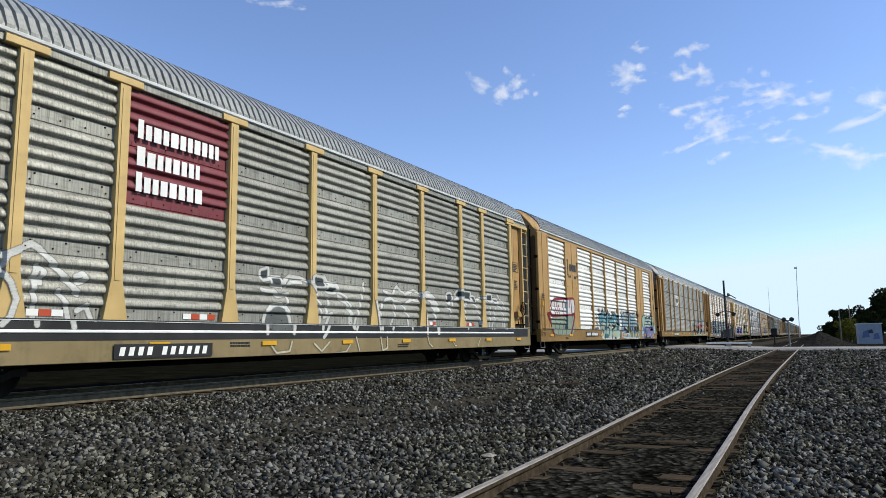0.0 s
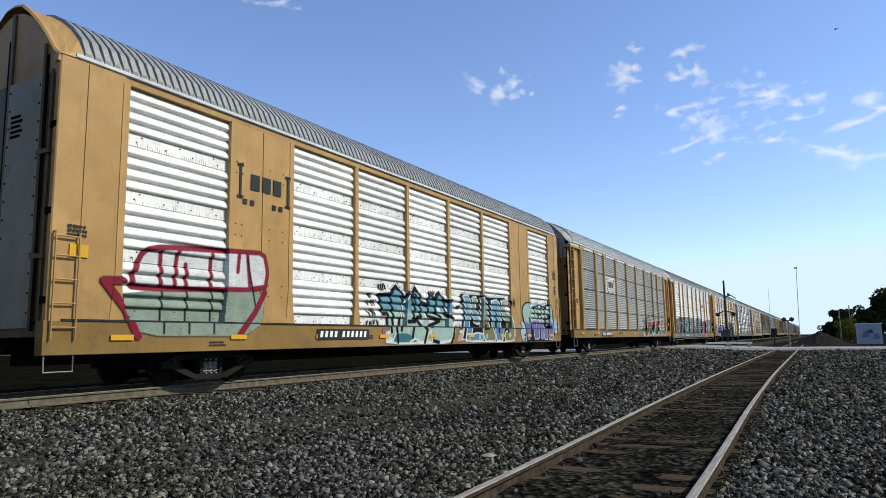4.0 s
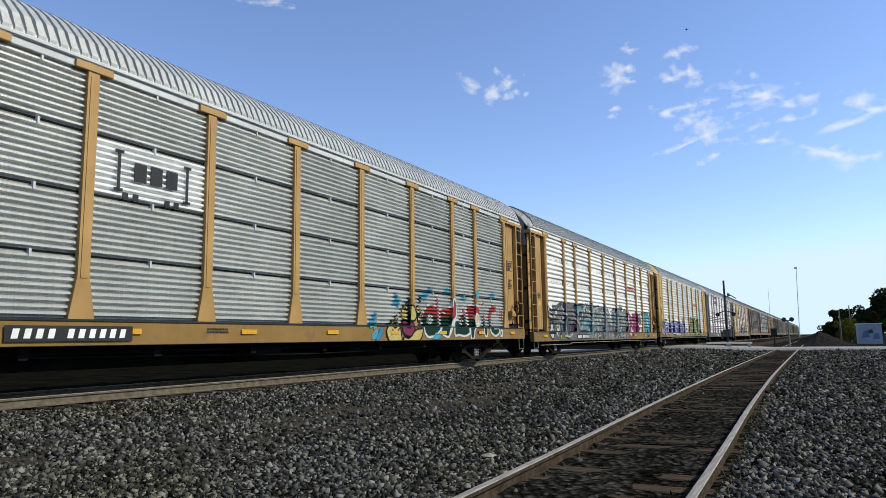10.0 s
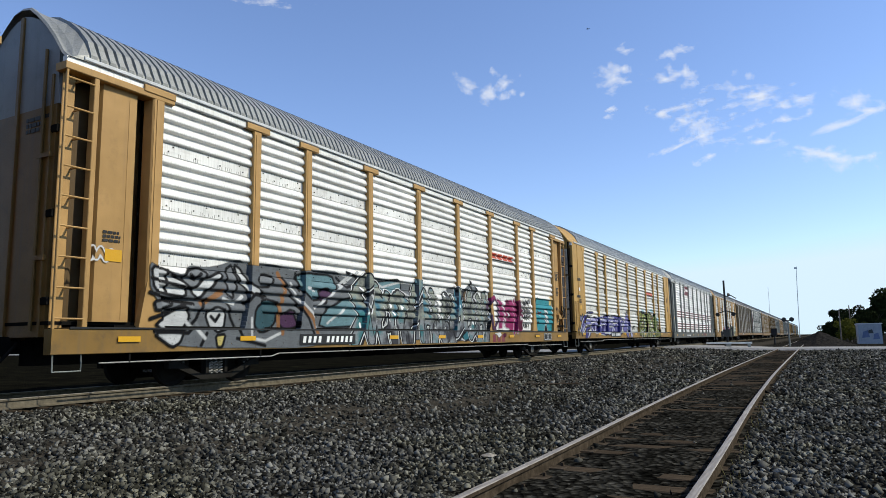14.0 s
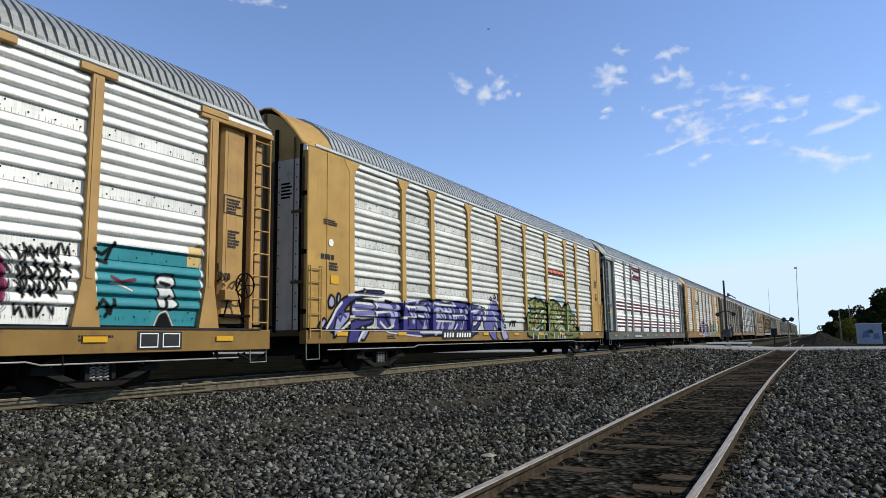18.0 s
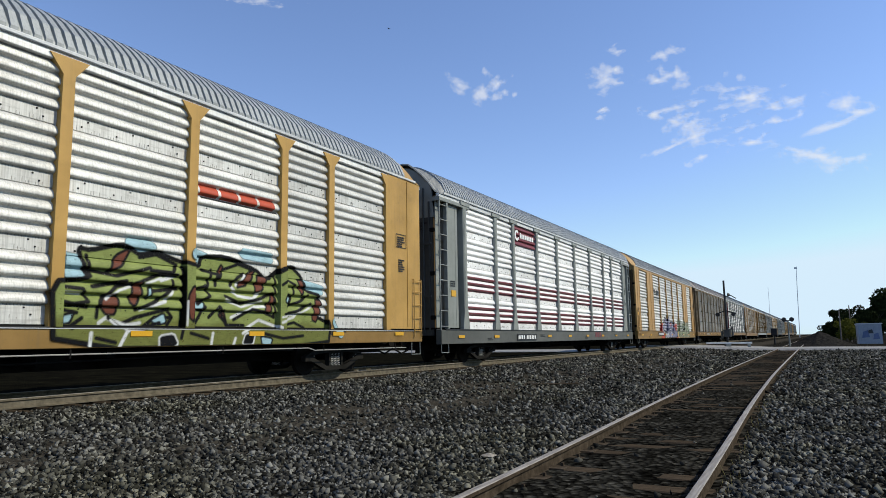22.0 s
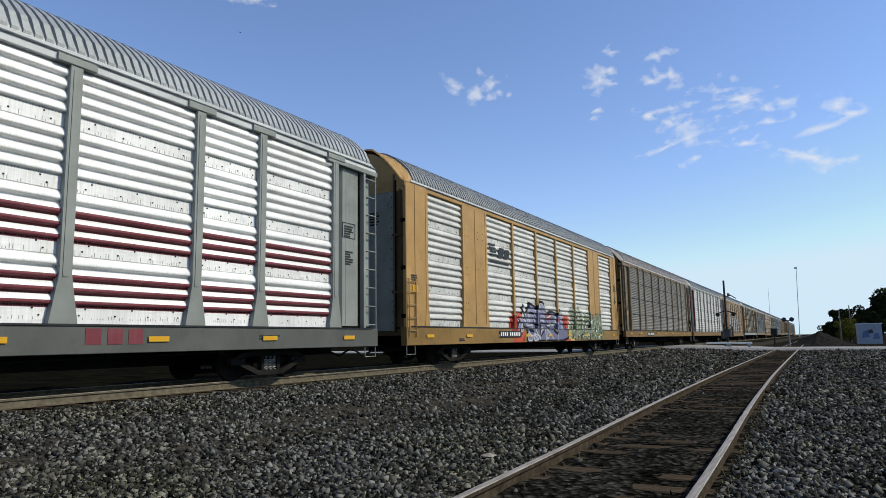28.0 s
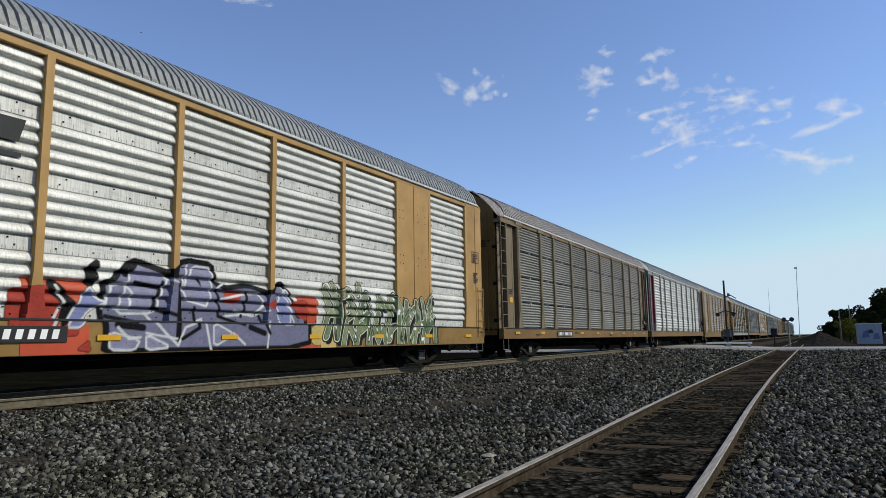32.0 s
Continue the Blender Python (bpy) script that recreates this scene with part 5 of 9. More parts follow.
def build_train():
    a = dict(BASE1, board_dz=-0.17, lip="grey_light", zinc="zinc_dull", sill=0.55, sill_mat="cream_dirty", post_mat="cream", rail_mat="zinc_dull", board=6.4, label="tri-level auto carrier, dull grey panels, tan posts, maroon sign, white scrawl")
    car = autorack(U[0], a)
    put("sign", sheet_mesh("bold", 2.5, 3.45, 5.66, M["maroon"]), car, (0, 6.53, 0), label="maroon painted sign area")
    for k, (w, z) in enumerate(((2.0, 4.75), (1.5, 4.22), (1.6, 3.72))):
        put("lettering", cached(("sg", k), lambda: sign_bars(w)), car, (1.450, 6.75, z), label="white plain bars in a row")
    chalk = [(0.60, 0.60, 0.58), (0.70, 0.70, 0.68)]
    thin_white = "thin white spray-painted outlines"
    m = Mural(car, a, 4.30, 17.46, 0.50, 2.71)
    m.fill("soot", [(10.44, 2.38), (10.83, 2.4), (10.81, 2.16), (10.46, 2.17)], "chalk", 0.035)
    m.fill("soot", [(10.11, 2.5), (10.39, 2.59), (10.42, 2.53), (10.41, 2.3), (10.13, 2.26)], "chalk", 0.035)
    m.fill("soot", [(11.87, 2.51), (12.47, 2.52), (12.48, 2.22), (11.91, 2.21)], "chalk", 0.035)
    m.fill("soot", [(12.54, 2.29), (12.93, 2.29), (12.92, 2.11), (12.52, 2.1)], "chalk", 0.035)
    m.fill("soot2", [(10.33, 1.1), (10.35, 1.54), (10.56, 1.68), (10.78, 1.72), (11.02, 1.61), (11.16, 1.38), (11.16, 1.1)])
    m.line("chalk", 0.042, [(10.28, 1.06), (10.27, 1.36), (10.34, 1.58), (10.55, 1.71), (10.78, 1.75), (11.02, 1.66), (11.16, 1.43), (11.21, 1.2), (11.18, 1.06)])
    m.line("chalk", 0.042, [(10.84, 2.16), (10.93, 2.31), (11.12, 2.43), (11.52, 2.42), (11.83, 2.33), (12.08, 2.07), (12.27, 1.77), (12.31, 1.47), (12.27, 1.16)])
    m.line("chalk", 0.042, [(10.99, 2.18), (11.11, 2.28), (11.32, 2.3), (11.51, 2.3)])
    m.line("chalk", 0.042, [(11.03, 1.99), (11.03, 1.9), (11.02, 1.71), (10.99, 1.61)])
    m.line("chalk", 0.042, [(10.14, 2.06), (10.32, 2.03), (10.58, 2.03), (10.68, 1.92), (11.0, 1.99)])
    m.line("chalk", 0.042, [(12.47, 2.52), (12.59, 2.37), (12.97, 2.35), (13.0, 2.14)])
    m.line("chalk", 0.042, [(13.04, 2.16), (13.31, 2.05), (13.52, 1.84), (13.63, 1.56), (13.62, 1.19)])
    m.line("chalk", 0.042, [(12.98, 2.03), (13.32, 1.88), (13.53, 1.61), (13.57, 1.23)])
    m.line("chalk", 0.042, [(12.62, 1.95), (12.46, 1.47), (12.72, 1.58), (12.42, 1.06), (12.31, 0.96)])
    m.line("chalk", 0.042, [(14.21, 2.46), (14.14, 2.22), (14.01, 1.86), (13.82, 1.4), (13.73, 1.17)])
    m.line("chalk", 0.042, [(14.69, 1.96), (14.78, 1.66), (14.88, 1.18)])
    m.line("chalk", 0.042, [(14.99, 1.18), (15.02, 1.79), (15.26, 2.05), (15.6, 2.1), (15.79, 1.95), (15.76, 1.57), (15.54, 1.19)])
    m.line("chalk", 0.042, [(15.17, 2.29), (15.6, 2.2), (15.95, 2.48), (16.33, 2.25), (16.92, 2.42), (17.34, 2.31)])
    m.line("chalk", 0.042, [(15.78, 2.02), (16.15, 1.97), (16.54, 1.59), (16.65, 1.2)])
    m.line("chalk", 0.042, [(16.34, 1.98), (16.73, 2.11), (17.14, 2.09)])
    m.line("pale", 0.025, [(10.4, 0.79), (10.58, 0.61), (11.03, 0.64), (11.11, 0.87)])
    m.line("pale", 0.025, [(11.93, 0.81), (12.22, 0.61), (12.55, 0.85)])
    m.line("pale", 0.025, [(12.75, 0.54), (13.24, 0.57), (13.5, 0.84)])
    m.line("pale", 0.025, [(13.7, 0.95), (13.85, 0.59)])
    m.line("pale", 0.025, [(14.88, 0.94), (14.98, 0.58), (15.22, 0.63), (15.21, 0.94)])
    m.line("chalk", 0.05, [(4.42, 2.1), (4.49, 2.28), (4.92, 2.51), (5.06, 2.44), (5.74, 1.73)])
    m.line("chalk", 0.042, [(4.48, 1.19), (4.6, 1.32), (4.67, 1.59), (4.57, 1.85), (4.43, 2.01)])
    m.line("chalk", 0.042, [(4.95, 1.96), (5.03, 2.15), (5.13, 2.07), (5.07, 1.88), (4.97, 1.96)])
    m.line("chalk", 0.042, [(4.98, 1.87), (5.02, 1.19)])
    m.line("chalk", 0.042, [(5.39, 1.76), (5.55, 1.53), (5.65, 1.15)])
    m.line("chalk", 0.042, [(5.67, 2.02), (5.82, 2.08), (5.88, 1.98), (5.73, 1.92)])
    m.line("chalk", 0.042, [(5.76, 1.44), (5.91, 1.54), (6.03, 1.3)])
    m.done("white spray-painted outlines and dark blocks on dull ribs")
    m = Mural(car, a, 16.85, 24.20, 0.50, 3.09)
    m.fill("chalk", [(16.97, 2.1), (17.22, 2.26), (17.43, 2.43), (17.94, 2.47), (18.26, 2.21), (18.54, 1.94), (18.54, 1.79), (18.29, 1.71), (18.41, 1.35), (18.41, 1.01), (18.23, 1.01), (18.14, 1.72), (17.87, 2.09), (17.49, 2.22), (17.14, 2.12)])
    m.fill("soot", [(19.01, 2.28), (19.18, 2.45), (19.42, 2.48), (19.54, 2.38), (19.37, 2.15), (19.2, 2.07), (19.05, 2.1)], "chalk", 0.04)
    m.fill("soot", [(19.73, 2.43), (19.92, 2.58), (20.18, 2.61), (20.32, 2.49), (20.26, 2.33), (19.99, 2.31), (19.8, 2.32)], "chalk", 0.04)
    m.fill("soot", [(20.41, 2.61), (21.03, 2.6), (20.9, 2.21), (20.68, 2.26), (20.37, 2.27)], "chalk", 0.04)
    m.fill("soot", [(21.04, 2.46), (21.35, 2.43), (21.28, 2.18), (20.98, 2.16)], "chalk", 0.04)
    m.fill("soot", [(22.33, 2.57), (22.87, 2.6), (22.88, 2.29), (22.37, 2.3)], "chalk", 0.04)
    m.fill("soot", [(22.93, 2.43), (23.35, 2.42), (23.4, 2.26), (22.94, 2.26)], "chalk", 0.04)
    m.line("chalk", 0.042, [(19.34, 1.68), (19.33, 1.89), (19.44, 2.05), (19.61, 2.23), (19.99, 2.31), (20.26, 2.26), (20.41, 2.06), (20.5, 1.62), (20.51, 1.23)])
    m.line("chalk", 0.042, [(20.54, 2.13), (20.75, 2.2), (21.05, 2.2), (21.36, 2.07), (21.6, 1.78), (21.7, 1.42)])
    m.line("chalk", 0.042, [(21.43, 2.31), (21.75, 2.4), (22.08, 2.4), (22.25, 2.31)])
    m.line("chalk", 0.042, [(18.97, 1.97), (19.15, 1.93), (19.33, 1.89)])
    m.line("chalk", 0.042, [(22.61, 2.08), (22.59, 1.7), (22.55, 1.25)])
    m.line("chalk", 0.042, [(23.07, 2.04), (22.89, 1.71), (23.12, 1.78), (22.78, 1.25)])
    m.line("chalk", 0.042, [(23.32, 2.19), (23.66, 2.08), (23.87, 1.74), (23.88, 1.27)])
    m.line("chalk", 0.042, [(23.35, 2.6), (23.65, 2.42), (24.07, 2.03)])
    m.line("chalk", 0.042, [(23.05, 2.97), (23.11, 2.78)])
    m.line("chalk", 0.042, [(24.08, 1.75), (24.02, 1.27)])
    m.line("chalk", 0.042, [(17.58, 1.06), (17.58, 1.51), (17.6, 1.88)])
    m.line("pale", 0.025, [(17.57, 0.97), (17.67, 0.74), (17.86, 0.64)])
    m.line("pale", 0.025, [(19.26, 0.85), (19.45, 0.65), (19.57, 0.64)])
    m.line("pale", 0.025, [(21.26, 0.6), (21.48, 0.88)])
    m.done("white spray-painted outlines and dark blocks on dull ribs")
    soot = [(0.07, 0.075, 0.08), (0.11, 0.12, 0.125)]
    # flat black strip over the upper part of the sill
    put("running_board", Shape().box(1.42, 1.513, 0.3, LEN1 - 0.3, 0.93, 1.262).mesh("running_board", M["black"]), car, label="black band below the panels")
    put("white_strip", Shape().box(1.5, 1.53, 1.9, LEN1 - 1.9, 1.06, 1.115, c=0.01).mesh("white_strip", M["white"]), car, label="thin white strip along the sill")
    for y, n in ((4.9, 3), (8.0, 4), (17.5, 4), (20.4, 4)):
        for k in range(n):
            put("reflector", plate_mesh(0.2, 0.11, M["red" if k % 2 else "white"]), car, (1.386, y + k * 0.21, 1.34), label="red and white reflective strip")

    b = dict(BASE2, label="boxy auto carrier, silver ribbed panels between wide tan panels, spray-painted")
    car = autorack(U[1], b)
    m = Mural(car, b, 0.91, 5.24, 0.89, 2.99)
    m.fill("sage", [(1.47, 1.82), (5.04, 2.04), (4.99, 1.29), (4.49, 0.99), (1.76, 1.0), (1.43, 1.57)])
    m.fill("snow", [(1.66, 2.15), (1.91, 2.63), (2.29, 2.73), (4.12, 2.83), (4.99, 2.87), (5.12, 2.45), (5.04, 2.04), (1.65, 1.88)], "crimson", 0.05)
    m.line("crimson", 0.04, [(2.29, 2.66), (2.27, 1.92)])
    m.line("crimson", 0.04, [(2.69, 2.7), (2.6, 2.01)])
    m.line("crimson", 0.04, [(2.9, 2.44), (2.87, 1.95)])
    m.line("crimson", 0.04, [(3.55, 2.7), (3.51, 1.98)])
    m.line("crimson", 0.04, [(4.24, 2.84), (4.2, 2.39)])
    m.line("crimson", 0.04, [(4.48, 2.78), (4.56, 2.11)])
    m.line("ink", 0.02, [(2.31, 1.86), (2.33, 1.06)])
    m.line("ink", 0.02, [(2.91, 1.89), (2.93, 1.06)])
    m.line("ink", 0.02, [(3.56, 1.91), (3.57, 1.06)])
    m.line("ink", 0.02, [(4.48, 2.71), (4.79, 1.52)])
    m.line("crimson", 0.06, [(1.47, 2.01), (1.03, 1.99), (1.48, 1.5), (1.76, 1.0)])
    m.line("crimson", 0.06, [(4.26, 0.99), (4.74, 1.51), (5.04, 1.98)])
    m.done("white and sage spray-painted letters outlined in red")
    m = Mural(car, b, 9.07, 14.53, 0.65, 2.65)
    m.fill("teal", [(9.73, 2.2), (10.33, 2.25), (10.75, 2.53), (11.11, 2.41), (11.3, 2.23), (11.53, 2.39), (11.85, 2.5), (12.19, 2.28), (12.48, 2.08), (12.69, 2.38), (13.06, 2.24), (13.45, 2.45), (13.78, 2.23), (14.38, 2.23), (14.41, 1.31), (14.16, 0.75), (10.06, 0.79), (10.04, 1.06), (10.29, 1.11), (10.25, 1.54), (9.94, 1.58), (9.93, 1.72)], "snow", 0.05, low="mint", split=1.75)
    m.fill("tealdeep", [(10.4, 1.06), (11.29, 1.06), (11.93, 0.79), (10.41, 0.79)])
    m.fill("lav", [(9.84, 1.2), (10.03, 1.2), (10.02, 0.96), (9.85, 0.96)])
    m.fill("snow", [(12.43, 1.73), (13.01, 1.64), (12.94, 1.5), (12.43, 1.56)])
    m.fill("snow", [(11.89, 1.6), (12.43, 1.56), (12.37, 1.34), (11.97, 1.39)])
    m.fill("snow", [(12.72, 1.57), (13.4, 1.54), (13.33, 1.39), (12.8, 1.4)])
    m.fill("snow", [(13.79, 1.98), (13.95, 2.03), (13.93, 1.8), (13.79, 1.79)])
    m.fill("snow", [(13.23, 1.89), (13.46, 1.96), (13.44, 1.72), (13.28, 1.71)])
    m.fill("snow", [(10.64, 1.51), (10.86, 1.51), (10.82, 1.26), (10.69, 1.26)])
    m.line("ink", 0.05, [(9.78, 2.16), (10.39, 2.22), (10.76, 2.48), (11.05, 2.3), (11.07, 1.88), (10.88, 1.16)])
    m.line("ink", 0.05, [(9.78, 2.16), (9.98, 1.63), (10.24, 1.64), (10.34, 1.11)])
    m.line("ink", 0.05, [(10.39, 2.19), (10.6, 1.35), (10.68, 0.81)])
    m.line("ink", 0.05, [(11.07, 1.88), (11.35, 2.32), (11.6, 2.24), (11.68, 2.03)])
    m.line("ink", 0.05, [(11.67, 2.24), (11.88, 2.5), (12.15, 2.28), (12.2, 2.06), (12.56, 1.97), (12.76, 2.35), (13.06, 2.21), (13.45, 2.42), (13.75, 2.16), (14.38, 2.18)])
    m.line("ink", 0.05, [(11.86, 2.26), (11.82, 1.82), (11.65, 1.38), (11.52, 0.95)])
    m.line("ink", 0.05, [(12.14, 2.0), (12.18, 1.61), (11.89, 1.55), (12.45, 1.17), (12.26, 0.78)])
    m.line("ink", 0.05, [(12.7, 2.09), (12.57, 1.63), (13.48, 1.48), (12.73, 1.29)])
    m.line("ink", 0.05, [(13.22, 2.19), (13.08, 1.76), (13.48, 1.6)])
    m.line("ink", 0.05, [(13.7, 2.16), (13.8, 1.67), (14.4, 1.57)])
    m.line("ink", 0.05, [(11.28, 1.42), (11.9, 1.44)])
    m.line("ink", 0.05, [(14.4, 1.5), (14.24, 0.94), (14.08, 0.75)])
    m.line("ink", 0.05, [(12.75, 0.83), (13.19, 0.77)])
    m.line("snow", 0.025, [(10.15, 0.96), (10.41, 0.86), (10.56, 1.06)])
    m.line("snow", 0.025, [(11.37, 0.8), (11.67, 0.9), (11.99, 0.79)])
    m.line("snow", 0.025, [(10.98, 1.57), (11.13, 1.99), (11.42, 2.22)])
    m.line("snow", 0.025, [(12.46, 0.95), (12.66, 1.17), (12.75, 0.81)])
    m.line("ink", 0.018, [(9.26, 2.19), (9.29, 2.09), (9.31, 2.16), (9.33, 2.07)])
    m.line("ink", 0.018, [(9.35, 2.18), (9.41, 2.1), (9.4, 2.2)])
    m.line("ink", 0.018, [(9.19, 1.98), (9.24, 1.87), (9.3, 1.94)])
    m.line("ink", 0.018, [(9.36, 1.99), (9.46, 1.87), (9.41, 2.0), (9.44, 1.86)])
    m.line("ink", 0.018, [(9.48, 2.0), (9.58, 1.89), (9.59, 2.02), (9.58, 1.87)])
    m.line("ink", 0.018, [(9.2, 1.7), (9.32, 1.57), (9.28, 1.66), (9.32, 1.55)])
    m.line("ink", 0.018, [(9.38, 1.71), (9.49, 1.59), (9.44, 1.73), (9.45, 1.56)])
    m.line("ink", 0.018, [(9.51, 1.7), (9.58, 1.58), (9.58, 1.7)])
    m.line("ink", 0.018, [(9.22, 1.39), (9.22, 1.29), (9.3, 1.41)])
    m.line("ink", 0.018, [(9.38, 1.39), (9.38, 1.29), (9.46, 1.4), (9.47, 1.28)])
    m.line("ink", 0.018, [(9.56, 1.44), (9.56, 1.3), (9.64, 1.44)])
    m.line("ink", 0.018, [(9.72, 1.44), (9.79, 1.29), (9.8, 1.41), (9.82, 1.29)])
    m.line("ink", 0.018, [(9.81, 2.46), (9.81, 2.34), (9.84, 2.48), (9.86, 2.31)])
    m.line("ink", 0.018, [(9.92, 2.47), (9.94, 2.32), (9.95, 2.49), (9.99, 2.32)])
    m.line("ink", 0.018, [(10.03, 2.5), (10.05, 2.35), (10.08, 2.51), (10.07, 2.33)])
    m.line("ink", 0.018, [(10.12, 2.5), (10.18, 2.37), (10.18, 2.47), (10.21, 2.34)])
    m.line("ink", 0.018, [(12.77, 2.44), (12.82, 2.33), (12.88, 2.44), (12.87, 2.32)])
    m.line("ink", 0.018, [(12.93, 2.45), (12.99, 2.33), (13.01, 2.41), (13.03, 2.33)])
    m.line("ink", 0.018, [(13.06, 2.46), (13.09, 2.35), (13.17, 2.45)])
    m.done("teal and mint spray-painted letters with black edges")
    m = Mural(car, b, 14.30, 19.93, 0.62, 2.67)
    m.fill("rosy", [(14.42, 0.78), (14.66, 1.06), (15.07, 1.16), (14.98, 0.78)])
    m.fill("ink", [(14.92, 2.24), (14.98, 2.43), (15.16, 2.52), (15.81, 2.51), (16.51, 2.52), (17.07, 2.55), (17.47, 2.47), (18.4, 2.51), (19.02, 2.53), (19.19, 2.23), (18.9, 2.08), (19.31, 1.87), (19.67, 1.46), (19.75, 1.06), (19.57, 0.72), (14.86, 0.77), (15.11, 1.36), (15.14, 1.96), (15.0, 2.05)], "snow", 0.02)
    m.fill("sky2", [(15.22, 2.42), (15.75, 2.48), (15.71, 2.0), (15.75, 1.16), (15.26, 0.78), (15.15, 0.78), (15.29, 1.26), (15.37, 1.77), (15.27, 2.17)], "snow", 0.025, low="sky3", split=1.5)
    m.fill("mistolive", [(15.96, 2.39), (16.38, 2.43), (16.33, 2.2), (16.14, 2.03), (16.48, 1.72), (16.52, 1.39), (16.04, 1.48), (15.77, 2.0)], "snow", 0.025, low="sky2", split=1.8)
    m.fill("sky3", [(15.24, 1.04), (15.76, 1.04), (16.12, 1.09), (16.65, 1.04), (16.66, 0.8), (15.17, 0.78)], "snow", 0.025)
    m.fill("mistolive", [(16.61, 2.37), (17.0, 2.46), (17.18, 2.33), (17.41, 1.41), (17.76, 0.94), (17.69, 0.77), (16.79, 0.78), (16.62, 1.06), (16.55, 1.72)], "snow", 0.025, low="oliveg", split=1.6)
    m.fill("paper", [(16.83, 1.56), (17.04, 1.57), (17.07, 1.4), (16.83, 1.39)], "ink", 0.03)
    m.fill("ink", [(16.74, 1.37), (17.12, 1.44), (17.23, 1.21), (16.78, 1.17)])
    m.fill("sky2", [(17.53, 2.31), (18.32, 2.42), (18.42, 1.93), (18.58, 1.31), (18.46, 0.77), (17.81, 0.78), (17.72, 1.3), (17.59, 1.88)], "snow", 0.025, low="sky3", split=1.4)
    m.fill("ink", [(18.0, 2.09), (18.16, 1.42), (18.2, 1.06), (18.04, 1.06), (17.94, 1.6)])
    m.fill("mistolive", [(18.53, 2.35), (18.99, 2.42), (19.06, 2.24), (18.73, 2.11), (19.31, 1.88), (19.63, 1.39), (19.58, 0.93), (19.43, 0.75), (18.63, 0.76), (18.7, 1.12), (19.05, 1.19), (18.96, 1.51), (18.69, 1.69), (18.56, 2.0)], "snow", 0.025, low="oliveg", split=1.6)
    m.fill("ink", [(18.86, 1.63), (19.1, 1.45), (19.06, 1.09), (18.93, 1.06)])
    m.fill("mint", [(15.39, 0.83), (15.41, 0.99), (15.54, 1.0), (15.57, 0.84)])
    m.fill("mint", [(16.22, 0.85), (16.25, 1.02), (16.39, 1.03), (16.43, 0.86)])
    m.fill("mint", [(16.82, 0.86), (16.85, 1.04), (17.0, 1.05), (17.04, 0.88)])
    m.fill("mint", [(18.29, 0.84), (18.33, 1.04), (18.52, 1.05), (18.56, 0.86)])
    m.fill("mint", [(19.01, 0.9), (19.06, 1.1), (19.26, 1.11), (19.3, 0.92)])
    m.fill("snow", [(14.54, 1.34), (15.0, 1.4), (15.02, 1.11), (14.66, 1.06)])
    m.line("ink", 0.018, [(14.63, 1.31), (14.68, 1.16), (14.68, 1.26)])
    m.line("ink", 0.018, [(14.72, 1.32), (14.76, 1.19), (14.78, 1.25)])
    m.line("ink", 0.018, [(14.82, 1.29), (14.85, 1.18), (14.87, 1.25), (14.86, 1.15)])
    m.line("ink", 0.018, [(14.89, 1.3), (14.94, 1.19), (14.95, 1.33)])
    m.line("ink", 0.018, [(19.25, 2.39), (19.25, 2.17), (19.31, 2.33), (19.35, 2.17)])
    m.line("ink", 0.018, [(19.4, 2.41), (19.44, 2.23), (19.45, 2.34)])
    m.line("ink", 0.018, [(19.56, 2.4), (19.58, 2.2), (19.64, 2.5)])
    m.line("ink", 0.018, [(19.71, 2.42), (19.71, 2.19), (19.81, 2.44)])
    m.line("ink", 0.018, [(14.63, 2.01), (14.63, 1.94), (14.67, 2.0)])
    m.line("ink", 0.018, [(14.7, 2.04), (14.72, 1.94), (14.77, 2.01), (14.78, 1.93)])
    m.line("ink", 0.018, [(14.81, 2.05), (14.83, 1.94), (14.89, 2.04), (14.88, 1.94)])
    m.done("blue and olive spray-painted letters with black edges")
    m = Mural(car, b, 20.12, 25.32, 0.62, 2.58)
    m.fill("ice", [(20.24, 1.16), (20.4, 1.26), (20.53, 1.37), (20.33, 1.51), (20.44, 1.59), (20.68, 1.52), (20.87, 1.37), (20.98, 1.06), (20.99, 0.74), (20.48, 0.75)])
    m.fill("ice", [(24.47, 1.65), (24.7, 1.86), (24.86, 1.66), (24.87, 1.4), (25.2, 1.54), (25.11, 1.2), (24.91, 1.06), (24.52, 1.06)])
    m.line("ice", 0.05, [(21.66, 2.37), (21.86, 2.44), (22.08, 2.34), (22.37, 2.37), (22.68, 2.43), (22.92, 2.33), (23.24, 2.35), (23.76, 2.45)])
    m.fill("ink", [(21.47, 2.05), (21.87, 2.26), (22.53, 2.33), (22.92, 2.39), (23.5, 2.31), (24.12, 2.46), (24.46, 2.11), (24.57, 0.74), (20.96, 0.72), (20.87, 1.37)])
    m.fill("mint", [(20.54, 1.98), (20.7, 2.26), (21.06, 2.4), (21.52, 2.41), (21.77, 2.07), (21.73, 1.62), (21.5, 1.39), (21.51, 1.06), (21.4, 0.74), (21.04, 0.74), (21.03, 1.11), (20.73, 1.58)], "ink", 0.03, low="violet", split=1.5)
    m.fill("ink", [(21.25, 1.81), (21.46, 1.71), (21.49, 1.5), (21.37, 1.44)])
    m.fill("mint", [(21.8, 2.18), (22.06, 2.2), (22.15, 1.69), (22.3, 1.69), (22.31, 2.22), (22.49, 2.23), (22.56, 1.41), (22.54, 0.83), (21.86, 0.82)], "snow", 0.018, low="violet", split=1.62)
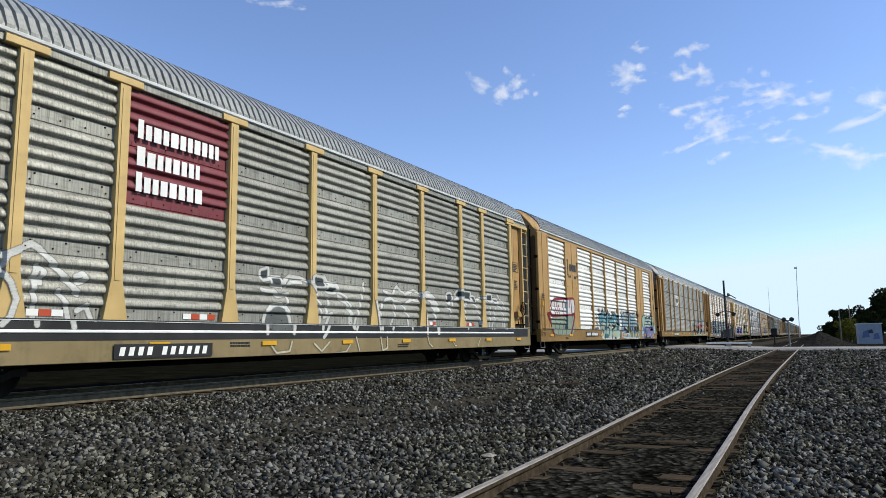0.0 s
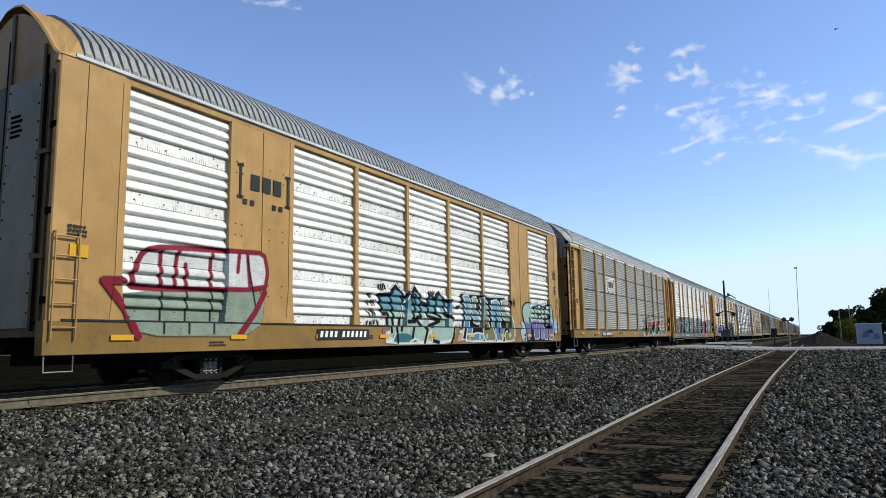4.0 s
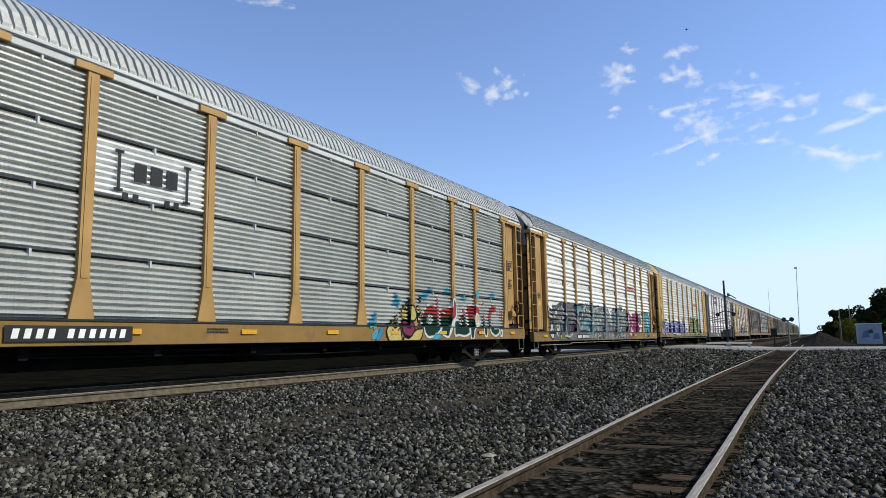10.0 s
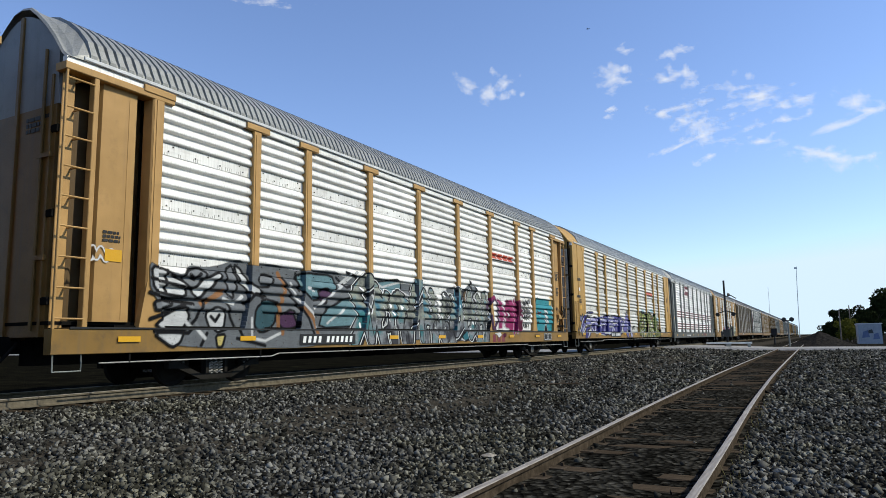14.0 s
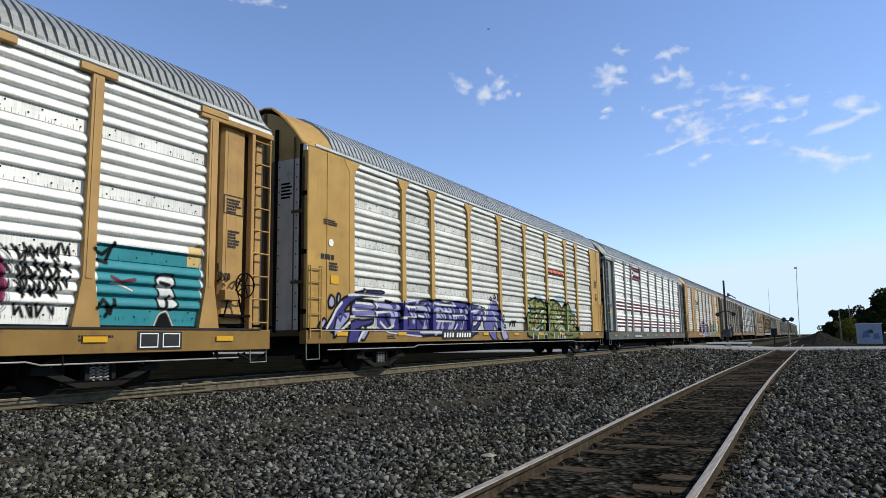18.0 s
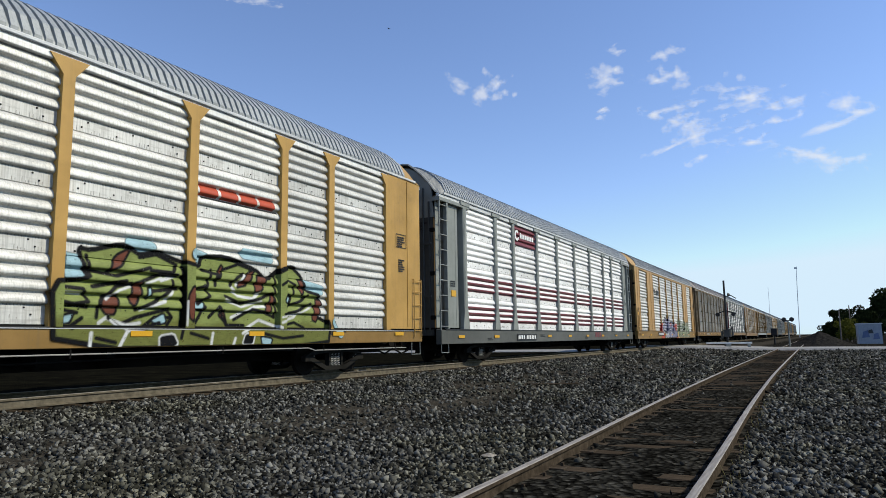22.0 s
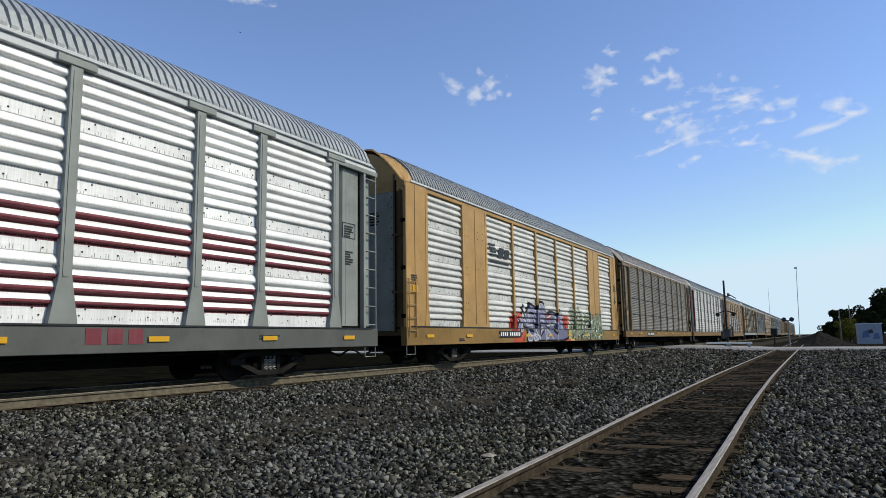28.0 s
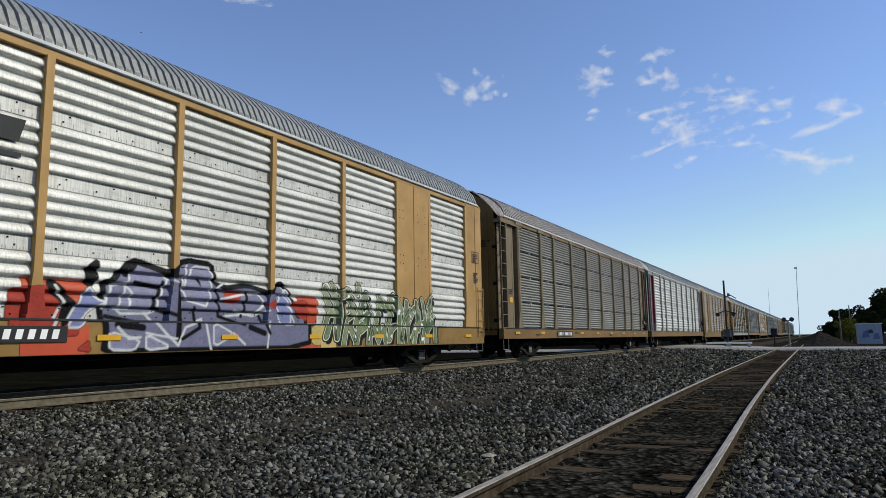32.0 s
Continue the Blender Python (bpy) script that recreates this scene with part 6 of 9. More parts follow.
    m.fill("mint", [(22.64, 2.27), (22.92, 2.31), (22.96, 2.0), (22.7, 1.95)], "snow", 0.018, low="violet", split=1.62)
    m.fill("mint", [(22.7, 1.85), (22.97, 1.84), (23.0, 0.82), (22.74, 0.83)], "snow", 0.018, low="violet", split=1.62)
    m.fill("mint", [(23.12, 2.22), (23.42, 2.21), (23.36, 1.43), (23.61, 1.31), (23.6, 0.79), (23.1, 0.8)], "snow", 0.018, low="violet", split=1.62)
    m.fill("mint", [(23.71, 2.26), (24.12, 2.35), (24.31, 2.1), (24.28, 1.77), (24.42, 1.45), (24.34, 0.78), (23.7, 0.79), (23.82, 1.31), (23.72, 1.69), (23.56, 1.93)], "snow", 0.018, low="violet", split=1.62)
    m.fill("ink", [(23.8, 1.95), (24.09, 1.9), (23.99, 1.7), (23.78, 1.69)])
    m.fill("ink", [(23.7, 1.41), (24.23, 1.45), (24.24, 1.29), (23.7, 1.29)])
    m.fill("ink", [(20.62, 1.06), (20.88, 1.06), (20.84, 0.77), (20.54, 0.77)])
    m.line("snow", 0.015, [(20.65, 1.01), (20.6, 0.8)])
    m.line("snow", 0.015, [(20.74, 1.04), (20.7, 0.79)])
    m.line("snow", 0.015, [(20.58, 0.92), (20.86, 0.91)])
    m.done("mint and violet spray-painted letters with pale blue clouds")
    tagged(put("emblem", cached("emblem", emblem_mesh), car, (X_POST + 0.004, 4.2, 4.45), label="black plain bars between brackets"), kind="stuff")
    ink, snow = (0.012, 0.012, 0.014), (0.66, 0.67, 0.67)
    put("painted_block", plate_mesh(0.9, 0.26, M["gold"]), car, (1.512, 16.0, 0.75), label="ochre painted block on the sill")

    c = dict(BASE1, rail_mat="grey_light", ribs="fine", zinc="zinc_bluish", roof="roof_light", board=5.15, label="tri-level auto carrier, finely ribbed grey panels, tan posts, small white sign")
    car = autorack(U[2], c)
    put("sign", sheet_mesh("fine", 2.5, 3.55, 4.55, M["white"]), car, (0, 6.53, 0), label="white painted sign area with a dark emblem")
    tagged(put("emblem", cached("emblem", emblem_mesh), car, (1.450, 7.0, 4.05), label="black plain bars between brackets"), kind="stuff")
    red2, green2 = [(0.34, 0.05, 0.045), (0.42, 0.09, 0.07)], [(0.02, 0.05, 0.035), (0.03, 0.08, 0.05)]
    m = Mural(car, c, 15.08, 19.13, 0.69, 2.59)
    m.fill("custard", [(15.8, 1.15), (15.95, 1.3), (16.22, 1.41), (16.5, 1.36), (16.59, 1.16), (16.68, 0.8), (15.98, 0.81), (15.87, 0.96)], "ink", 0.025)
    m.fill("custard", [(16.38, 1.51), (16.49, 1.62), (16.55, 1.42), (16.44, 1.36)], "ink", 0.025)
    m.fill("custard", [(16.77, 1.79), (16.95, 1.92), (17.39, 1.93), (17.54, 1.61), (17.41, 1.44), (16.85, 1.48), (16.72, 1.63)], "ink", 0.025)
    m.fill("custard", [(17.43, 1.17), (17.96, 1.23), (17.84, 0.95), (17.64, 0.79), (16.76, 0.8), (16.75, 0.96), (17.08, 0.9)], "ink", 0.025)
    m.fill("custard", [(17.57, 1.83), (17.79, 1.95), (17.97, 1.62), (17.89, 1.39), (17.61, 1.44)], "ink", 0.025)
    m.fill("custard", [(16.16, 1.36), (16.27, 1.46), (16.39, 1.26), (16.23, 1.21)], "ink", 0.025)
    m.fill("custard", [(16.95, 1.85), (17.03, 2.01), (17.14, 1.89), (17.07, 1.75)], "ink", 0.025)
    m.fill("plum", [(16.73, 1.37), (16.97, 1.48), (17.35, 1.38), (17.43, 1.17), (17.18, 0.95), (16.81, 1.01), (16.66, 1.16)], "ink", 0.025)
    m.fill("ink", [(17.81, 2.24), (17.95, 2.25), (17.93, 2.02), (17.82, 2.01)])
    m.line("ink", 0.04, [(17.19, 2.13), (17.16, 1.81), (17.13, 1.38)])
    m.line("ink", 0.04, [(17.64, 1.61), (17.87, 1.67)])
    m.line("ink", 0.02, [(16.12, 1.16), (16.35, 1.06), (16.51, 1.21)])
    m.line("ink", 0.02, [(17.67, 1.72), (17.78, 1.62), (17.87, 1.75)])
    m.line("ink", 0.02, [(16.92, 1.27), (17.17, 1.22)])
    m.line("sky", 0.07, [(15.2, 1.33), (15.36, 1.57)])
    m.line("sky", 0.07, [(15.37, 0.89), (15.55, 1.15)])
    m.line("sky", 0.07, [(16.46, 2.18), (16.55, 1.93)])
    m.line("sky", 0.07, [(18.78, 0.94), (19.01, 0.97)])
    m.line("sky", 0.07, [(18.2, 2.32), (18.57, 2.47)])
    m.done("cream and plum spray-painted round shapes with black edges")
    m = Mural(car, c, 17.82, 24.51, 0.72, 2.45)
    m.fill("brick", [(18.17, 1.84), (18.42, 1.99), (18.68, 2.05), (18.92, 1.93), (18.89, 2.31), (19.09, 2.33), (19.15, 2.0), (19.15, 1.2), (18.75, 0.97), (18.23, 0.93), (18.02, 1.1), (17.94, 1.57)], "snow", 0.035, low="bottle", split=1.62)
    m.fill("brick", [(19.14, 1.9), (19.99, 1.96), (20.03, 2.22), (20.14, 2.28), (20.27, 2.08), (20.25, 1.67), (20.07, 1.51), (19.92, 1.21), (19.62, 0.9), (19.07, 1.08), (19.21, 1.34)], "snow", 0.035, low="bottle", split=1.62)
    m.fill("brick", [(20.07, 1.48), (20.29, 1.55), (20.59, 1.53), (20.7, 1.79), (20.93, 2.02), (21.06, 1.98), (21.22, 1.38), (21.3, 1.06), (20.86, 0.95), (20.38, 1.01), (20.1, 0.96)], "snow", 0.035, low="bottle", split=1.62)
    m.fill("brick", [(21.12, 2.01), (21.59, 2.13), (22.09, 2.07), (22.25, 1.76), (22.11, 1.4), (21.7, 1.23), (21.61, 0.89), (21.44, 0.82), (21.34, 0.95), (21.27, 1.6)], "snow", 0.035, low="bottle", split=1.62)
    m.fill("brick", [(22.47, 1.77), (22.71, 1.84), (22.81, 1.18), (22.74, 0.94), (22.5, 0.97)], "snow", 0.035, low="bottle", split=1.62)
    m.fill("brick", [(22.95, 1.67), (23.1, 2.04), (23.44, 2.21), (23.79, 2.15), (23.83, 1.89), (23.54, 1.81), (23.45, 1.87), (23.28, 1.62), (23.38, 1.25), (23.85, 1.29), (23.86, 1.06), (23.48, 0.94), (23.05, 1.12)], "snow", 0.035, low="bottle", split=1.62)
    m.fill("brick", [(24.16, 2.1), (24.39, 2.05), (24.33, 1.45), (24.14, 1.45)], "snow", 0.035, low="bottle", split=1.62)
    m.fill("brick", [(24.0, 1.19), (24.18, 1.19), (24.15, 0.96), (24.0, 0.96)], "snow", 0.035, low="bottle", split=1.62)
    m.fill("brick", [(22.43, 2.18), (22.58, 2.3), (22.74, 2.2), (22.62, 2.04), (22.46, 2.05)], "snow", 0.035, low="bottle", split=1.62)
    m.fill("snow", [(18.32, 1.49), (18.39, 1.67), (18.56, 1.73), (18.72, 1.65), (18.74, 1.42), (18.55, 1.32), (18.37, 1.35)], "bottle", 0.02)
    m.fill("snow", [(19.36, 1.82), (19.62, 1.82), (19.58, 1.69), (19.37, 1.71)], "ink", 0.02)
    m.fill("custard", [(21.75, 1.68), (21.88, 1.8), (22.06, 1.69), (22.04, 1.46), (21.79, 1.37)], "snow", 0.03)
    m.line("bottle", 0.02, [(18.4, 1.54), (18.46, 1.37)])
    m.line("bottle", 0.02, [(18.52, 1.68), (18.59, 1.37)])
    m.line("snow", 0.025, [(20.58, 1.68), (20.72, 1.37), (20.89, 1.54)])
    m.line("snow", 0.025, [(23.29, 1.43), (23.55, 1.5), (23.55, 1.31)])
    m.line("snow", 0.025, [(19.72, 1.06), (19.96, 1.46), (20.07, 1.56)])
    m.line("snow", 0.025, [(20.7, 1.74), (21.01, 1.81)])
    m.done("red and dark green spray-painted letters outlined in white")
    dig = dict(inner=snow, lower=green2, line_w=0.05, halo_w=0.035, stray=0, spots=0, drop=None, label="red and dark green spray-painted letters outlined in white")
    for n, (y, z) in enumerate(((15.2, 1.35), (15.3, 1.0), (16.5, 2.02), (18.2, 2.28), (19.7, 2.5), (21.0, 2.36), (22.0, 2.5), (23.45, 2.5), (24.65, 2.4), (18.75, 0.92))):
        graffiti(car, c, y - 0.25, y + 0.25, z - 0.14, z + 0.14, [(0.055, [[(y - 0.18, z - 0.06), (y + 0.02, z + 0.08)]]), (0.045, [[(y, z - 0.1), (y + 0.18, z + 0.02)]])], [(0.07, 0.30, 0.42), (0.12, 0.38, 0.5)], (0.08, 0.33, 0.45), (0.1, 0.36, 0.48),
                 seed=34 + n % 3, line_w=0.008, halo_w=0.008, drop=None, stray=0, spots=0, face=1.392 if y > 24.5 else None, label="sky blue spray-painted dashes")

    d = dict(BASE1, top=1.13, pipe=True, len=LEN1 - 0.12, sill=0.70, rail_mat="zinc", board=6.1, label="tri-level auto carrier, silver panels, tan posts, black and white graffiti")
    car = autorack(U[3], d)
    mono = [(0.74, 0.75, 0.76), (0.36, 0.37, 0.38), (0.78, 0.79, 0.8)]
    m = Mural(car, d, 1.68, 12.77, 0.59, 2.87)
    m.fill("ash", [(1.8, 2.42), (2.09, 2.31), (2.69, 2.22), (2.84, 2.44), (3.28, 2.43), (3.69, 2.52), (4.11, 2.68), (4.58, 2.56), (5.14, 2.67), (6.07, 2.58), (7.48, 2.71), (8.08, 2.56), (8.93, 2.7), (10.37, 2.59), (12.65, 2.59), (12.63, 0.82), (6.79, 1.06), (6.63, 0.69), (2.57, 0.77), (1.89, 1.06), (2.34, 1.34), (1.84, 1.87)])
    m.fill("paper", [(1.85, 2.33), (2.24, 2.3), (2.6, 2.12), (2.81, 2.04), (2.72, 1.78), (2.31, 1.81), (1.93, 1.88)], "ink", 0.028)
    m.fill("greym", [(2.65, 2.12), (2.79, 2.33), (3.06, 2.41), (3.29, 2.3), (3.18, 2.11), (2.87, 1.94)], "ink", 0.028)
    m.fill("paper", [(2.87, 1.89), (3.18, 2.16), (3.63, 2.36), (3.7, 2.26), (3.42, 2.03), (3.04, 1.75)], "ink", 0.028)
    m.fill("paper", [(1.99, 1.24), (2.53, 1.53), (2.78, 1.59), (2.9, 1.4), (2.71, 1.11), (2.12, 1.13)], "ink", 0.028)
    m.fill("paper", [(1.94, 1.06), (2.66, 1.08), (2.57, 0.87), (2.38, 0.78)], "ink", 0.028)
    m.fill("paper", [(3.28, 1.46), (3.55, 1.62), (3.86, 1.53), (3.81, 1.16), (3.47, 1.06)], "ink", 0.028)
    m.fill("greym", [(3.81, 2.43), (3.99, 2.55), (4.14, 2.13), (3.99, 1.8), (3.84, 1.9)], "ink", 0.028)
    m.fill("paper", [(4.05, 2.56), (4.25, 2.47), (4.46, 2.16), (4.88, 2.02), (4.96, 1.85), (4.47, 1.94), (4.2, 2.19)], "ink", 0.028)
    m.fill("greym", [(4.66, 2.28), (4.93, 2.42), (5.3, 2.36), (5.16, 2.13), (4.81, 2.1)], "ink", 0.028)
    m.fill("tealdark", [(4.62, 1.61), (4.96, 1.85), (5.47, 1.76), (5.34, 1.23), (4.78, 1.06), (4.57, 1.22)], "ink", 0.028)
    m.fill("plumd", [(5.34, 1.41), (5.94, 1.66), (6.2, 1.24), (5.72, 1.12)], "ink", 0.028)
    m.fill("tealgrey", [(5.99, 2.45), (6.4, 2.55), (7.49, 2.58), (7.69, 2.26), (7.31, 1.97), (6.6, 1.87), (6.25, 2.1)], "ink", 0.028)
    m.fill("plumd", [(6.85, 2.08), (7.21, 2.23), (7.5, 2.11), (7.13, 1.77)], "ink", 0.028)
    m.fill("tealgrey", [(7.14, 1.64), (8.09, 2.01), (8.94, 2.06), (8.84, 1.27), (6.97, 1.19)], "ink", 0.028)
    m.fill("tealgrey", [(9.16, 2.5), (10.9, 2.71), (10.9, 1.84), (9.88, 1.81), (9.28, 2.07)], "ink", 0.028)
    m.fill("greym", [(1.94, 1.65), (2.17, 1.71), (2.47, 1.63), (2.0, 1.47)], "ink", 0.028)
    m.fill("custard", [(3.47, 1.01), (3.74, 1.04), (3.66, 0.77), (3.52, 0.77)], "ink", 0.028)
    m.line("ink", 0.03, [(2.29, 2.28), (2.26, 1.85)])
    m.line("ink", 0.03, [(1.87, 2.1), (2.71, 1.98)])
    m.line("ink", 0.03, [(3.45, 1.41), (3.57, 1.31), (3.68, 1.45)])
    m.line("ink", 0.03, [(2.85, 2.24), (2.96, 2.15), (3.12, 2.28)])
    m.line("greym", 0.03, [(2.88, 1.65), (3.07, 1.26), (3.24, 1.06)])
    m.line("greym", 0.03, [(3.85, 1.58), (4.12, 1.17)])
    m.line("greym", 0.03, [(4.87, 2.24), (5.09, 2.2)])
    m.line("tan3", 0.045, [(5.44, 2.47), (5.69, 2.13), (5.48, 1.64), (5.5, 1.06)])
    m.line("tan3", 0.045, [(6.26, 1.67), (6.61, 1.43), (6.79, 1.06)])
    m.line("tan3", 0.045, [(3.15, 1.66), (3.71, 1.94)])
    m.line("paper", 0.025, [(5.84, 2.26), (6.09, 1.91), (6.61, 1.56), (6.88, 1.19)])
    m.line("paper", 0.025, [(4.5, 1.39), (4.52, 0.95), (4.93, 0.89), (5.42, 1.06)])
    m.line("paper", 0.025, [(6.78, 1.69), (7.69, 2.19), (8.6, 2.75)])
    m.line("paper", 0.025, [(8.94, 2.34), (9.88, 1.51), (10.25, 1.22)])
    m.line("paper", 0.025, [(9.16, 2.65), (9.87, 2.41), (10.9, 2.63)])
    m.line("paper", 0.025, [(8.52, 1.34), (8.95, 1.77), (9.64, 1.14)])
    m.line("paper", 0.025, [(7.33, 1.32), (8.1, 1.74)])
    m.line("ink", 0.03, [(1.84, 1.83), (2.32, 1.71), (2.94, 1.65)])
    m.line("ink", 0.03, [(1.87, 1.33), (2.33, 1.48), (2.73, 1.64)])
    m.line("ink", 0.03, [(1.98, 1.1), (2.76, 1.06), (3.06, 1.35), (3.26, 1.76)])
    m.line("ink", 0.03, [(3.84, 1.79), (3.99, 1.38), (4.26, 0.95)])
    m.line("ink", 0.03, [(4.35, 1.71), (4.61, 1.94), (5.03, 1.91)])
    m.line("ink", 0.03, [(5.6, 2.36), (5.93, 1.9), (6.44, 1.43), (6.71, 0.94)])
    m.line("ink", 0.03, [(6.07, 2.52), (6.17, 2.1)])
    m.line("ink", 0.03, [(7.68, 2.53), (8.09, 2.29), (8.94, 2.49)])
    m.line("ink", 0.03, [(8.08, 2.7), (8.61, 2.6), (8.3, 2.16)])
    m.line("ink", 0.03, [(9.4, 1.64), (10.38, 1.52), (10.9, 1.77)])
    m.line("ink", 0.03, [(9.64, 1.06), (10.64, 0.91)])
    m.line("ink", 0.03, [(11.45, 2.51), (11.17, 1.54), (12.32, 1.07)])
    m.line("ink", 0.03, [(3.24, 1.06), (3.09, 0.81)])
    m.line("ink", 0.03, [(4.07, 0.95), (4.93, 0.78)])
    m.line("paper", 0.03, [(3.72, 1.79), (4.03, 1.7), (4.28, 1.87)])
    m.line("paper", 0.03, [(7.78, 2.33), (8.29, 2.65)])
    m.line("paper", 0.03, [(10.9, 2.32), (11.74, 2.04), (12.34, 2.23)])
    m.line("paper", 0.03, [(9.4, 1.43), (10.13, 1.29)])
    m.line("paper", 0.03, [(2.74, 1.35), (3.19, 0.96)])
    m.line("paper", 0.03, [(6.42, 2.18), (6.76, 2.14)])
    m.done("black, grey and teal interlocking spray-painted shapes")
    m = Mural(car, d, 13.65, 17.06, 0.68, 3.05)
    m.fill("ash", [(13.77, 2.59), (14.43, 2.72), (14.99, 2.6), (15.49, 2.81), (16.09, 2.79), (16.22, 2.49), (16.77, 2.23), (16.8, 1.69), (16.94, 1.38), (16.78, 0.8), (13.89, 0.8)])
    m.fill("paper", [(14.48, 2.59), (15.09, 2.62), (14.92, 2.26), (14.63, 2.42)], "ink", 0.028)
    m.fill("tan4", [(15.14, 2.57), (15.49, 2.67), (15.27, 2.2), (15.02, 2.18)], "ink", 0.028)
    m.fill("paper", [(15.88, 2.41), (16.04, 2.58), (16.22, 2.39), (16.01, 2.16)], "ink", 0.028)
    m.fill("paper", [(15.58, 2.13), (15.73, 2.29), (15.9, 2.11), (15.69, 1.94)], "ink", 0.028)
    m.fill("paper", [(15.53, 1.98), (15.64, 1.89), (15.57, 1.74), (15.5, 1.88)], "ink", 0.028)
    m.fill("plumd", [(14.65, 1.37), (14.86, 1.7), (15.11, 1.43), (15.08, 1.15), (14.71, 1.15)], "ink", 0.028)
    m.fill("tealdeep", [(15.11, 1.52), (15.77, 1.5), (15.7, 0.96), (14.92, 0.78), (14.72, 0.97), (15.08, 1.15)], "ink", 0.028)
    m.fill("tealdeep", [(13.93, 1.4), (14.52, 1.32), (14.54, 0.97), (14.38, 0.86), (13.97, 0.87)], "ink", 0.028)
    m.fill("paper", [(15.75, 0.96), (15.82, 1.06), (15.93, 0.96), (15.92, 0.81), (15.79, 0.78)], "ink", 0.028)
    m.fill("paper", [(16.16, 1.36), (16.4, 1.21), (16.7, 1.16), (16.59, 1.01), (16.17, 1.16)], "ink", 0.028)
    m.line("paper", 0.02, [(13.94, 2.43), (14.64, 2.33), (14.97, 2.18)])
    m.line("paper", 0.02, [(13.96, 2.13), (14.67, 1.87), (15.13, 1.9)])
    m.line("paper", 0.02, [(14.9, 1.75), (15.31, 2.3), (15.65, 2.63)])
    m.line("paper", 0.02, [(15.04, 1.9), (15.55, 1.74), (15.72, 1.55)])
    m.line("paper", 0.02, [(15.88, 1.5), (16.21, 1.51), (16.8, 1.69)])
    m.line("paper", 0.02, [(14.28, 1.06), (14.55, 0.92), (14.92, 0.8)])
    m.line("ink", 0.06, [(15.64, 2.93), (15.71, 2.54)])
    m.line("ink", 0.06, [(16.09, 2.74), (16.18, 2.59)])
    m.fill("custard", [(16.34, 2.42), (16.91, 2.48), (16.92, 2.26), (16.8, 2.12), (16.81, 1.91), (16.72, 2.12), (16.59, 2.11), (16.61, 1.84), (16.51, 2.1), (16.39, 2.14)])
    m.done("black, grey and teal interlocking spray-painted shapes")
    m = Mural(car, d, 16.91, 21.56, 0.79, 2.67)
    m.line("plumd", 0.06, [(17.03, 2.03), (17.28, 2.29), (17.83, 2.49), (18.06, 2.21), (18.08, 1.52), (17.74, 1.23), (17.4, 1.28), (17.31, 1.72)])
    m.line("magenta", 0.05, [(17.28, 2.38), (17.55, 2.49), (17.9, 2.46)])
    m.fill("magenta", [(18.05, 2.45), (18.51, 2.37), (18.59, 2.13), (18.69, 1.66), (18.62, 1.24), (18.17, 1.12), (18.23, 1.58), (18.14, 2.1)], "snow", 0.012)
    m.fill("magenta", [(18.67, 2.08), (18.9, 2.4), (19.67, 2.49), (19.77, 1.95), (19.7, 1.25), (19.45, 0.94), (19.27, 1.25), (18.86, 1.3), (18.77, 1.66)], "snow", 0.012)
    m.fill("magenta", [(19.67, 2.46), (19.94, 2.55), (19.89, 1.04), (19.71, 1.04)], "snow", 0.012)
    m.fill("wine", [(18.87, 2.4), (19.23, 2.45), (19.21, 2.24), (18.91, 2.25)])
    m.fill("wine", [(18.95, 2.06), (19.25, 2.08), (19.38, 1.66), (18.98, 1.58)])
    m.fill("snow", [(19.0, 1.91), (19.11, 1.97), (19.2, 1.8), (19.06, 1.67)])
    m.fill("wine", [(19.77, 2.21), (20.13, 2.5), (20.51, 2.26), (20.62, 1.73), (20.44, 1.26), (20.07, 1.13), (19.83, 1.32), (19.96, 1.83)], "magenta", 0.02)
    m.fill("snow", [(20.14, 1.78), (20.26, 1.81), (20.32, 1.65), (20.19, 1.6)])
    m.fill("wine", [(18.32, 1.06), (18.63, 1.08), (18.63, 0.94), (18.36, 0.91)])
    m.line("snow", 0.018, [(20.41, 2.52), (20.71, 2.14), (20.63, 1.46), (20.35, 1.19)])
    m.line("snow", 0.018, [(18.53, 1.59), (18.55, 1.24), (18.24, 1.23)])
    m.line("snow", 0.018, [(18.76, 1.9), (18.81, 1.42)])
    m.line("snow", 0.018, [(18.43, 2.42), (18.56, 2.13)])
    m.fill("snow", [(17.41, 1.06), (18.03, 1.12), (18.18, 1.0), (17.89, 0.89), (17.75, 1.0)])
    m.line("ink", 0.016, [(20.77, 2.39), (20.78, 2.24), (20.89, 2.37), (20.86, 2.23)])
    m.line("ink", 0.016, [(20.96, 2.45), (21.0, 2.27), (21.04, 2.38)])
    m.line("ink", 0.016, [(21.13, 2.45), (21.23, 2.29), (21.23, 2.42)])
    m.line("ink", 0.016, [(21.31, 2.46), (21.32, 2.3), (21.38, 2.38), (21.43, 2.26)])
    m.line("ink", 0.016, [(20.77, 2.12), (20.8, 1.96), (20.86, 2.1), (20.9, 1.93)])
    m.line("ink", 0.016, [(20.94, 2.14), (21.02, 1.95), (21.05, 2.05), (21.06, 1.94)])
    m.line("ink", 0.016, [(21.12, 2.12), (21.17, 1.96), (21.22, 2.14)])
    m.line("ink", 0.016, [(21.29, 2.13), (21.32, 1.96), (21.43, 2.14), (21.44, 1.96)])
    m.line("ink", 0.016, [(20.77, 1.78), (20.9, 1.67), (20.9, 1.74), (20.87, 1.63)])
    m.line("ink", 0.016, [(20.96, 1.82), (21.02, 1.67), (21.04, 1.84), (21.07, 1.64)])
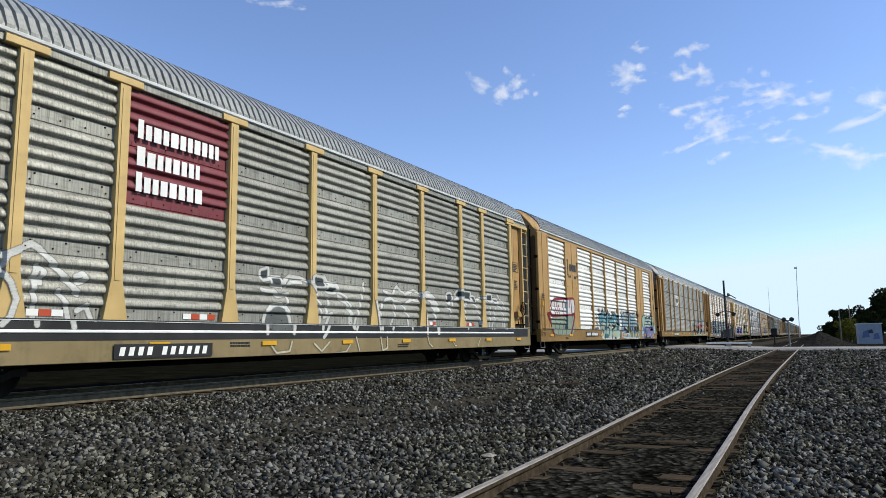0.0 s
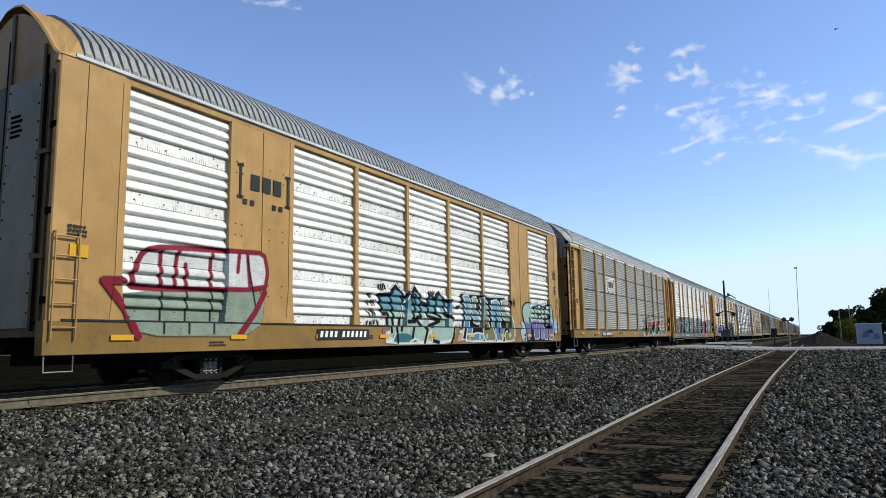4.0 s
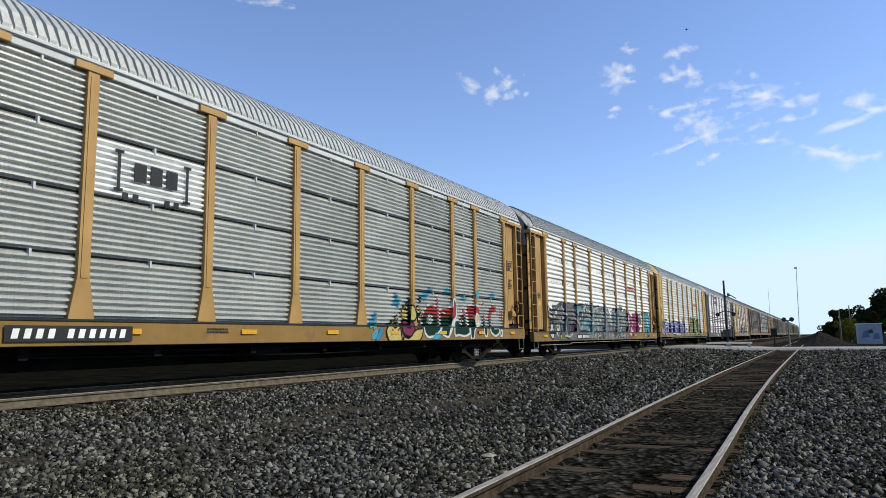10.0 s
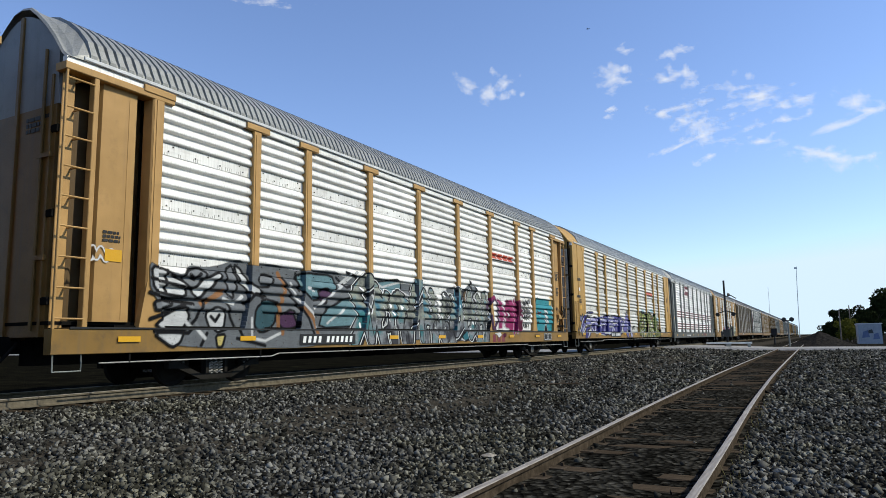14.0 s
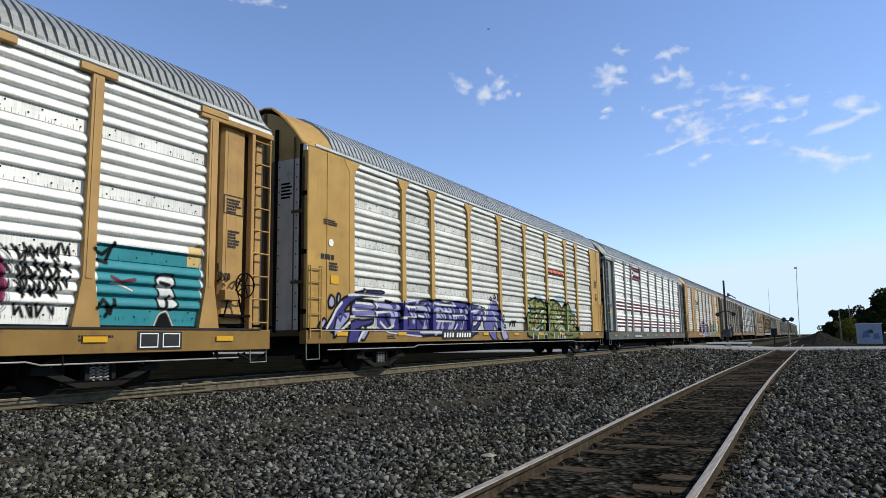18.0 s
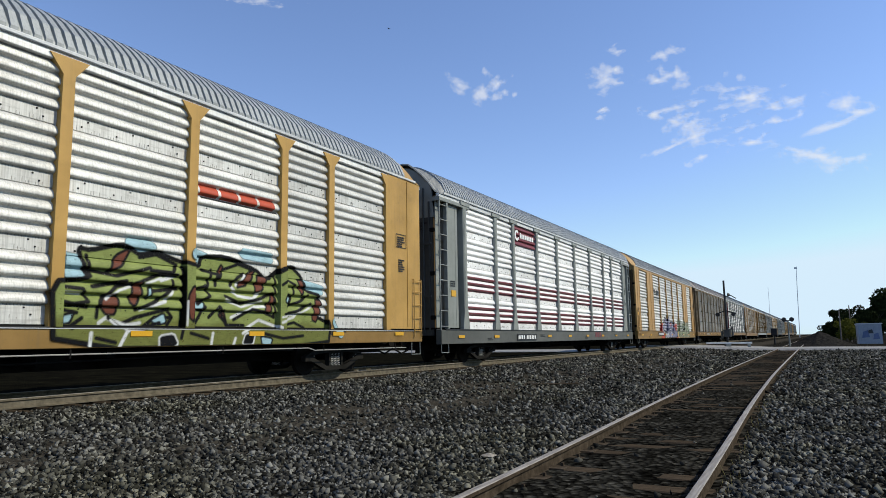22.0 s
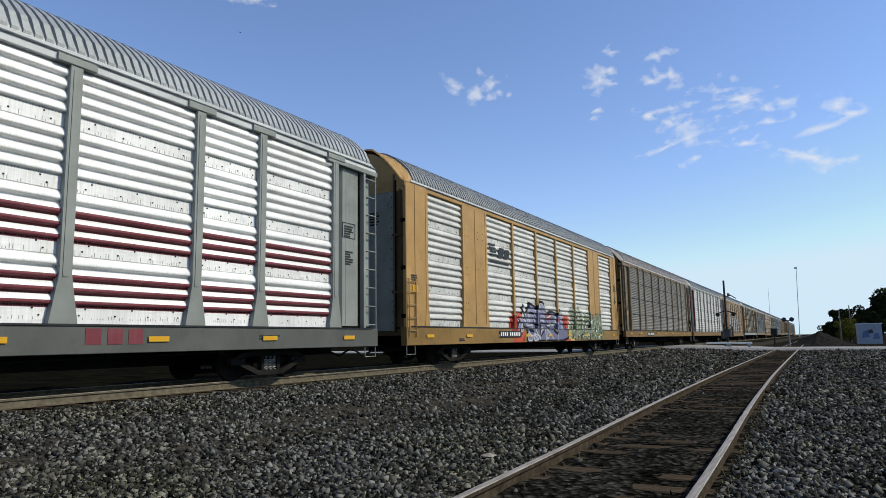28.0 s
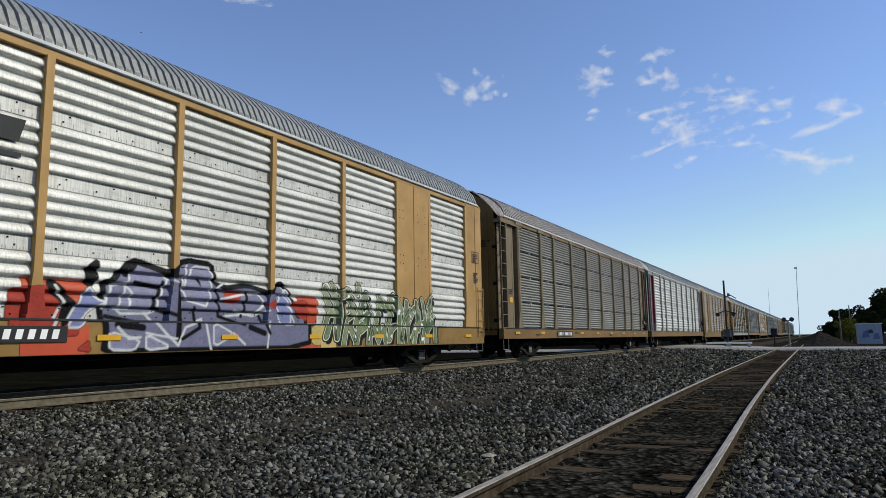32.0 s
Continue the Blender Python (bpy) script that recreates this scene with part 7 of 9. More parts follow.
    m.line("ink", 0.016, [(21.12, 1.84), (21.15, 1.66), (21.23, 1.77)])
    m.line("ink", 0.016, [(21.29, 1.81), (21.36, 1.67), (21.38, 1.83), (21.43, 1.65)])
    m.line("ink", 0.016, [(20.77, 1.52), (20.79, 1.36), (20.86, 1.48), (20.92, 1.32)])
    m.line("ink", 0.016, [(20.97, 1.51), (21.04, 1.34), (21.05, 1.49), (21.07, 1.32)])
    m.line("ink", 0.016, [(21.12, 1.53), (21.15, 1.33), (21.23, 1.5)])
    m.line("ink", 0.016, [(21.33, 1.49), (21.41, 1.37), (21.41, 1.48)])
    m.done("magenta and maroon spray-painted round letters")
    m = Mural(car, d, 20.39, 25.41, 1.04, 3.04)
    m.fill("snow", [(23.33, 2.08), (23.52, 2.2), (23.81, 2.19), (23.77, 1.83), (23.92, 1.62), (23.75, 1.5), (23.42, 1.54), (23.43, 1.87)], "ink", 0.02)
    m.fill("ink", [(23.49, 1.44), (23.68, 1.5), (23.86, 1.15), (23.36, 1.14)], "snow", 0.015)
    m.line("ink", 0.03, [(23.46, 2.03), (23.66, 1.99)])
    m.line("ink", 0.03, [(23.67, 1.77), (23.61, 1.55)])
    m.line("crimson", 0.02, [(22.43, 2.07), (22.61, 1.98), (22.9, 2.05)])
    m.line("snow", 0.02, [(22.44, 1.97), (22.67, 1.93), (22.85, 1.84)])
    m.line("ink", 0.025, [(22.02, 2.54), (22.24, 2.46), (22.46, 2.64)])
    m.line("ink", 0.025, [(22.14, 2.35), (22.3, 2.31), (22.45, 2.69)])
    m.line("ink", 0.025, [(22.13, 1.5), (22.29, 1.65), (22.46, 1.41), (22.51, 1.66)])
    m.line("ink", 0.025, [(22.36, 1.36), (22.51, 1.56)])
    m.fill("custard", [(24.18, 2.6), (24.43, 2.92), (24.51, 2.46), (24.12, 2.4)])
    m.line("ink", 0.016, [(20.51, 2.44), (20.63, 2.28), (20.6, 2.41)])
    m.line("ink", 0.016, [(20.68, 2.46), (20.79, 2.32), (20.75, 2.43), (20.78, 2.29)])
    m.line("ink", 0.016, [(20.86, 2.5), (20.96, 2.32), (20.91, 2.44), (20.92, 2.3)])
    m.line("ink", 0.016, [(20.98, 2.47), (21.09, 2.35), (21.1, 2.45), (21.09, 2.32)])
    m.line("ink", 0.016, [(21.16, 2.52), (21.25, 2.35), (21.26, 2.44)])
    m.line("ink", 0.016, [(21.32, 2.49), (21.35, 2.37), (21.45, 2.56), (21.44, 2.36)])
    m.line("ink", 0.016, [(21.49, 2.57), (21.57, 2.39), (21.61, 2.53), (21.65, 2.38)])
    m.line("ink", 0.016, [(20.55, 2.18), (20.61, 2.04), (20.61, 2.14), (20.65, 2.01)])
    m.line("ink", 0.016, [(20.68, 2.16), (20.77, 2.05), (20.79, 2.13)])
    m.line("ink", 0.016, [(20.84, 2.18), (20.88, 2.05), (20.92, 2.17), (20.96, 2.03)])
    m.line("ink", 0.016, [(21.03, 2.24), (21.1, 2.08), (21.09, 2.19)])
    m.line("ink", 0.016, [(21.17, 2.21), (21.21, 2.08), (21.28, 2.18), (21.3, 2.06)])
    m.line("ink", 0.016, [(21.35, 2.26), (21.47, 2.09), (21.43, 2.19)])
    m.line("ink", 0.016, [(21.54, 2.25), (21.62, 2.12), (21.63, 2.22), (21.66, 2.09)])
    m.line("ink", 0.016, [(20.58, 1.87), (20.62, 1.77), (20.66, 1.88), (20.65, 1.74)])
    m.line("ink", 0.016, [(20.74, 1.89), (20.84, 1.78), (20.81, 1.92), (20.84, 1.75)])
    m.line("ink", 0.016, [(20.86, 1.93), (20.89, 1.77), (20.96, 1.96)])
    m.line("ink", 0.016, [(21.01, 1.94), (21.11, 1.8), (21.15, 1.9), (21.12, 1.77)])
    m.line("ink", 0.016, [(21.21, 1.96), (21.24, 1.79), (21.31, 1.98)])
    m.line("ink", 0.016, [(21.34, 1.94), (21.4, 1.79), (21.45, 1.97), (21.49, 1.79)])
    m.line("ink", 0.016, [(21.54, 1.99), (21.59, 1.83), (21.64, 2.01)])
    m.line("ink", 0.02, [(24.94, 2.53), (24.96, 2.14), (25.04, 2.36), (25.1, 2.08)])
    m.line("ink", 0.02, [(25.13, 2.46), (25.19, 2.18), (25.29, 2.48)])
    m.done("black and white sprayed figure shape and scrawls on teal")
    deep = [(0.08, 0.20, 0.25), (0.05, 0.13, 0.17), (0.13, 0.07, 0.14)]
    graffiti(car, d, 8.2, 17.0, 0.68, 2.5, 9, [(0.08, 0.22, 0.30), (0.34, 0.36, 0.3), (0.10, 0.11, 0.12)], ink, (0.6, 0.62, 0.62), seed=42, fat=0.19, stray=1, line_w=0.04, halo_w=0.03, lower=[(0.05, 0.2, 0.22), (0.3, 0.32, 0.34), (0.06, 0.06, 0.07)], label="grey and teal interlocking spray-painted letters")
    put("painted_block", sheet_mesh("bold", 2.3, 1.17, 2.66, TEAL), car, (0, 22.15, 0), label="teal painted block")
    put("painted_block", sheet_mesh("bold", 0.3, 2.40, 2.8, M["cream"], 0.008), car, (0, 24.12, 0), label="small cream painted patch")
    put("painted_block", plate_mesh(1.0, 0.34, M["black"]), car, (1.512, 22.95, 0.75), label="black painted block on the sill")
    for y in (23.0, 23.5):
        put("painted_outline", Shape().box(0, 0.004, 0, 0.4, 0, 0.02).box(0, 0.004, 0, 0.4, 0.25, 0.27).box(0, 0.004, 0, 0.02, 0.02, 0.25).box(0, 0.004, 0.38, 0.4, 0.02, 0.25).mesh("painted_outline", M["white"]), car, (1.521, y, 0.79), label="white outlined square on a black block")
    put("lettering", cached("sgt", letter_blocks), car, (1.511, 17.35, 0.74), label="dark red plain letter blocks")
    graffiti(car, d, 0.6, 1.2, 2.35, 2.62, [(0.05, [[(0.7, 2.4), (0.75, 2.58), (0.82, 2.42), (0.9, 2.58), (1.0, 2.4), (1.1, 2.55)]])], chalk, snow, seed=50, thin=0.015, face=1.392, label="white spray-painted scribble")
    for k in range(4):
        put("marking", sheet_mesh("bold", 0.46, 4.03, 4.26, M["red"]), car, (0, 17.6 + k * 0.55, 0), label="red plain letter block")
    put("marking", sheet_mesh("bold", 2.2, 3.96, 4.01, M["black"]), car, (0, 17.65, 0), label="black line below red blocks")

    e = dict(BASE1, zinc="zinc_worn", roof="roof_pale", post="vee", ladders=False, top=1.13, lip="grey_light", pipe=True, sill=0.80, rail_mat="zinc", gable=1.0, hood_len=0.95, hood="gold", end="recess", end_top="gold", plate=(0.5, 1.2), plate_mat="end_cream", board=6.9, body="gold", post_mat="gold", sill_mat="tan_sill",
             label="auto carrier, silver panels, gold ends and posts, purple and green graffiti")
    car = autorack(U[4], e)
    vio = [(0.34, 0.33, 0.58), (0.5, 0.5, 0.68), (0.2, 0.19, 0.42)]
    m = Mural(car, e, 0.33, 6.32, 0.67, 2.43)
    m.fill("lav2", [(0.85, 1.88), (0.96, 2.06), (1.1, 1.99), (1.14, 1.81), (1.02, 1.71), (0.88, 1.74)], "ink", 0.03)
    m.fill("lav2", [(1.22, 2.0), (1.28, 2.12), (1.37, 2.06), (1.33, 1.87), (1.23, 1.81)], "ink", 0.03)
    m.fill("violetd", [(0.75, 1.24), (1.01, 1.52), (1.28, 1.86), (1.57, 2.03), (2.57, 2.26), (3.6, 2.29), (3.34, 2.1), (2.7, 2.11), (1.9, 1.95), (1.49, 1.63), (1.22, 1.24), (1.09, 1.06)], "ink", 0.03)
    m.fill("lav2", [(1.08, 1.1), (1.2, 1.48), (1.49, 1.63), (1.81, 1.65), (1.77, 1.45), (1.42, 1.2), (1.09, 0.92)], "ink", 0.03)
    m.fill("violet", [(1.85, 1.85), (2.12, 1.99), (3.08, 1.98), (3.16, 1.71), (3.04, 1.54), (1.92, 1.5), (1.81, 1.65)], "ink", 0.03)
    m.fill("violetd", [(1.77, 1.35), (2.15, 1.46), (2.61, 1.42), (3.1, 1.49), (3.05, 1.33), (2.33, 1.21), (2.18, 0.81), (1.65, 0.77), (1.78, 1.16)], "ink", 0.03)
    m.fill("lav2", [(2.17, 0.96), (2.33, 1.16), (2.74, 1.27), (2.63, 1.06), (2.41, 0.85)], "ink", 0.03)
    m.fill("lav2", [(0.48, 1.28), (0.69, 1.46), (0.79, 1.37), (0.66, 1.19), (0.45, 1.16)], "ink", 0.03)
    m.fill("lav2", [(2.48, 2.22), (2.59, 2.31), (2.69, 2.22), (2.58, 2.12)], "ink", 0.03)
    m.line("snow", 0.03, [(1.73, 2.09), (2.46, 2.15), (3.47, 2.14)])
    m.line("snow", 0.03, [(0.8, 1.19), (1.02, 1.43), (1.19, 1.67), (1.43, 1.87)])
    m.line("snow", 0.03, [(1.82, 1.5), (3.04, 1.54)])
    m.line("snow", 0.03, [(2.18, 1.92), (2.96, 1.89)])
    m.line("snow", 0.03, [(1.91, 1.7), (2.96, 1.75)])
    m.line("snow", 0.03, [(1.23, 1.06), (1.52, 1.2), (1.77, 1.35)])
    m.line("snow", 0.03, [(2.18, 0.86), (2.34, 1.06), (2.56, 1.21)])
    m.line("violetd", 0.03, [(1.25, 1.53), (1.36, 1.39), (1.49, 1.63)])
    m.line("violetd", 0.03, [(1.39, 1.63), (1.61, 1.49)])
    m.fill("violetd", [(3.15, 1.92), (4.33, 1.99), (5.99, 2.16), (6.2, 1.13), (5.84, 0.94), (3.25, 1.11)], "snow", 0.02)
    m.line("lav2", 0.06, [(3.35, 1.88), (3.9, 1.85), (4.06, 1.4)])
    m.line("lav2", 0.06, [(4.34, 1.88), (4.06, 1.29)])
    m.line("lav2", 0.06, [(4.8, 2.02), (5.13, 1.67)])
    m.line("lav2", 0.06, [(5.46, 2.06), (5.31, 1.43)])
    m.line("lav2", 0.06, [(5.73, 1.95), (5.83, 1.44)])
    m.line("ink", 0.035, [(3.49, 1.72), (4.07, 1.17)])
    m.line("ink", 0.035, [(4.56, 2.01), (4.43, 1.41)])
    m.line("ink", 0.035, [(5.04, 1.91), (4.98, 1.3)])
    m.line("ink", 0.035, [(3.61, 2.01), (3.97, 1.97)])
    m.line("snow", 0.028, [(3.22, 1.66), (4.19, 1.75)])
    m.line("snow", 0.028, [(4.5, 1.53), (5.83, 1.57)])
    m.line("snow", 0.028, [(3.43, 1.39), (3.79, 1.17), (4.14, 1.29)])
    m.line("snow", 0.028, [(4.64, 1.89), (5.64, 1.88)])
    m.done("purple and white spray-painted hooks and rounds")
    m = Mural(car, e, 5.29, 12.71, 0.63, 2.73)
    m.fill("violetd", [(5.41, 2.06), (6.96, 2.19), (7.35, 2.07), (8.18, 2.18), (8.98, 2.13), (10.03, 2.08), (10.53, 1.99), (10.06, 1.3), (9.03, 0.89), (6.37, 1.01), (5.48, 0.97)], "ink", 0.03)
    m.line("lav2", 0.06, [(5.51, 1.84), (5.86, 1.87)])
    m.line("lav2", 0.06, [(5.94, 1.96), (6.11, 1.51), (5.9, 1.15)])
    m.line("lav2", 0.06, [(6.27, 1.99), (6.1, 1.61), (6.03, 1.24)])
    m.line("lav2", 0.06, [(6.47, 1.81), (6.92, 1.89), (6.81, 2.03)])
    m.line("lav2", 0.06, [(6.63, 1.63), (6.99, 1.65)])
    m.line("lav2", 0.06, [(7.03, 1.94), (7.15, 1.75), (6.86, 1.25), (6.47, 1.06)])
    m.line("lav2", 0.06, [(7.41, 1.97), (7.32, 1.56), (7.17, 1.26)])
    m.line("lav2", 0.06, [(7.7, 1.99), (7.66, 1.57)])
    m.line("lav2", 0.06, [(7.94, 2.11), (7.9, 1.58), (7.63, 1.16)])
    m.line("lav2", 0.06, [(8.58, 1.94), (8.15, 1.59), (7.74, 1.16)])
    m.line("lav2", 0.06, [(8.99, 1.96), (8.73, 1.5), (8.49, 1.06)])
    m.line("lav2", 0.06, [(9.29, 1.63), (9.73, 1.89), (10.03, 2.02)])
    m.line("lav2", 0.06, [(9.59, 1.41), (10.2, 1.79)])
    m.line("ink", 0.03, [(5.43, 1.75), (5.95, 1.74)])
    m.line("ink", 0.03, [(6.13, 1.88), (6.07, 1.33)])
    m.line("ink", 0.03, [(6.93, 1.84), (7.11, 1.45)])
    m.line("ink", 0.03, [(7.48, 1.77), (7.28, 1.36)])
    m.line("ink", 0.03, [(7.89, 1.9), (7.79, 1.37)])
    m.line("ink", 0.03, [(8.38, 1.92), (8.04, 1.27)])
    m.line("ink", 0.03, [(8.85, 2.06), (8.61, 1.28)])
    m.line("ink", 0.03, [(9.13, 2.08), (9.22, 1.57), (9.03, 1.06)])
    m.line("ink", 0.03, [(5.62, 1.5), (5.89, 1.33)])
    m.line("ink", 0.03, [(6.55, 1.34), (6.84, 1.54)])
    m.line("ink", 0.03, [(6.33, 1.71), (6.62, 1.77)])
    m.line("ink", 0.03, [(9.31, 1.17), (9.9, 1.42)])
    m.line("snow", 0.026, [(5.42, 1.93), (5.94, 1.96)])
    m.line("snow", 0.026, [(6.41, 2.05), (7.02, 2.02), (8.06, 2.01)])
    m.line("snow", 0.026, [(6.54, 1.48), (7.85, 1.49)])
    m.line("snow", 0.026, [(6.46, 1.1), (7.87, 1.08)])
    m.line("snow", 0.026, [(7.96, 1.69), (8.86, 1.73)])
    m.line("snow", 0.026, [(9.14, 1.85), (10.36, 1.98)])
    m.line("snow", 0.026, [(5.48, 1.1), (6.46, 1.1)])
    m.line("snow", 0.026, [(9.3, 1.4), (9.74, 1.41), (10.05, 1.66)])
    m.line("snow", 0.026, [(8.04, 1.16), (8.28, 1.38)])
    m.line("snow", 0.026, [(6.62, 1.72), (6.99, 1.74)])
    m.line("snow", 0.026, [(5.52, 1.62), (5.83, 1.59)])
    m.line("snow", 0.026, [(7.25, 1.81), (7.71, 1.78)])
    m.fill("violet", [(10.38, 1.43), (10.7, 1.94), (11.13, 2.35), (11.6, 2.31), (12.01, 1.46), (12.53, 0.86), (12.02, 0.73), (11.43, 1.45), (11.26, 0.93), (11.64, 0.78), (11.0, 0.81), (10.64, 1.06)], "ink", 0.025)
    m.fill("lav2", [(11.61, 1.72), (12.01, 1.46), (12.53, 0.86), (11.93, 0.77)], "ink", 0.025)
    m.fill("lav2", [(11.01, 2.34), (11.13, 2.5), (11.26, 2.38)], "ink", 0.025)
    m.fill("lav2", [(11.41, 2.43), (11.5, 2.61), (11.64, 2.46)], "ink", 0.025)
    m.fill("lav2", [(12.11, 1.67), (12.24, 1.82), (12.37, 1.66), (12.21, 1.58)], "ink", 0.025)
    m.fill("lav2", [(12.32, 1.31), (12.48, 1.45), (12.59, 1.28)], "ink", 0.025)
    m.line("snow", 0.025, [(10.46, 1.55), (10.87, 2.07), (11.13, 2.28)])
    m.line("snow", 0.025, [(11.23, 1.96), (11.72, 1.33)])
    m.done("purple and white interlocking spray-painted letters")
    m = Mural(car, e, 14.42, 22.44, 0.65, 2.94)
    m.line("ice", 0.1, [(16.03, 2.7), (16.46, 2.7)])
    m.line("ice", 0.1, [(17.52, 2.67), (17.78, 2.59)])
    m.line("ice", 0.1, [(18.9, 2.82), (19.7, 2.79)])
    m.line("ice", 0.1, [(20.97, 2.25), (21.56, 2.15)])
    m.line("ice", 0.1, [(22.1, 1.34), (22.32, 1.06)])
    m.fill("ice", [(14.75, 2.45), (15.14, 2.41), (15.17, 1.95), (14.78, 1.93)])
    m.fill("olive", [(15.04, 2.53), (15.27, 2.51), (15.83, 2.68), (16.09, 2.61), (16.25, 2.53), (16.63, 2.62), (17.22, 2.48), (17.66, 2.41), (17.72, 2.64), (18.32, 2.7), (19.3, 2.5), (19.63, 2.28), (20.05, 2.57), (20.49, 2.67), (20.87, 2.44), (20.97, 2.11), (21.56, 2.01), (21.47, 1.47), (21.89, 1.34), (21.79, 0.76), (14.62, 0.79), (14.54, 1.91), (15.21, 2.0), (15.16, 2.13)], "ink", 0.04, low="olived", split=1.28)
    m.fill("umber", [(15.62, 2.18), (15.75, 2.47), (16.09, 2.66), (15.9, 2.3), (15.57, 2.12)], "ink", 0.022)
    m.fill("umber", [(16.04, 1.63), (16.13, 1.98), (16.33, 2.04), (16.3, 1.74), (16.15, 1.54)], "ink", 0.022)
    m.fill("umber", [(15.47, 1.56), (15.51, 1.7), (15.84, 1.76), (15.81, 1.39), (15.62, 1.38)], "ink", 0.022)
    m.fill("umber", [(17.32, 1.79), (17.45, 2.01), (17.58, 1.97), (17.49, 1.27), (17.36, 1.37)], "ink", 0.022)
    m.fill("umber", [(18.07, 2.17), (18.26, 2.52), (18.33, 2.47), (18.18, 2.18)], "ink", 0.022)
    m.fill("umber", [(18.64, 2.04), (19.07, 2.42), (19.3, 2.5), (19.01, 2.12)], "ink", 0.022)
    m.fill("umber", [(19.21, 1.95), (19.31, 2.38), (19.63, 2.34), (19.48, 2.03)], "ink", 0.022)
    m.fill("umber", [(19.54, 1.54), (19.81, 1.98), (19.9, 1.93), (19.74, 1.49)], "ink", 0.022)
    m.fill("umber", [(21.28, 1.39), (21.36, 1.93), (21.61, 1.88), (21.48, 1.33)], "ink", 0.022)
    m.fill("umber", [(20.68, 2.36), (20.87, 2.37), (20.93, 2.09), (20.82, 1.97)], "ink", 0.022)
    m.fill("umber", [(18.21, 1.45), (18.37, 1.56), (18.48, 1.23)], "ink", 0.022)
    m.line("ink", 0.03, [(15.19, 2.41), (15.25, 2.05)])
    m.line("ink", 0.03, [(16.26, 2.48), (16.63, 2.57), (17.1, 2.41), (16.99, 2.24), (16.48, 2.25)])
    m.line("ink", 0.03, [(15.87, 1.2), (16.22, 1.35), (16.91, 1.52)])
    m.line("ink", 0.03, [(16.23, 1.06), (16.64, 1.36), (16.98, 1.36)])
    m.line("ink", 0.03, [(17.23, 2.37), (17.28, 1.37), (17.18, 0.96)])
    m.line("ink", 0.03, [(17.73, 2.36), (18.2, 2.29), (18.07, 2.06)])
    m.line("ink", 0.03, [(17.97, 1.39), (18.23, 1.62), (18.45, 1.23), (18.96, 1.23)])
    m.line("ink", 0.03, [(19.91, 1.43), (19.88, 2.43), (20.22, 2.58)])
    m.line("ink", 0.03, [(15.24, 1.51), (14.81, 1.58)])
    m.line("ink", 0.03, [(16.51, 1.85), (17.13, 1.94)])
    m.line("ink", 0.03, [(17.59, 1.22), (17.83, 1.6)])
    m.line("ink", 0.03, [(15.31, 1.87), (15.97, 2.01)])
    m.line("snow", 0.025, [(15.49, 1.24), (15.62, 1.33), (16.02, 1.2), (16.32, 1.25)])
    m.line("snow", 0.025, [(16.31, 1.5), (16.85, 1.67), (17.01, 1.88)])
    m.line("snow", 0.025, [(18.49, 2.08), (18.72, 1.87), (19.17, 1.83), (19.4, 1.96)])
    m.line("snow", 0.025, [(18.59, 1.4), (19.25, 1.65), (19.57, 1.67)])
    m.line("snow", 0.025, [(18.82, 1.06), (19.42, 1.36), (20.09, 1.19)])
    m.line("snow", 0.025, [(20.08, 1.31), (20.61, 1.45), (20.79, 1.65)])
    m.line("snow", 0.025, [(15.27, 1.06), (15.25, 0.77)])
    m.line("snow", 0.025, [(15.98, 1.1), (15.8, 0.76)])
    m.line("snow", 0.025, [(17.98, 1.06), (17.93, 0.76)])
    m.line("snow", 0.025, [(18.61, 0.95), (18.54, 0.78)])
    m.line("snow", 0.025, [(16.72, 2.07), (17.11, 2.2)])
    m.fill("ink", [(16.66, 1.01), (17.0, 1.06), (17.12, 0.85), (16.95, 0.75), (16.67, 0.78)], "snow", 0.015)
    m.fill("ink", [(18.9, 1.06), (19.2, 1.06), (19.13, 0.8), (18.8, 0.81)], "snow", 0.015)
    m.fill("ice", [(17.51, 1.7), (17.82, 1.71), (17.77, 1.54), (17.51, 1.54)], "ink", 0.02)
    m.fill("ice", [(16.45, 1.9), (16.55, 1.95), (16.51, 1.75), (16.41, 1.7)], "ink", 0.02)
    m.fill("ice", [(16.54, 1.3), (16.86, 1.46), (16.93, 1.26), (16.71, 1.21)], "ink", 0.02)
    m.fill("ice", [(20.16, 1.81), (20.27, 2.01), (20.45, 1.96), (20.34, 1.69)], "ink", 0.02)
    m.fill("ice", [(14.82, 1.36), (15.03, 1.41), (14.96, 1.23), (14.83, 1.21)], "ink", 0.02)
    m.fill("ice", [(19.36, 1.0), (19.76, 0.94), (19.68, 0.76), (19.41, 0.8)], "ink", 0.02)
    m.line("ink", 0.028, [(15.29, 2.15), (15.77, 2.09), (16.27, 2.23), (16.48, 2.3)])
    m.line("ink", 0.028, [(15.55, 1.7), (15.78, 1.9), (16.08, 1.97)])
    m.line("ink", 0.028, [(16.33, 2.04), (16.71, 2.19), (17.11, 2.2)])
    m.line("ink", 0.028, [(15.44, 1.33), (15.46, 1.61), (15.55, 1.72)])
    m.line("ink", 0.028, [(16.21, 1.49), (16.63, 1.66), (17.01, 1.93), (17.0, 2.09)])
    m.line("ink", 0.028, [(15.67, 1.33), (15.92, 1.15), (16.23, 1.11), (16.76, 1.26)])
    m.line("ink", 0.028, [(16.91, 1.52), (17.04, 1.37), (16.93, 1.21)])
    m.line("ink", 0.028, [(17.81, 2.04), (17.95, 1.83), (17.63, 1.65)])
    m.line("ink", 0.028, [(17.62, 1.97), (17.87, 2.04), (17.99, 2.38)])
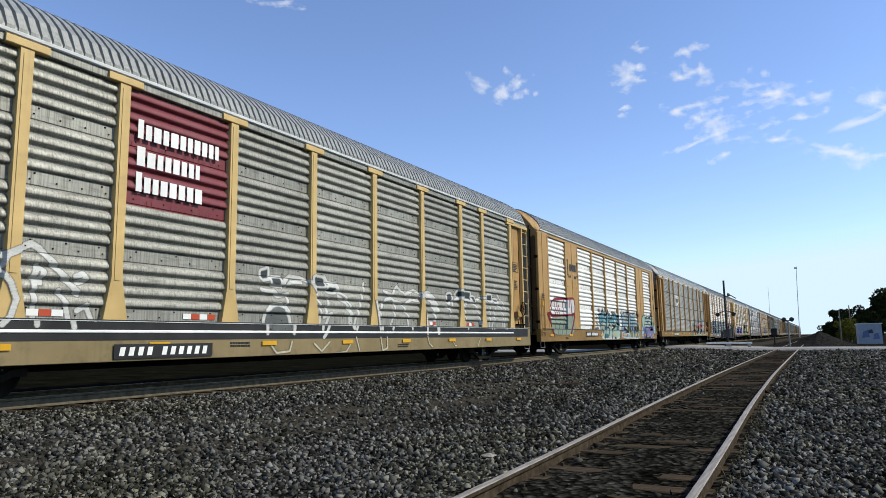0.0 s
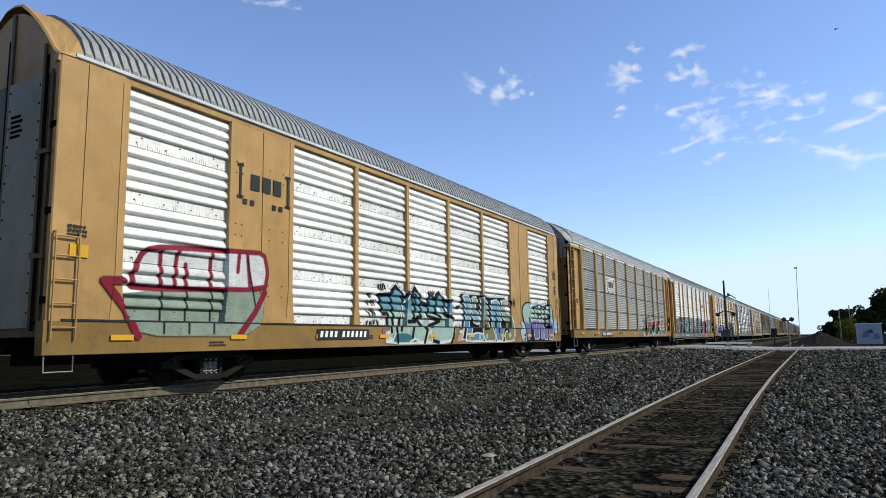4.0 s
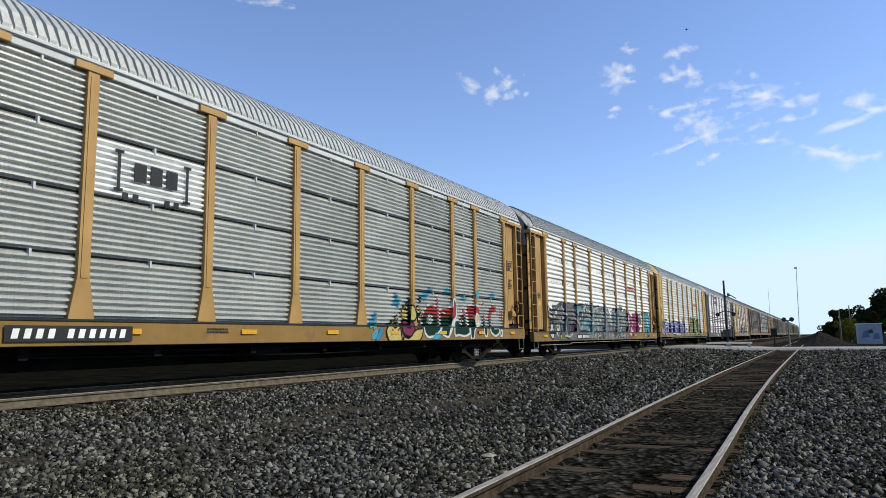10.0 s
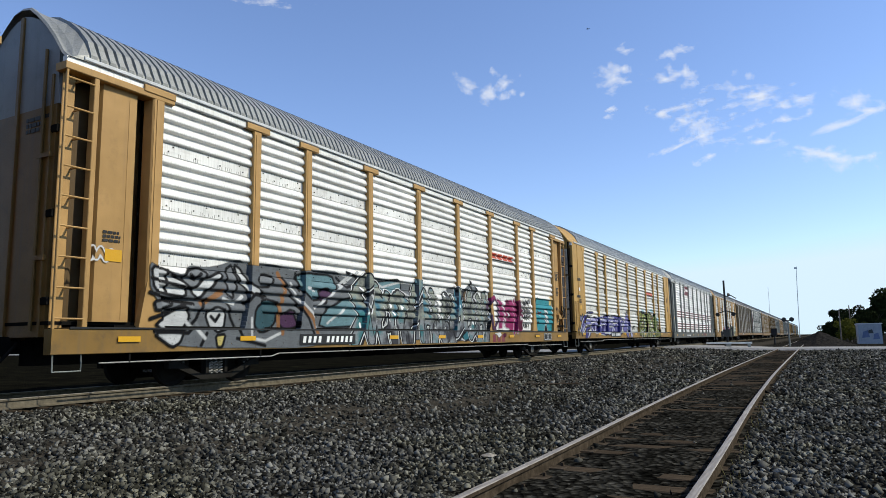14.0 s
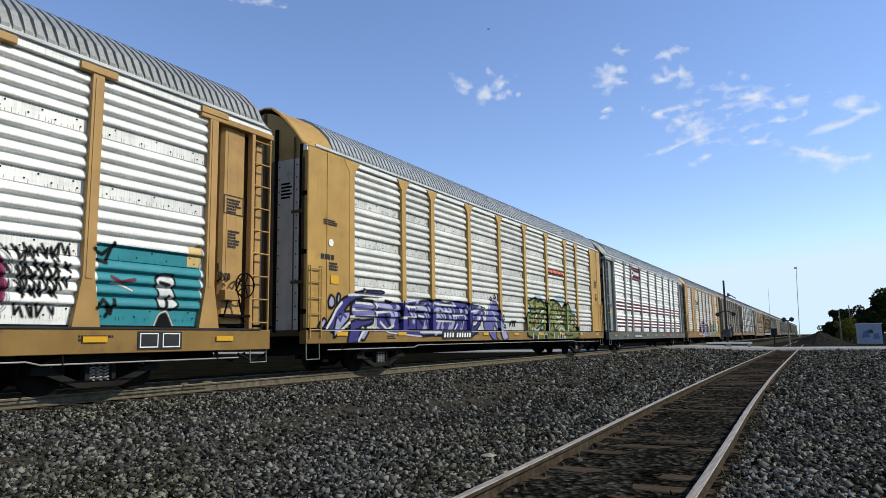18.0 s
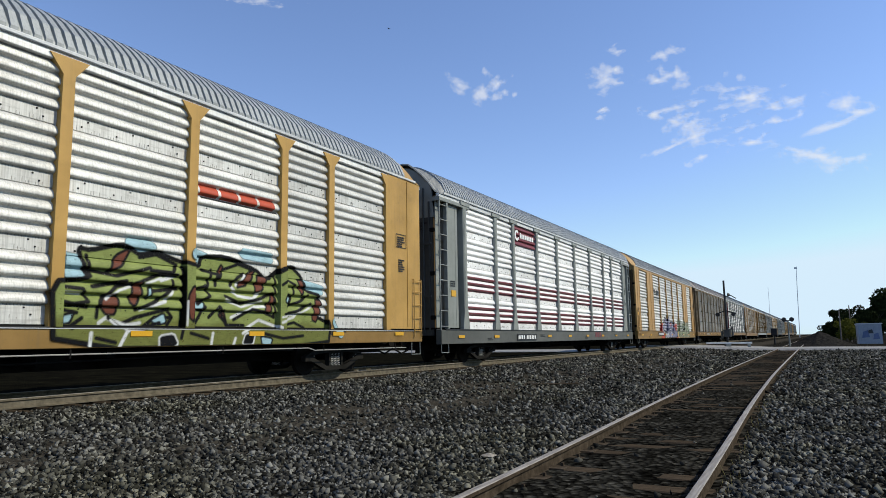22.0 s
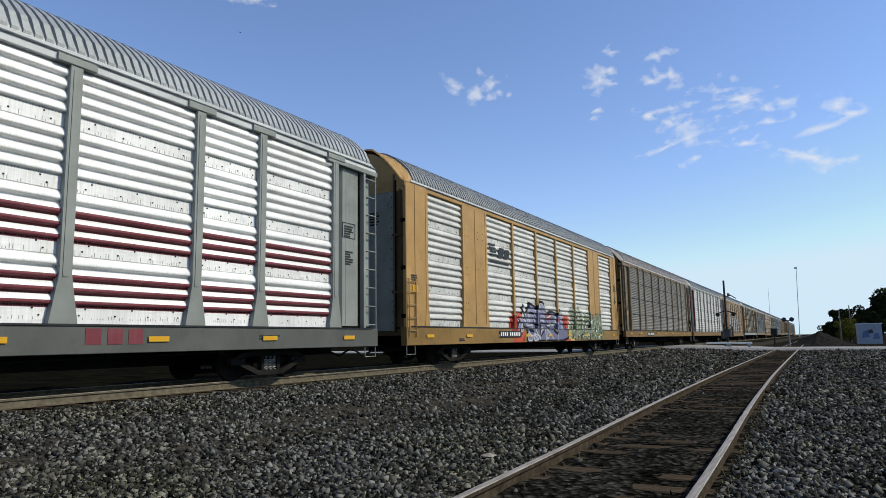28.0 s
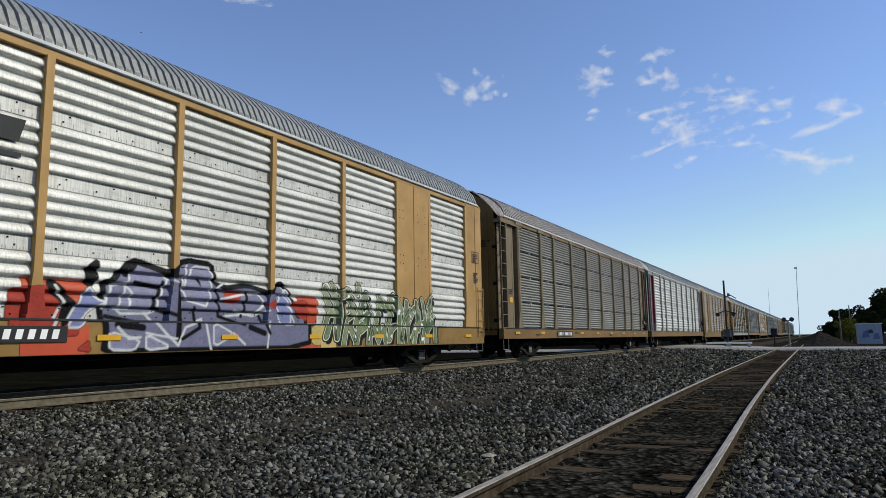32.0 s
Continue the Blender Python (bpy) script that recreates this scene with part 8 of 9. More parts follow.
    m.line("ink", 0.028, [(18.33, 2.42), (18.76, 2.57), (19.15, 2.49)])
    m.line("ink", 0.028, [(18.49, 2.08), (18.7, 2.27), (18.92, 2.37)])
    m.line("ink", 0.028, [(18.36, 1.85), (18.8, 1.7), (19.41, 1.84), (19.81, 1.98)])
    m.line("ink", 0.028, [(18.66, 1.35), (19.18, 1.59), (19.58, 1.54), (19.91, 1.43)])
    m.line("ink", 0.028, [(20.06, 2.19), (20.32, 2.33), (20.59, 2.22), (20.51, 1.96), (20.25, 1.69), (20.79, 1.84), (21.07, 1.99)])
    m.line("ink", 0.028, [(20.17, 1.5), (20.7, 1.6), (21.17, 1.79)])
    m.line("ink", 0.028, [(20.26, 1.25), (20.62, 1.32), (20.99, 1.19)])
    m.line("ink", 0.028, [(14.79, 1.84), (15.13, 1.82), (15.24, 1.6), (14.89, 1.54)])
    m.line("ink", 0.028, [(14.92, 1.14), (15.17, 1.32)])
    m.line("ink", 0.028, [(14.82, 1.45), (15.07, 1.41)])
    m.line("ink", 0.028, [(15.37, 0.97), (15.74, 0.89)])
    m.line("ink", 0.028, [(17.41, 1.06), (17.86, 0.95)])
    m.line("ink", 0.028, [(19.43, 1.06), (20.1, 0.94), (20.81, 1.0)])
    m.line("snow", 0.018, [(15.58, 1.66), (15.83, 1.83), (16.08, 1.92)])
    m.line("snow", 0.018, [(16.39, 1.99), (16.77, 2.13)])
    m.line("snow", 0.018, [(15.72, 1.29), (15.98, 1.1), (16.33, 1.08)])
    m.line("snow", 0.018, [(18.39, 1.78), (18.83, 1.63), (19.44, 1.78)])
    m.line("snow", 0.018, [(20.08, 1.43), (20.76, 1.54), (21.27, 1.73)])
    m.line("snow", 0.018, [(17.32, 1.22), (17.32, 1.69)])
    m.line("snow", 0.018, [(14.8, 1.75), (15.1, 1.74)])
    m.line("snow", 0.018, [(18.95, 2.35), (18.66, 2.09)])
    m.done("olive green spray-painted letters with brown edges and pale blue cloud")
    graffiti(car, e, 12.9, 13.55, 1.32, 1.58, [(0.03, [[(12.95, 1.36), (12.95, 1.54), (13.08, 1.54)], [(12.95, 1.45), (13.05, 1.45)]]), (0.03, [[(13.15, 1.54), (13.3, 1.54)], [(13.22, 1.54), (13.22, 1.36)]]), (0.03, [[(13.5, 1.54), (13.38, 1.54), (13.38, 1.46), (13.5, 1.44), (13.48, 1.37), (13.38, 1.36)]])],
             [(0.03, 0.03, 0.035), (0.05, 0.05, 0.05)], ink, ink, seed=56, line_w=0.005, halo_w=0.005, stray=0, spots=0, drop=None, label="small dark sprayed signs")
    leaf2 = dict(lower=[(0.17, 0.23, 0.08), (0.28, 0.33, 0.15)], line_w=0.016, halo_w=0.045, stray=0, spots=1, shade=(0.085, 0.045, 0.032), drop=(0.11, -0.05), label="olive green spray-painted letters with brown edges")
    olive = [(0.28, 0.33, 0.11), (0.38, 0.41, 0.18)]
    dk = M["black"]
    tagged(put("stencil", bars_mesh(1, 0.13, 0.84, dk), car, (X_POST + 0.003, 0.56, 3.1), label="dark stencilled plain bars"), kind="stuff")
    tagged(put("stencil", bars_mesh(3, 0.035, 0.6, dk), car, (X_POST + 0.003, 0.66, 4.02), label="dark stencilled lines"), kind="stuff")
    put("emblem", cached("disc", lambda: Shape().lathe([(0.0, 0.0), (0.1, 0.0), (0.1, 0.006), (0.0, 0.006)], 16).mesh("disc", M["white"])), car, (X_POST + 0.002, 0.97, 3.42), label="small white round mark")
    for k in range(4):
        put("marking", sheet_mesh("bold", 0.5, 3.93, 4.17, M["red"]), car, (0, 17.6 + k * 0.58, 0), label="red plain letter block")
    put("marking", sheet_mesh("bold", 2.3, 3.87, 3.915, M["black"]), car, (0, 17.65, 0), label="black line below red blocks")

    # dark grey end doors: the shade between cars put into their colour
    f = dict(BASE1, len=LEN1 * 1.0125, posts=[round(p * 1.0125, 2) for p in POSTS1], brake=False, zinc="zinc_bright", roof="roof_pale", body="grey", post_mat="grey", sill_mat="grey_sill", top=1.18, rail_mat="grey_light", end="grey_dark", end_top="grey", board=6.5, sill=0.70,
             label="grey auto carrier, silver panels with maroon stripes and a red sign")
    car = autorack(U[5], f)
    for a0, b0 in zip(f["posts"], f["posts"][1:]):
        w = round(b0 - a0 - 0.22, 2)
        # bare silver rib tops between the maroon stripes stand in for highlights
        for q in (1.505, 1.725, 1.945, 2.61, 2.83, 3.05):
            put("stripe", sheet_mesh("bold", w, q - 0.02, q + 0.10, M["maroon"]), car, (0, a0 + 0.11, 0), label="maroon painted stripe")
    put("sign", sheet_mesh("bold", 2.52, 4.84, 5.68, M["maroon"]), car, (0, 6.62, 0), label="red painted sign area")
    ring = Shape().prism([(0.24 * math.cos(k * 0.26), 0.24 * math.sin(k * 0.26)) for k in range(3, 24)] + [(0.13 * math.cos(k * 0.26), 0.13 * math.sin(k * 0.26)) for k in range(23, 2, -1)], 0, 0, 0.006)
    put("emblem", ring.mesh("emblem_ring", M["white"]), car, (1.450, 6.98, 5.27), label="open white ring before the bars")
    put("lettering", cached("sgf", lambda: sign_bars(1.6, 0.2)), car, (1.450, 7.32, 5.18), label="white plain bars in a row")
    put("lettering", cached("sgt", lambda: letter_blocks()), car, (1.511, 18.0, 0.86), label="dark red plain letter blocks")

    g = dict(BASE2, zinc="zinc_worn", label="boxy auto carrier, silver ribbed panels between wide tan panels, purple graffiti")
    car = autorack(U[6], g)
    tagged(put("emblem", cached("emblem2", emblem2_mesh), car, (1.450, 6.1, 4.1), label="black striped emblem of plain bars"), kind="stuff")
    for y, w in ((8.4, 1.15), (15.0, 0.8)):
        put("painted_block", sheet_mesh("bold", w, 1.31, 1.95, M["red"]), car, (0, y, 0), label="red painted block")
        put("painted_block", plate_mesh(w, 0.5, M["red"]), car, (1.509, y, 0.7), label="red painted block")
    m = Mural(car, g, 8.08, 16.39, 0.61, 2.65)
    m.fill("redo", [(8.2, 1.76), (8.63, 1.83), (8.96, 1.85), (9.12, 1.58), (9.0, 1.2), (8.87, 1.04), (8.2, 1.06)])
    m.line("ink", 0.08, [(8.91, 1.85), (9.23, 1.53), (9.15, 1.2)])
    m.line("snow", 0.02, [(8.96, 1.85), (9.12, 1.58), (8.87, 1.06)])
    m.fill("redo", [(9.32, 0.77), (9.56, 0.96), (9.61, 0.72)])
    m.fill("redo", [(9.1, 1.2), (9.35, 1.2), (9.36, 1.01), (9.06, 0.99)])
    m.fill("slate", [(9.8, 1.5), (9.83, 1.95), (9.99, 1.99), (10.27, 2.3), (10.5, 2.42), (11.27, 2.22), (11.61, 2.53), (12.34, 2.5), (12.36, 2.12), (12.67, 2.02), (13.34, 2.12), (14.06, 1.97), (14.34, 2.25), (14.64, 2.07), (15.05, 1.47), (15.37, 1.48), (15.38, 0.72), (10.64, 0.73), (9.84, 0.74), (9.88, 1.11)], "ink", 0.05)
    m.fill("ink", [(9.46, 1.93), (9.49, 2.23), (9.75, 2.4), (9.72, 1.95), (9.57, 1.84)])
    m.fill("lilac", [(9.33, 1.49), (9.56, 1.89), (9.74, 1.65), (9.9, 1.61), (9.59, 1.45), (9.4, 1.15), (9.15, 1.15)], "snow", 0.018)
    m.fill("slate2", [(10.32, 1.99), (10.39, 2.25), (10.56, 2.41), (11.21, 2.16), (11.03, 1.76), (10.92, 1.43), (10.08, 1.41)], "snow", 0.018)
    m.fill("slate2", [(11.56, 1.96), (11.82, 2.43), (12.32, 2.42), (12.26, 1.59), (11.64, 1.73)], "snow", 0.018)
    m.fill("lilac", [(14.25, 1.72), (14.54, 2.13), (14.74, 1.87), (14.85, 1.27), (14.46, 1.26)], "snow", 0.018)
    m.fill("slate2", [(9.93, 1.09), (10.57, 0.93), (10.46, 0.75), (9.95, 0.76)], "snow", 0.018)
    m.fill("slate2", [(10.69, 1.04), (11.27, 0.79), (10.7, 0.74)], "snow", 0.018)
    m.fill("slate2", [(12.31, 1.29), (12.9, 1.04), (12.33, 0.77)], "snow", 0.018)
    m.fill("ink", [(11.91, 2.15), (12.02, 2.19), (12.0, 1.98)])
    m.fill("redo", [(12.68, 1.96), (13.25, 1.99), (13.01, 1.67), (12.61, 1.72)])
    m.fill("redo", [(13.88, 1.7), (14.25, 1.92), (14.16, 1.58)])
    m.fill("redo", [(14.74, 1.8), (15.36, 1.9), (15.44, 1.34), (15.05, 1.47)])
    m.fill("custard", [(15.44, 1.27), (16.27, 1.28), (16.16, 0.78), (15.45, 0.76)])
    m.line("ink", 0.05, [(10.27, 2.14), (10.5, 2.4), (11.34, 2.19)])
    m.line("ink", 0.05, [(11.46, 2.06), (11.43, 0.95)])
    m.line("ink", 0.05, [(10.09, 1.21), (10.62, 1.16)])
    m.line("ink", 0.05, [(13.36, 1.19), (13.81, 1.06)])
    m.line("snow", 0.02, [(9.85, 1.51), (10.0, 1.92), (10.28, 1.98), (10.41, 1.78), (10.36, 1.52), (10.08, 1.51)])
    m.line("snow", 0.02, [(10.1, 1.16), (10.33, 0.96), (10.57, 0.98)])
    m.line("snow", 0.02, [(10.73, 1.43), (11.13, 1.06), (11.43, 0.82), (11.59, 1.17), (12.09, 1.35), (12.26, 0.71)])
    m.line("snow", 0.02, [(12.53, 1.77), (13.34, 1.94), (13.69, 1.95), (13.88, 1.7), (13.53, 1.5), (12.7, 1.42)])
    m.line("snow", 0.02, [(12.87, 1.06), (13.21, 0.82)])
    m.line("snow", 0.02, [(13.98, 1.32), (13.91, 0.74)])
    m.line("ink", 0.03, [(10.46, 2.0), (11.02, 1.92)])
    m.line("ink", 0.03, [(11.08, 2.04), (10.85, 1.54), (11.45, 1.39)])
    m.line("ink", 0.03, [(11.86, 1.57), (11.95, 1.17), (11.53, 0.95)])
    m.line("ink", 0.03, [(12.44, 2.07), (12.54, 1.42), (13.19, 1.25)])
    m.line("ink", 0.03, [(13.34, 1.94), (13.19, 1.43)])
    m.line("ink", 0.03, [(13.7, 1.51), (13.99, 1.06)])
    m.line("ink", 0.03, [(9.92, 1.36), (10.5, 1.27)])
    m.line("snow", 0.016, [(11.21, 2.1), (11.46, 2.06)])
    m.line("snow", 0.016, [(11.68, 2.42), (11.52, 1.95)])
    m.line("snow", 0.016, [(12.44, 2.01), (12.67, 2.14)])
    m.line("snow", 0.016, [(12.93, 1.55), (13.53, 1.44), (13.98, 1.58)])
    m.line("snow", 0.016, [(10.69, 1.06), (11.4, 0.95)])
    m.line("snow", 0.016, [(14.44, 2.13), (14.95, 1.33)])
    m.done("grey violet and red spray-painted letters with black edges")
    put("painted_block", plate_mesh(0.6, 0.5, M["cream"]), car, (1.513, 15.82, 0.7), label="cream painted block on the sill")
    graffiti(car, g, 15.9, 21.8, 0.72, 2.2, 8, [(0.10, 0.16, 0.09), (0.38, 0.42, 0.26), (0.06, 0.10, 0.06)], (0.58, 0.6, 0.5), (0.02, 0.03, 0.015), seed=62, fat=0.13, lower=[(0.12, 0.2, 0.09), (0.34, 0.36, 0.2)], line_w=0.025, halo_w=0.035, stray=2, label="dark and pale green spray-painted letters")

    h = dict(BASE1, ribs="fine", zinc="zinc_brown", post_mat="tan_grey", body="tan_grey", sill_mat="tan_dull_shaded", roof="roof_brown", hood="roof_brown", rail_mat="tan_dull_shaded", end="tan_dull_shaded", end_top="tan_dull_shaded",
             label="tri-level auto carrier, grimy brownish panels, dull tan posts")
    autorack(U[7], h)
    rest = [
        dict(BASE1, zinc="zinc_worn", body="maroon", sill_mat="tan_dull_shaded", post_mat="grey", end="maroon", end_top="maroon", rail_mat="grey", label="auto carrier, silver panels, maroon ends, dull sill"),
        dict(BASE2, zinc="zinc_brown", body="tan_dull_shaded", sill_mat="tan_dull_shaded", label="boxy auto carrier, grimy grey panels, wide dull tan panels"),
        dict(BASE1, zinc="zinc_dull", post_mat="tan_dull_shaded", sill_mat="grey", label="tri-level auto carrier, dull grey panels, tan posts"),
        dict(BASE1, zinc="zinc_brown", ribs="fine", post_mat="grey", sill_mat="tan_dull_shaded", label="tri-level auto carrier, brownish panels, grey posts"),
        dict(BASE2, zinc="zinc_worn", body="tan_dull_shaded", sill_mat="tan_dull_shaded", label="boxy auto carrier, worn silver panels, wide dull tan panels"),
        dict(BASE1, zinc="zinc_dull", body="tan_dull_shaded", post_mat="grey", sill_mat="grey_dark", label="tri-level auto carrier, dull panels, grey posts"),
    ]
    for k in range(13):
        autorack(U[7] + PITCH * (k + 1), rest[k % 6], near=False)


def sign_bars(w, h=0.3):
    s = Shape()
    y, k = 0.0, 0
    rng = random.Random(int(w * 100))
    while y < w:
        q = rng.uniform(0.12, 0.19)
        s.box(0, 0.005, y, min(w, y + q), 0, h * (1.25 if k == 0 else 1.0))
        y += q + 0.05
        k += 1
    return s.mesh("white_bars", M["white"])


def letter_blocks():
    s = Shape()
    for k in range(3):
        y = k * 0.42
        s.box(0, 0.004, y, y + 0.3, 0.0, 0.28)
    return s.mesh("letter_blocks", M["maroon"])


def emblem_mesh():
    s = Shape()
    for k in range(3):
        y = 0.35 + k * 0.36
        s.box(0, 0.006, y, y + 0.27, -0.16, 0.2)
    for y in (0.0, 1.55):
        s.box(0, 0.006, y, y + 0.06, -0.4, 0.38)
        s.box(0, 0.006, y - 0.06, y + 0.12, 0.32, 0.38).box(0, 0.006, y - 0.06, y + 0.12, -0.4, -0.34)
    for y in (0.12, 0.34, 1.05, 1.27):
        s.box(0, 0.006, y, y + 0.12, -0.52, -0.4)
    return s.mesh("emblem", M["black"])


def emblem2_mesh():
    s = Shape()
    for k in range(4):
        s.box(0, 0.006, 0.1 + k * 0.08, 0.75 + k * 0.05, 0.42 - k * 0.13, 0.5 - k * 0.13)
    s.prism([(1.0, 0.0), (1.5, 0.0), (1.65, 0.42), (1.15, 0.42)], 0, 0, 0.006).prism([(1.6, 0.02), (2.1, 0.02), (2.2, 0.4), (1.72, 0.4)], 0, 0, 0.006)
    s.box(0, 0.006, 0.1, 2.15, -0.24, -0.16)
    return s.mesh("emblem", M["black"])


M["end_grey"] = paint("end_grey_paint", (0.25, 0.25, 0.21), amount=0.6)
M["end_cream"] = paint("end_cream_paint", (0.52, 0.48, 0.40), amount=0.6)
# dark brown for recesses and boxy ends, with their shade painted in
M["recess"] = paint("shaded_recess", (0.085, 0.050, 0.016), amount=0.5)
TEAL = paint("teal_spray", (0.02, 0.22, 0.26), amount=0.25)
M["roof_pale"] = galvanised("pale_roof", (0.33, 0.345, 0.345), (0.11, 0.11, 0.105), 0.35, 0.45, 0.25)
M["roof_light"] = galvanised("light_roof", (0.47, 0.475, 0.455), (0.16, 0.16, 0.15), 0.35, 0.45, 0.25)
M["roof_brown"] = galvanised("brownish_roof", (0.30, 0.27, 0.25), (0.12, 0.10, 0.09), 0.5, 0.6, 0.2)
build_train()


# ---------------------------------------------------------------- the level crossing and the distance
def crossing_signal(x, y, z, height, label):
    t = thing("crossing_signal", label, "railway signal", "crossing signals", (x, y, z))
    put("mast", Shape().tube([(0, 0, 0), (0, 0, height)], 0.10, 10, r1=0.085).lathe([(0.3, 0), (0.3, 0.12), (0.14, 0.3)], 10, 2).mesh("mast", M["black"]), t, label="dark steel mast")
    arm = Shape()
    arm.tube([(-0.85, -0.05, height * 0.49), (0, 0, height * 0.54), (0.85, -0.05, height * 0.49)], 0.05, 6)
    put("arm", arm.mesh("arm", M["black"]), t)
    for sx in (-1, 1):
        lamp = Shape().lathe([(0.05, 0.3), (0.11, 0.22), (0.12, 0.0), (0.17, -0.02), (0.17, -0.05)], 14, 1, (sx * 0.66, -0.05, height * 0.49 - 0.05))
        lamp.lathe([(0.15, -0.05), (0.17, -0.32)], 14, 1, (sx * 0.66, -0.05, height * 0.49 - 0.05))
        lp = put("signal_lamp", lamp.mesh("signal_lamp", M["black"]), t, label="black hooded lamp, unlit")
        put("lens", Shape().lathe([(0.01, 0), (0.12, 0.0), (0.12, 0.03), (0.01, 0.05)], 14, 1, (sx * 0.66, -0.14, height * 0.49 - 0.05)).mesh("lens", M["red"]), lp)
    put("bell", Shape().lathe([(0.05, -0.12), (0.16, -0.07), (0.17, 0.0), (0.1, 0.1), (0.03, 0.12)], 14, 0, (0.34, 0, height * 0.78)).tube([(0, 0, height * 0.75), (0.5, 0, height * 0.77), (0.95, 0, height * 0.72)], 0.05, 6).mesh("bell", M["grey_dark"]), t)
    put("gate_gear", Shape().box(-0.3, 0.35, -0.3, 0.3, 0.85, 1.5, c=0.1).box(-0.5, -0.35, -0.15, 0.15, 0.7, 1.35, c=0.05).box(0.4, 0.55, -0.15, 0.15, 0.9, 1.75, c=0.05).tube([(-0.4, 0, 1.1), (0.45, 0, 1.6), (0.3, 0, 1.9)], 0.07, 7).mesh("gate_gear", M["grey_dark"]), t, label="dark gate drive box with counterweights")
    return t


def small_signal(x, y, z):
    t = thing("crossing_signal", "small crossing signal with two dark hooded lamps on a pale post", "railway signal", "crossing signals", (x, y, z))
    put("mast", Shape().tube([(0, 0, 0), (0, 0, 2.5)], 0.07, 8).mesh("mast", M["grey"]), t)
    for sx in (-1, 1):
        put("signal_lamp", Shape().lathe([(0.05, 0.2), (0.18, 0.12), (0.22, -0.05), (0.22, -0.3)], 14, 1, (sx * 0.34, 0, 2.6)).mesh("signal_lamp", M["black"]), t, label="black hooded lamp, unlit")
    put("arm", Shape().tube([(-0.42, 0.05, 2.5), (0.42, 0.05, 2.5)], 0.05, 6).mesh("arm", M["black"]), t)


def build_crossing():
    crossing_signal(-7.1, 66.0, 0.28, 5.9, "tall dark crossing signal mast with hooded lamps and bell")
    small_signal(-2.45, 75.0, 0.1)
    small = thing("relay_post", "short dark signal post beside the track", "signal post", loc=(-4.5, 90, 0.08))
    put("post", Shape().tube([(0, 0, 0), (0, 0, 1.5)], 0.09, 8).mesh("post", M["black"]), small)
    put("lamp_head", Shape().box(-0.35, 0.35, -0.2, 0.2, 1.1, 1.9, c=0.08).mesh("lamp_head", M["black"]), small)
    gate = thing("crossing_gate", "lowered white crossing gate arm beside the road", "barrier", loc=(-6.9, 64.5, 0.3))
    put("arm", Shape().box(-1.8, 1.9, -0.05, 0.05, 0.22, 0.36, c=0.02).mesh("arm", M["white"]), gate)
    put("foot", Shape().box(-0.2, 0.2, -0.12, 0.12, -0.15, 0.22, c=0.03).box(1.55, 1.8, -0.12, 0.12, -0.15, 0.22).mesh("foot", M["grey"]), gate)
    for x, y, h, r in ((-5.6, 300, 27.8, 0.22), (-17.5, 330, 22.0, 0.12)):
        m = thing("radio_mast", "thin tall guyed radio mast far off", "mast", loc=(x, y, 0))
        put("pole", Shape().tube([(-0.5, 0, 0), (0, 0, h * 0.7), (0.3 if r > 0.2 else 0, 0, h)], r * 0.7, 6, r1=r * 0.45).mesh("pole", M["mast"]), m)
        if r > 0.2:
            put("aerial", Shape().box(-0.5, 0.5, -0.2, 0.2, h - 1.0, h - 0.4).mesh("aerial", M["mast"]), m)


M["mast"] = paint("mast_grey", (0.55, 0.57, 0.60), amount=0.2)


def mound():
    v, f = [], []
    nx, ny = 44, 20
    for j in range(ny):
        for i in range(nx):
            x = -3.4 + 7.6 * i / (nx - 1)
            y = -3.0 + 6.0 * j / (ny - 1)
            r = max(0.0, 1 - abs(x - 0.2 - 0.25 * y) / 3.4) * max(0.0, 1 - abs(y) / 3.0)
            z = 1.75 * r ** 1.1 + (0.14 * noise.noise(Vector((x * 2.2, y * 2.2, 3))) if r > 0 else 0) - 0.05
            v.append((x, y, z))
    for j in range(ny - 1):
        for i in range(nx - 1):
            f.append((j * nx + i, j * nx + i + 1, (j + 1) * nx + i + 1, (j + 1) * nx + i))
    t = put("rubble_mound", mesh_of("rubble_mound", v, f, [M["rubble"]]), None, (0.0, 86, -0.02))
    tagged(t, "dark heap of broken stone and soil beyond the road", "rubble heap")


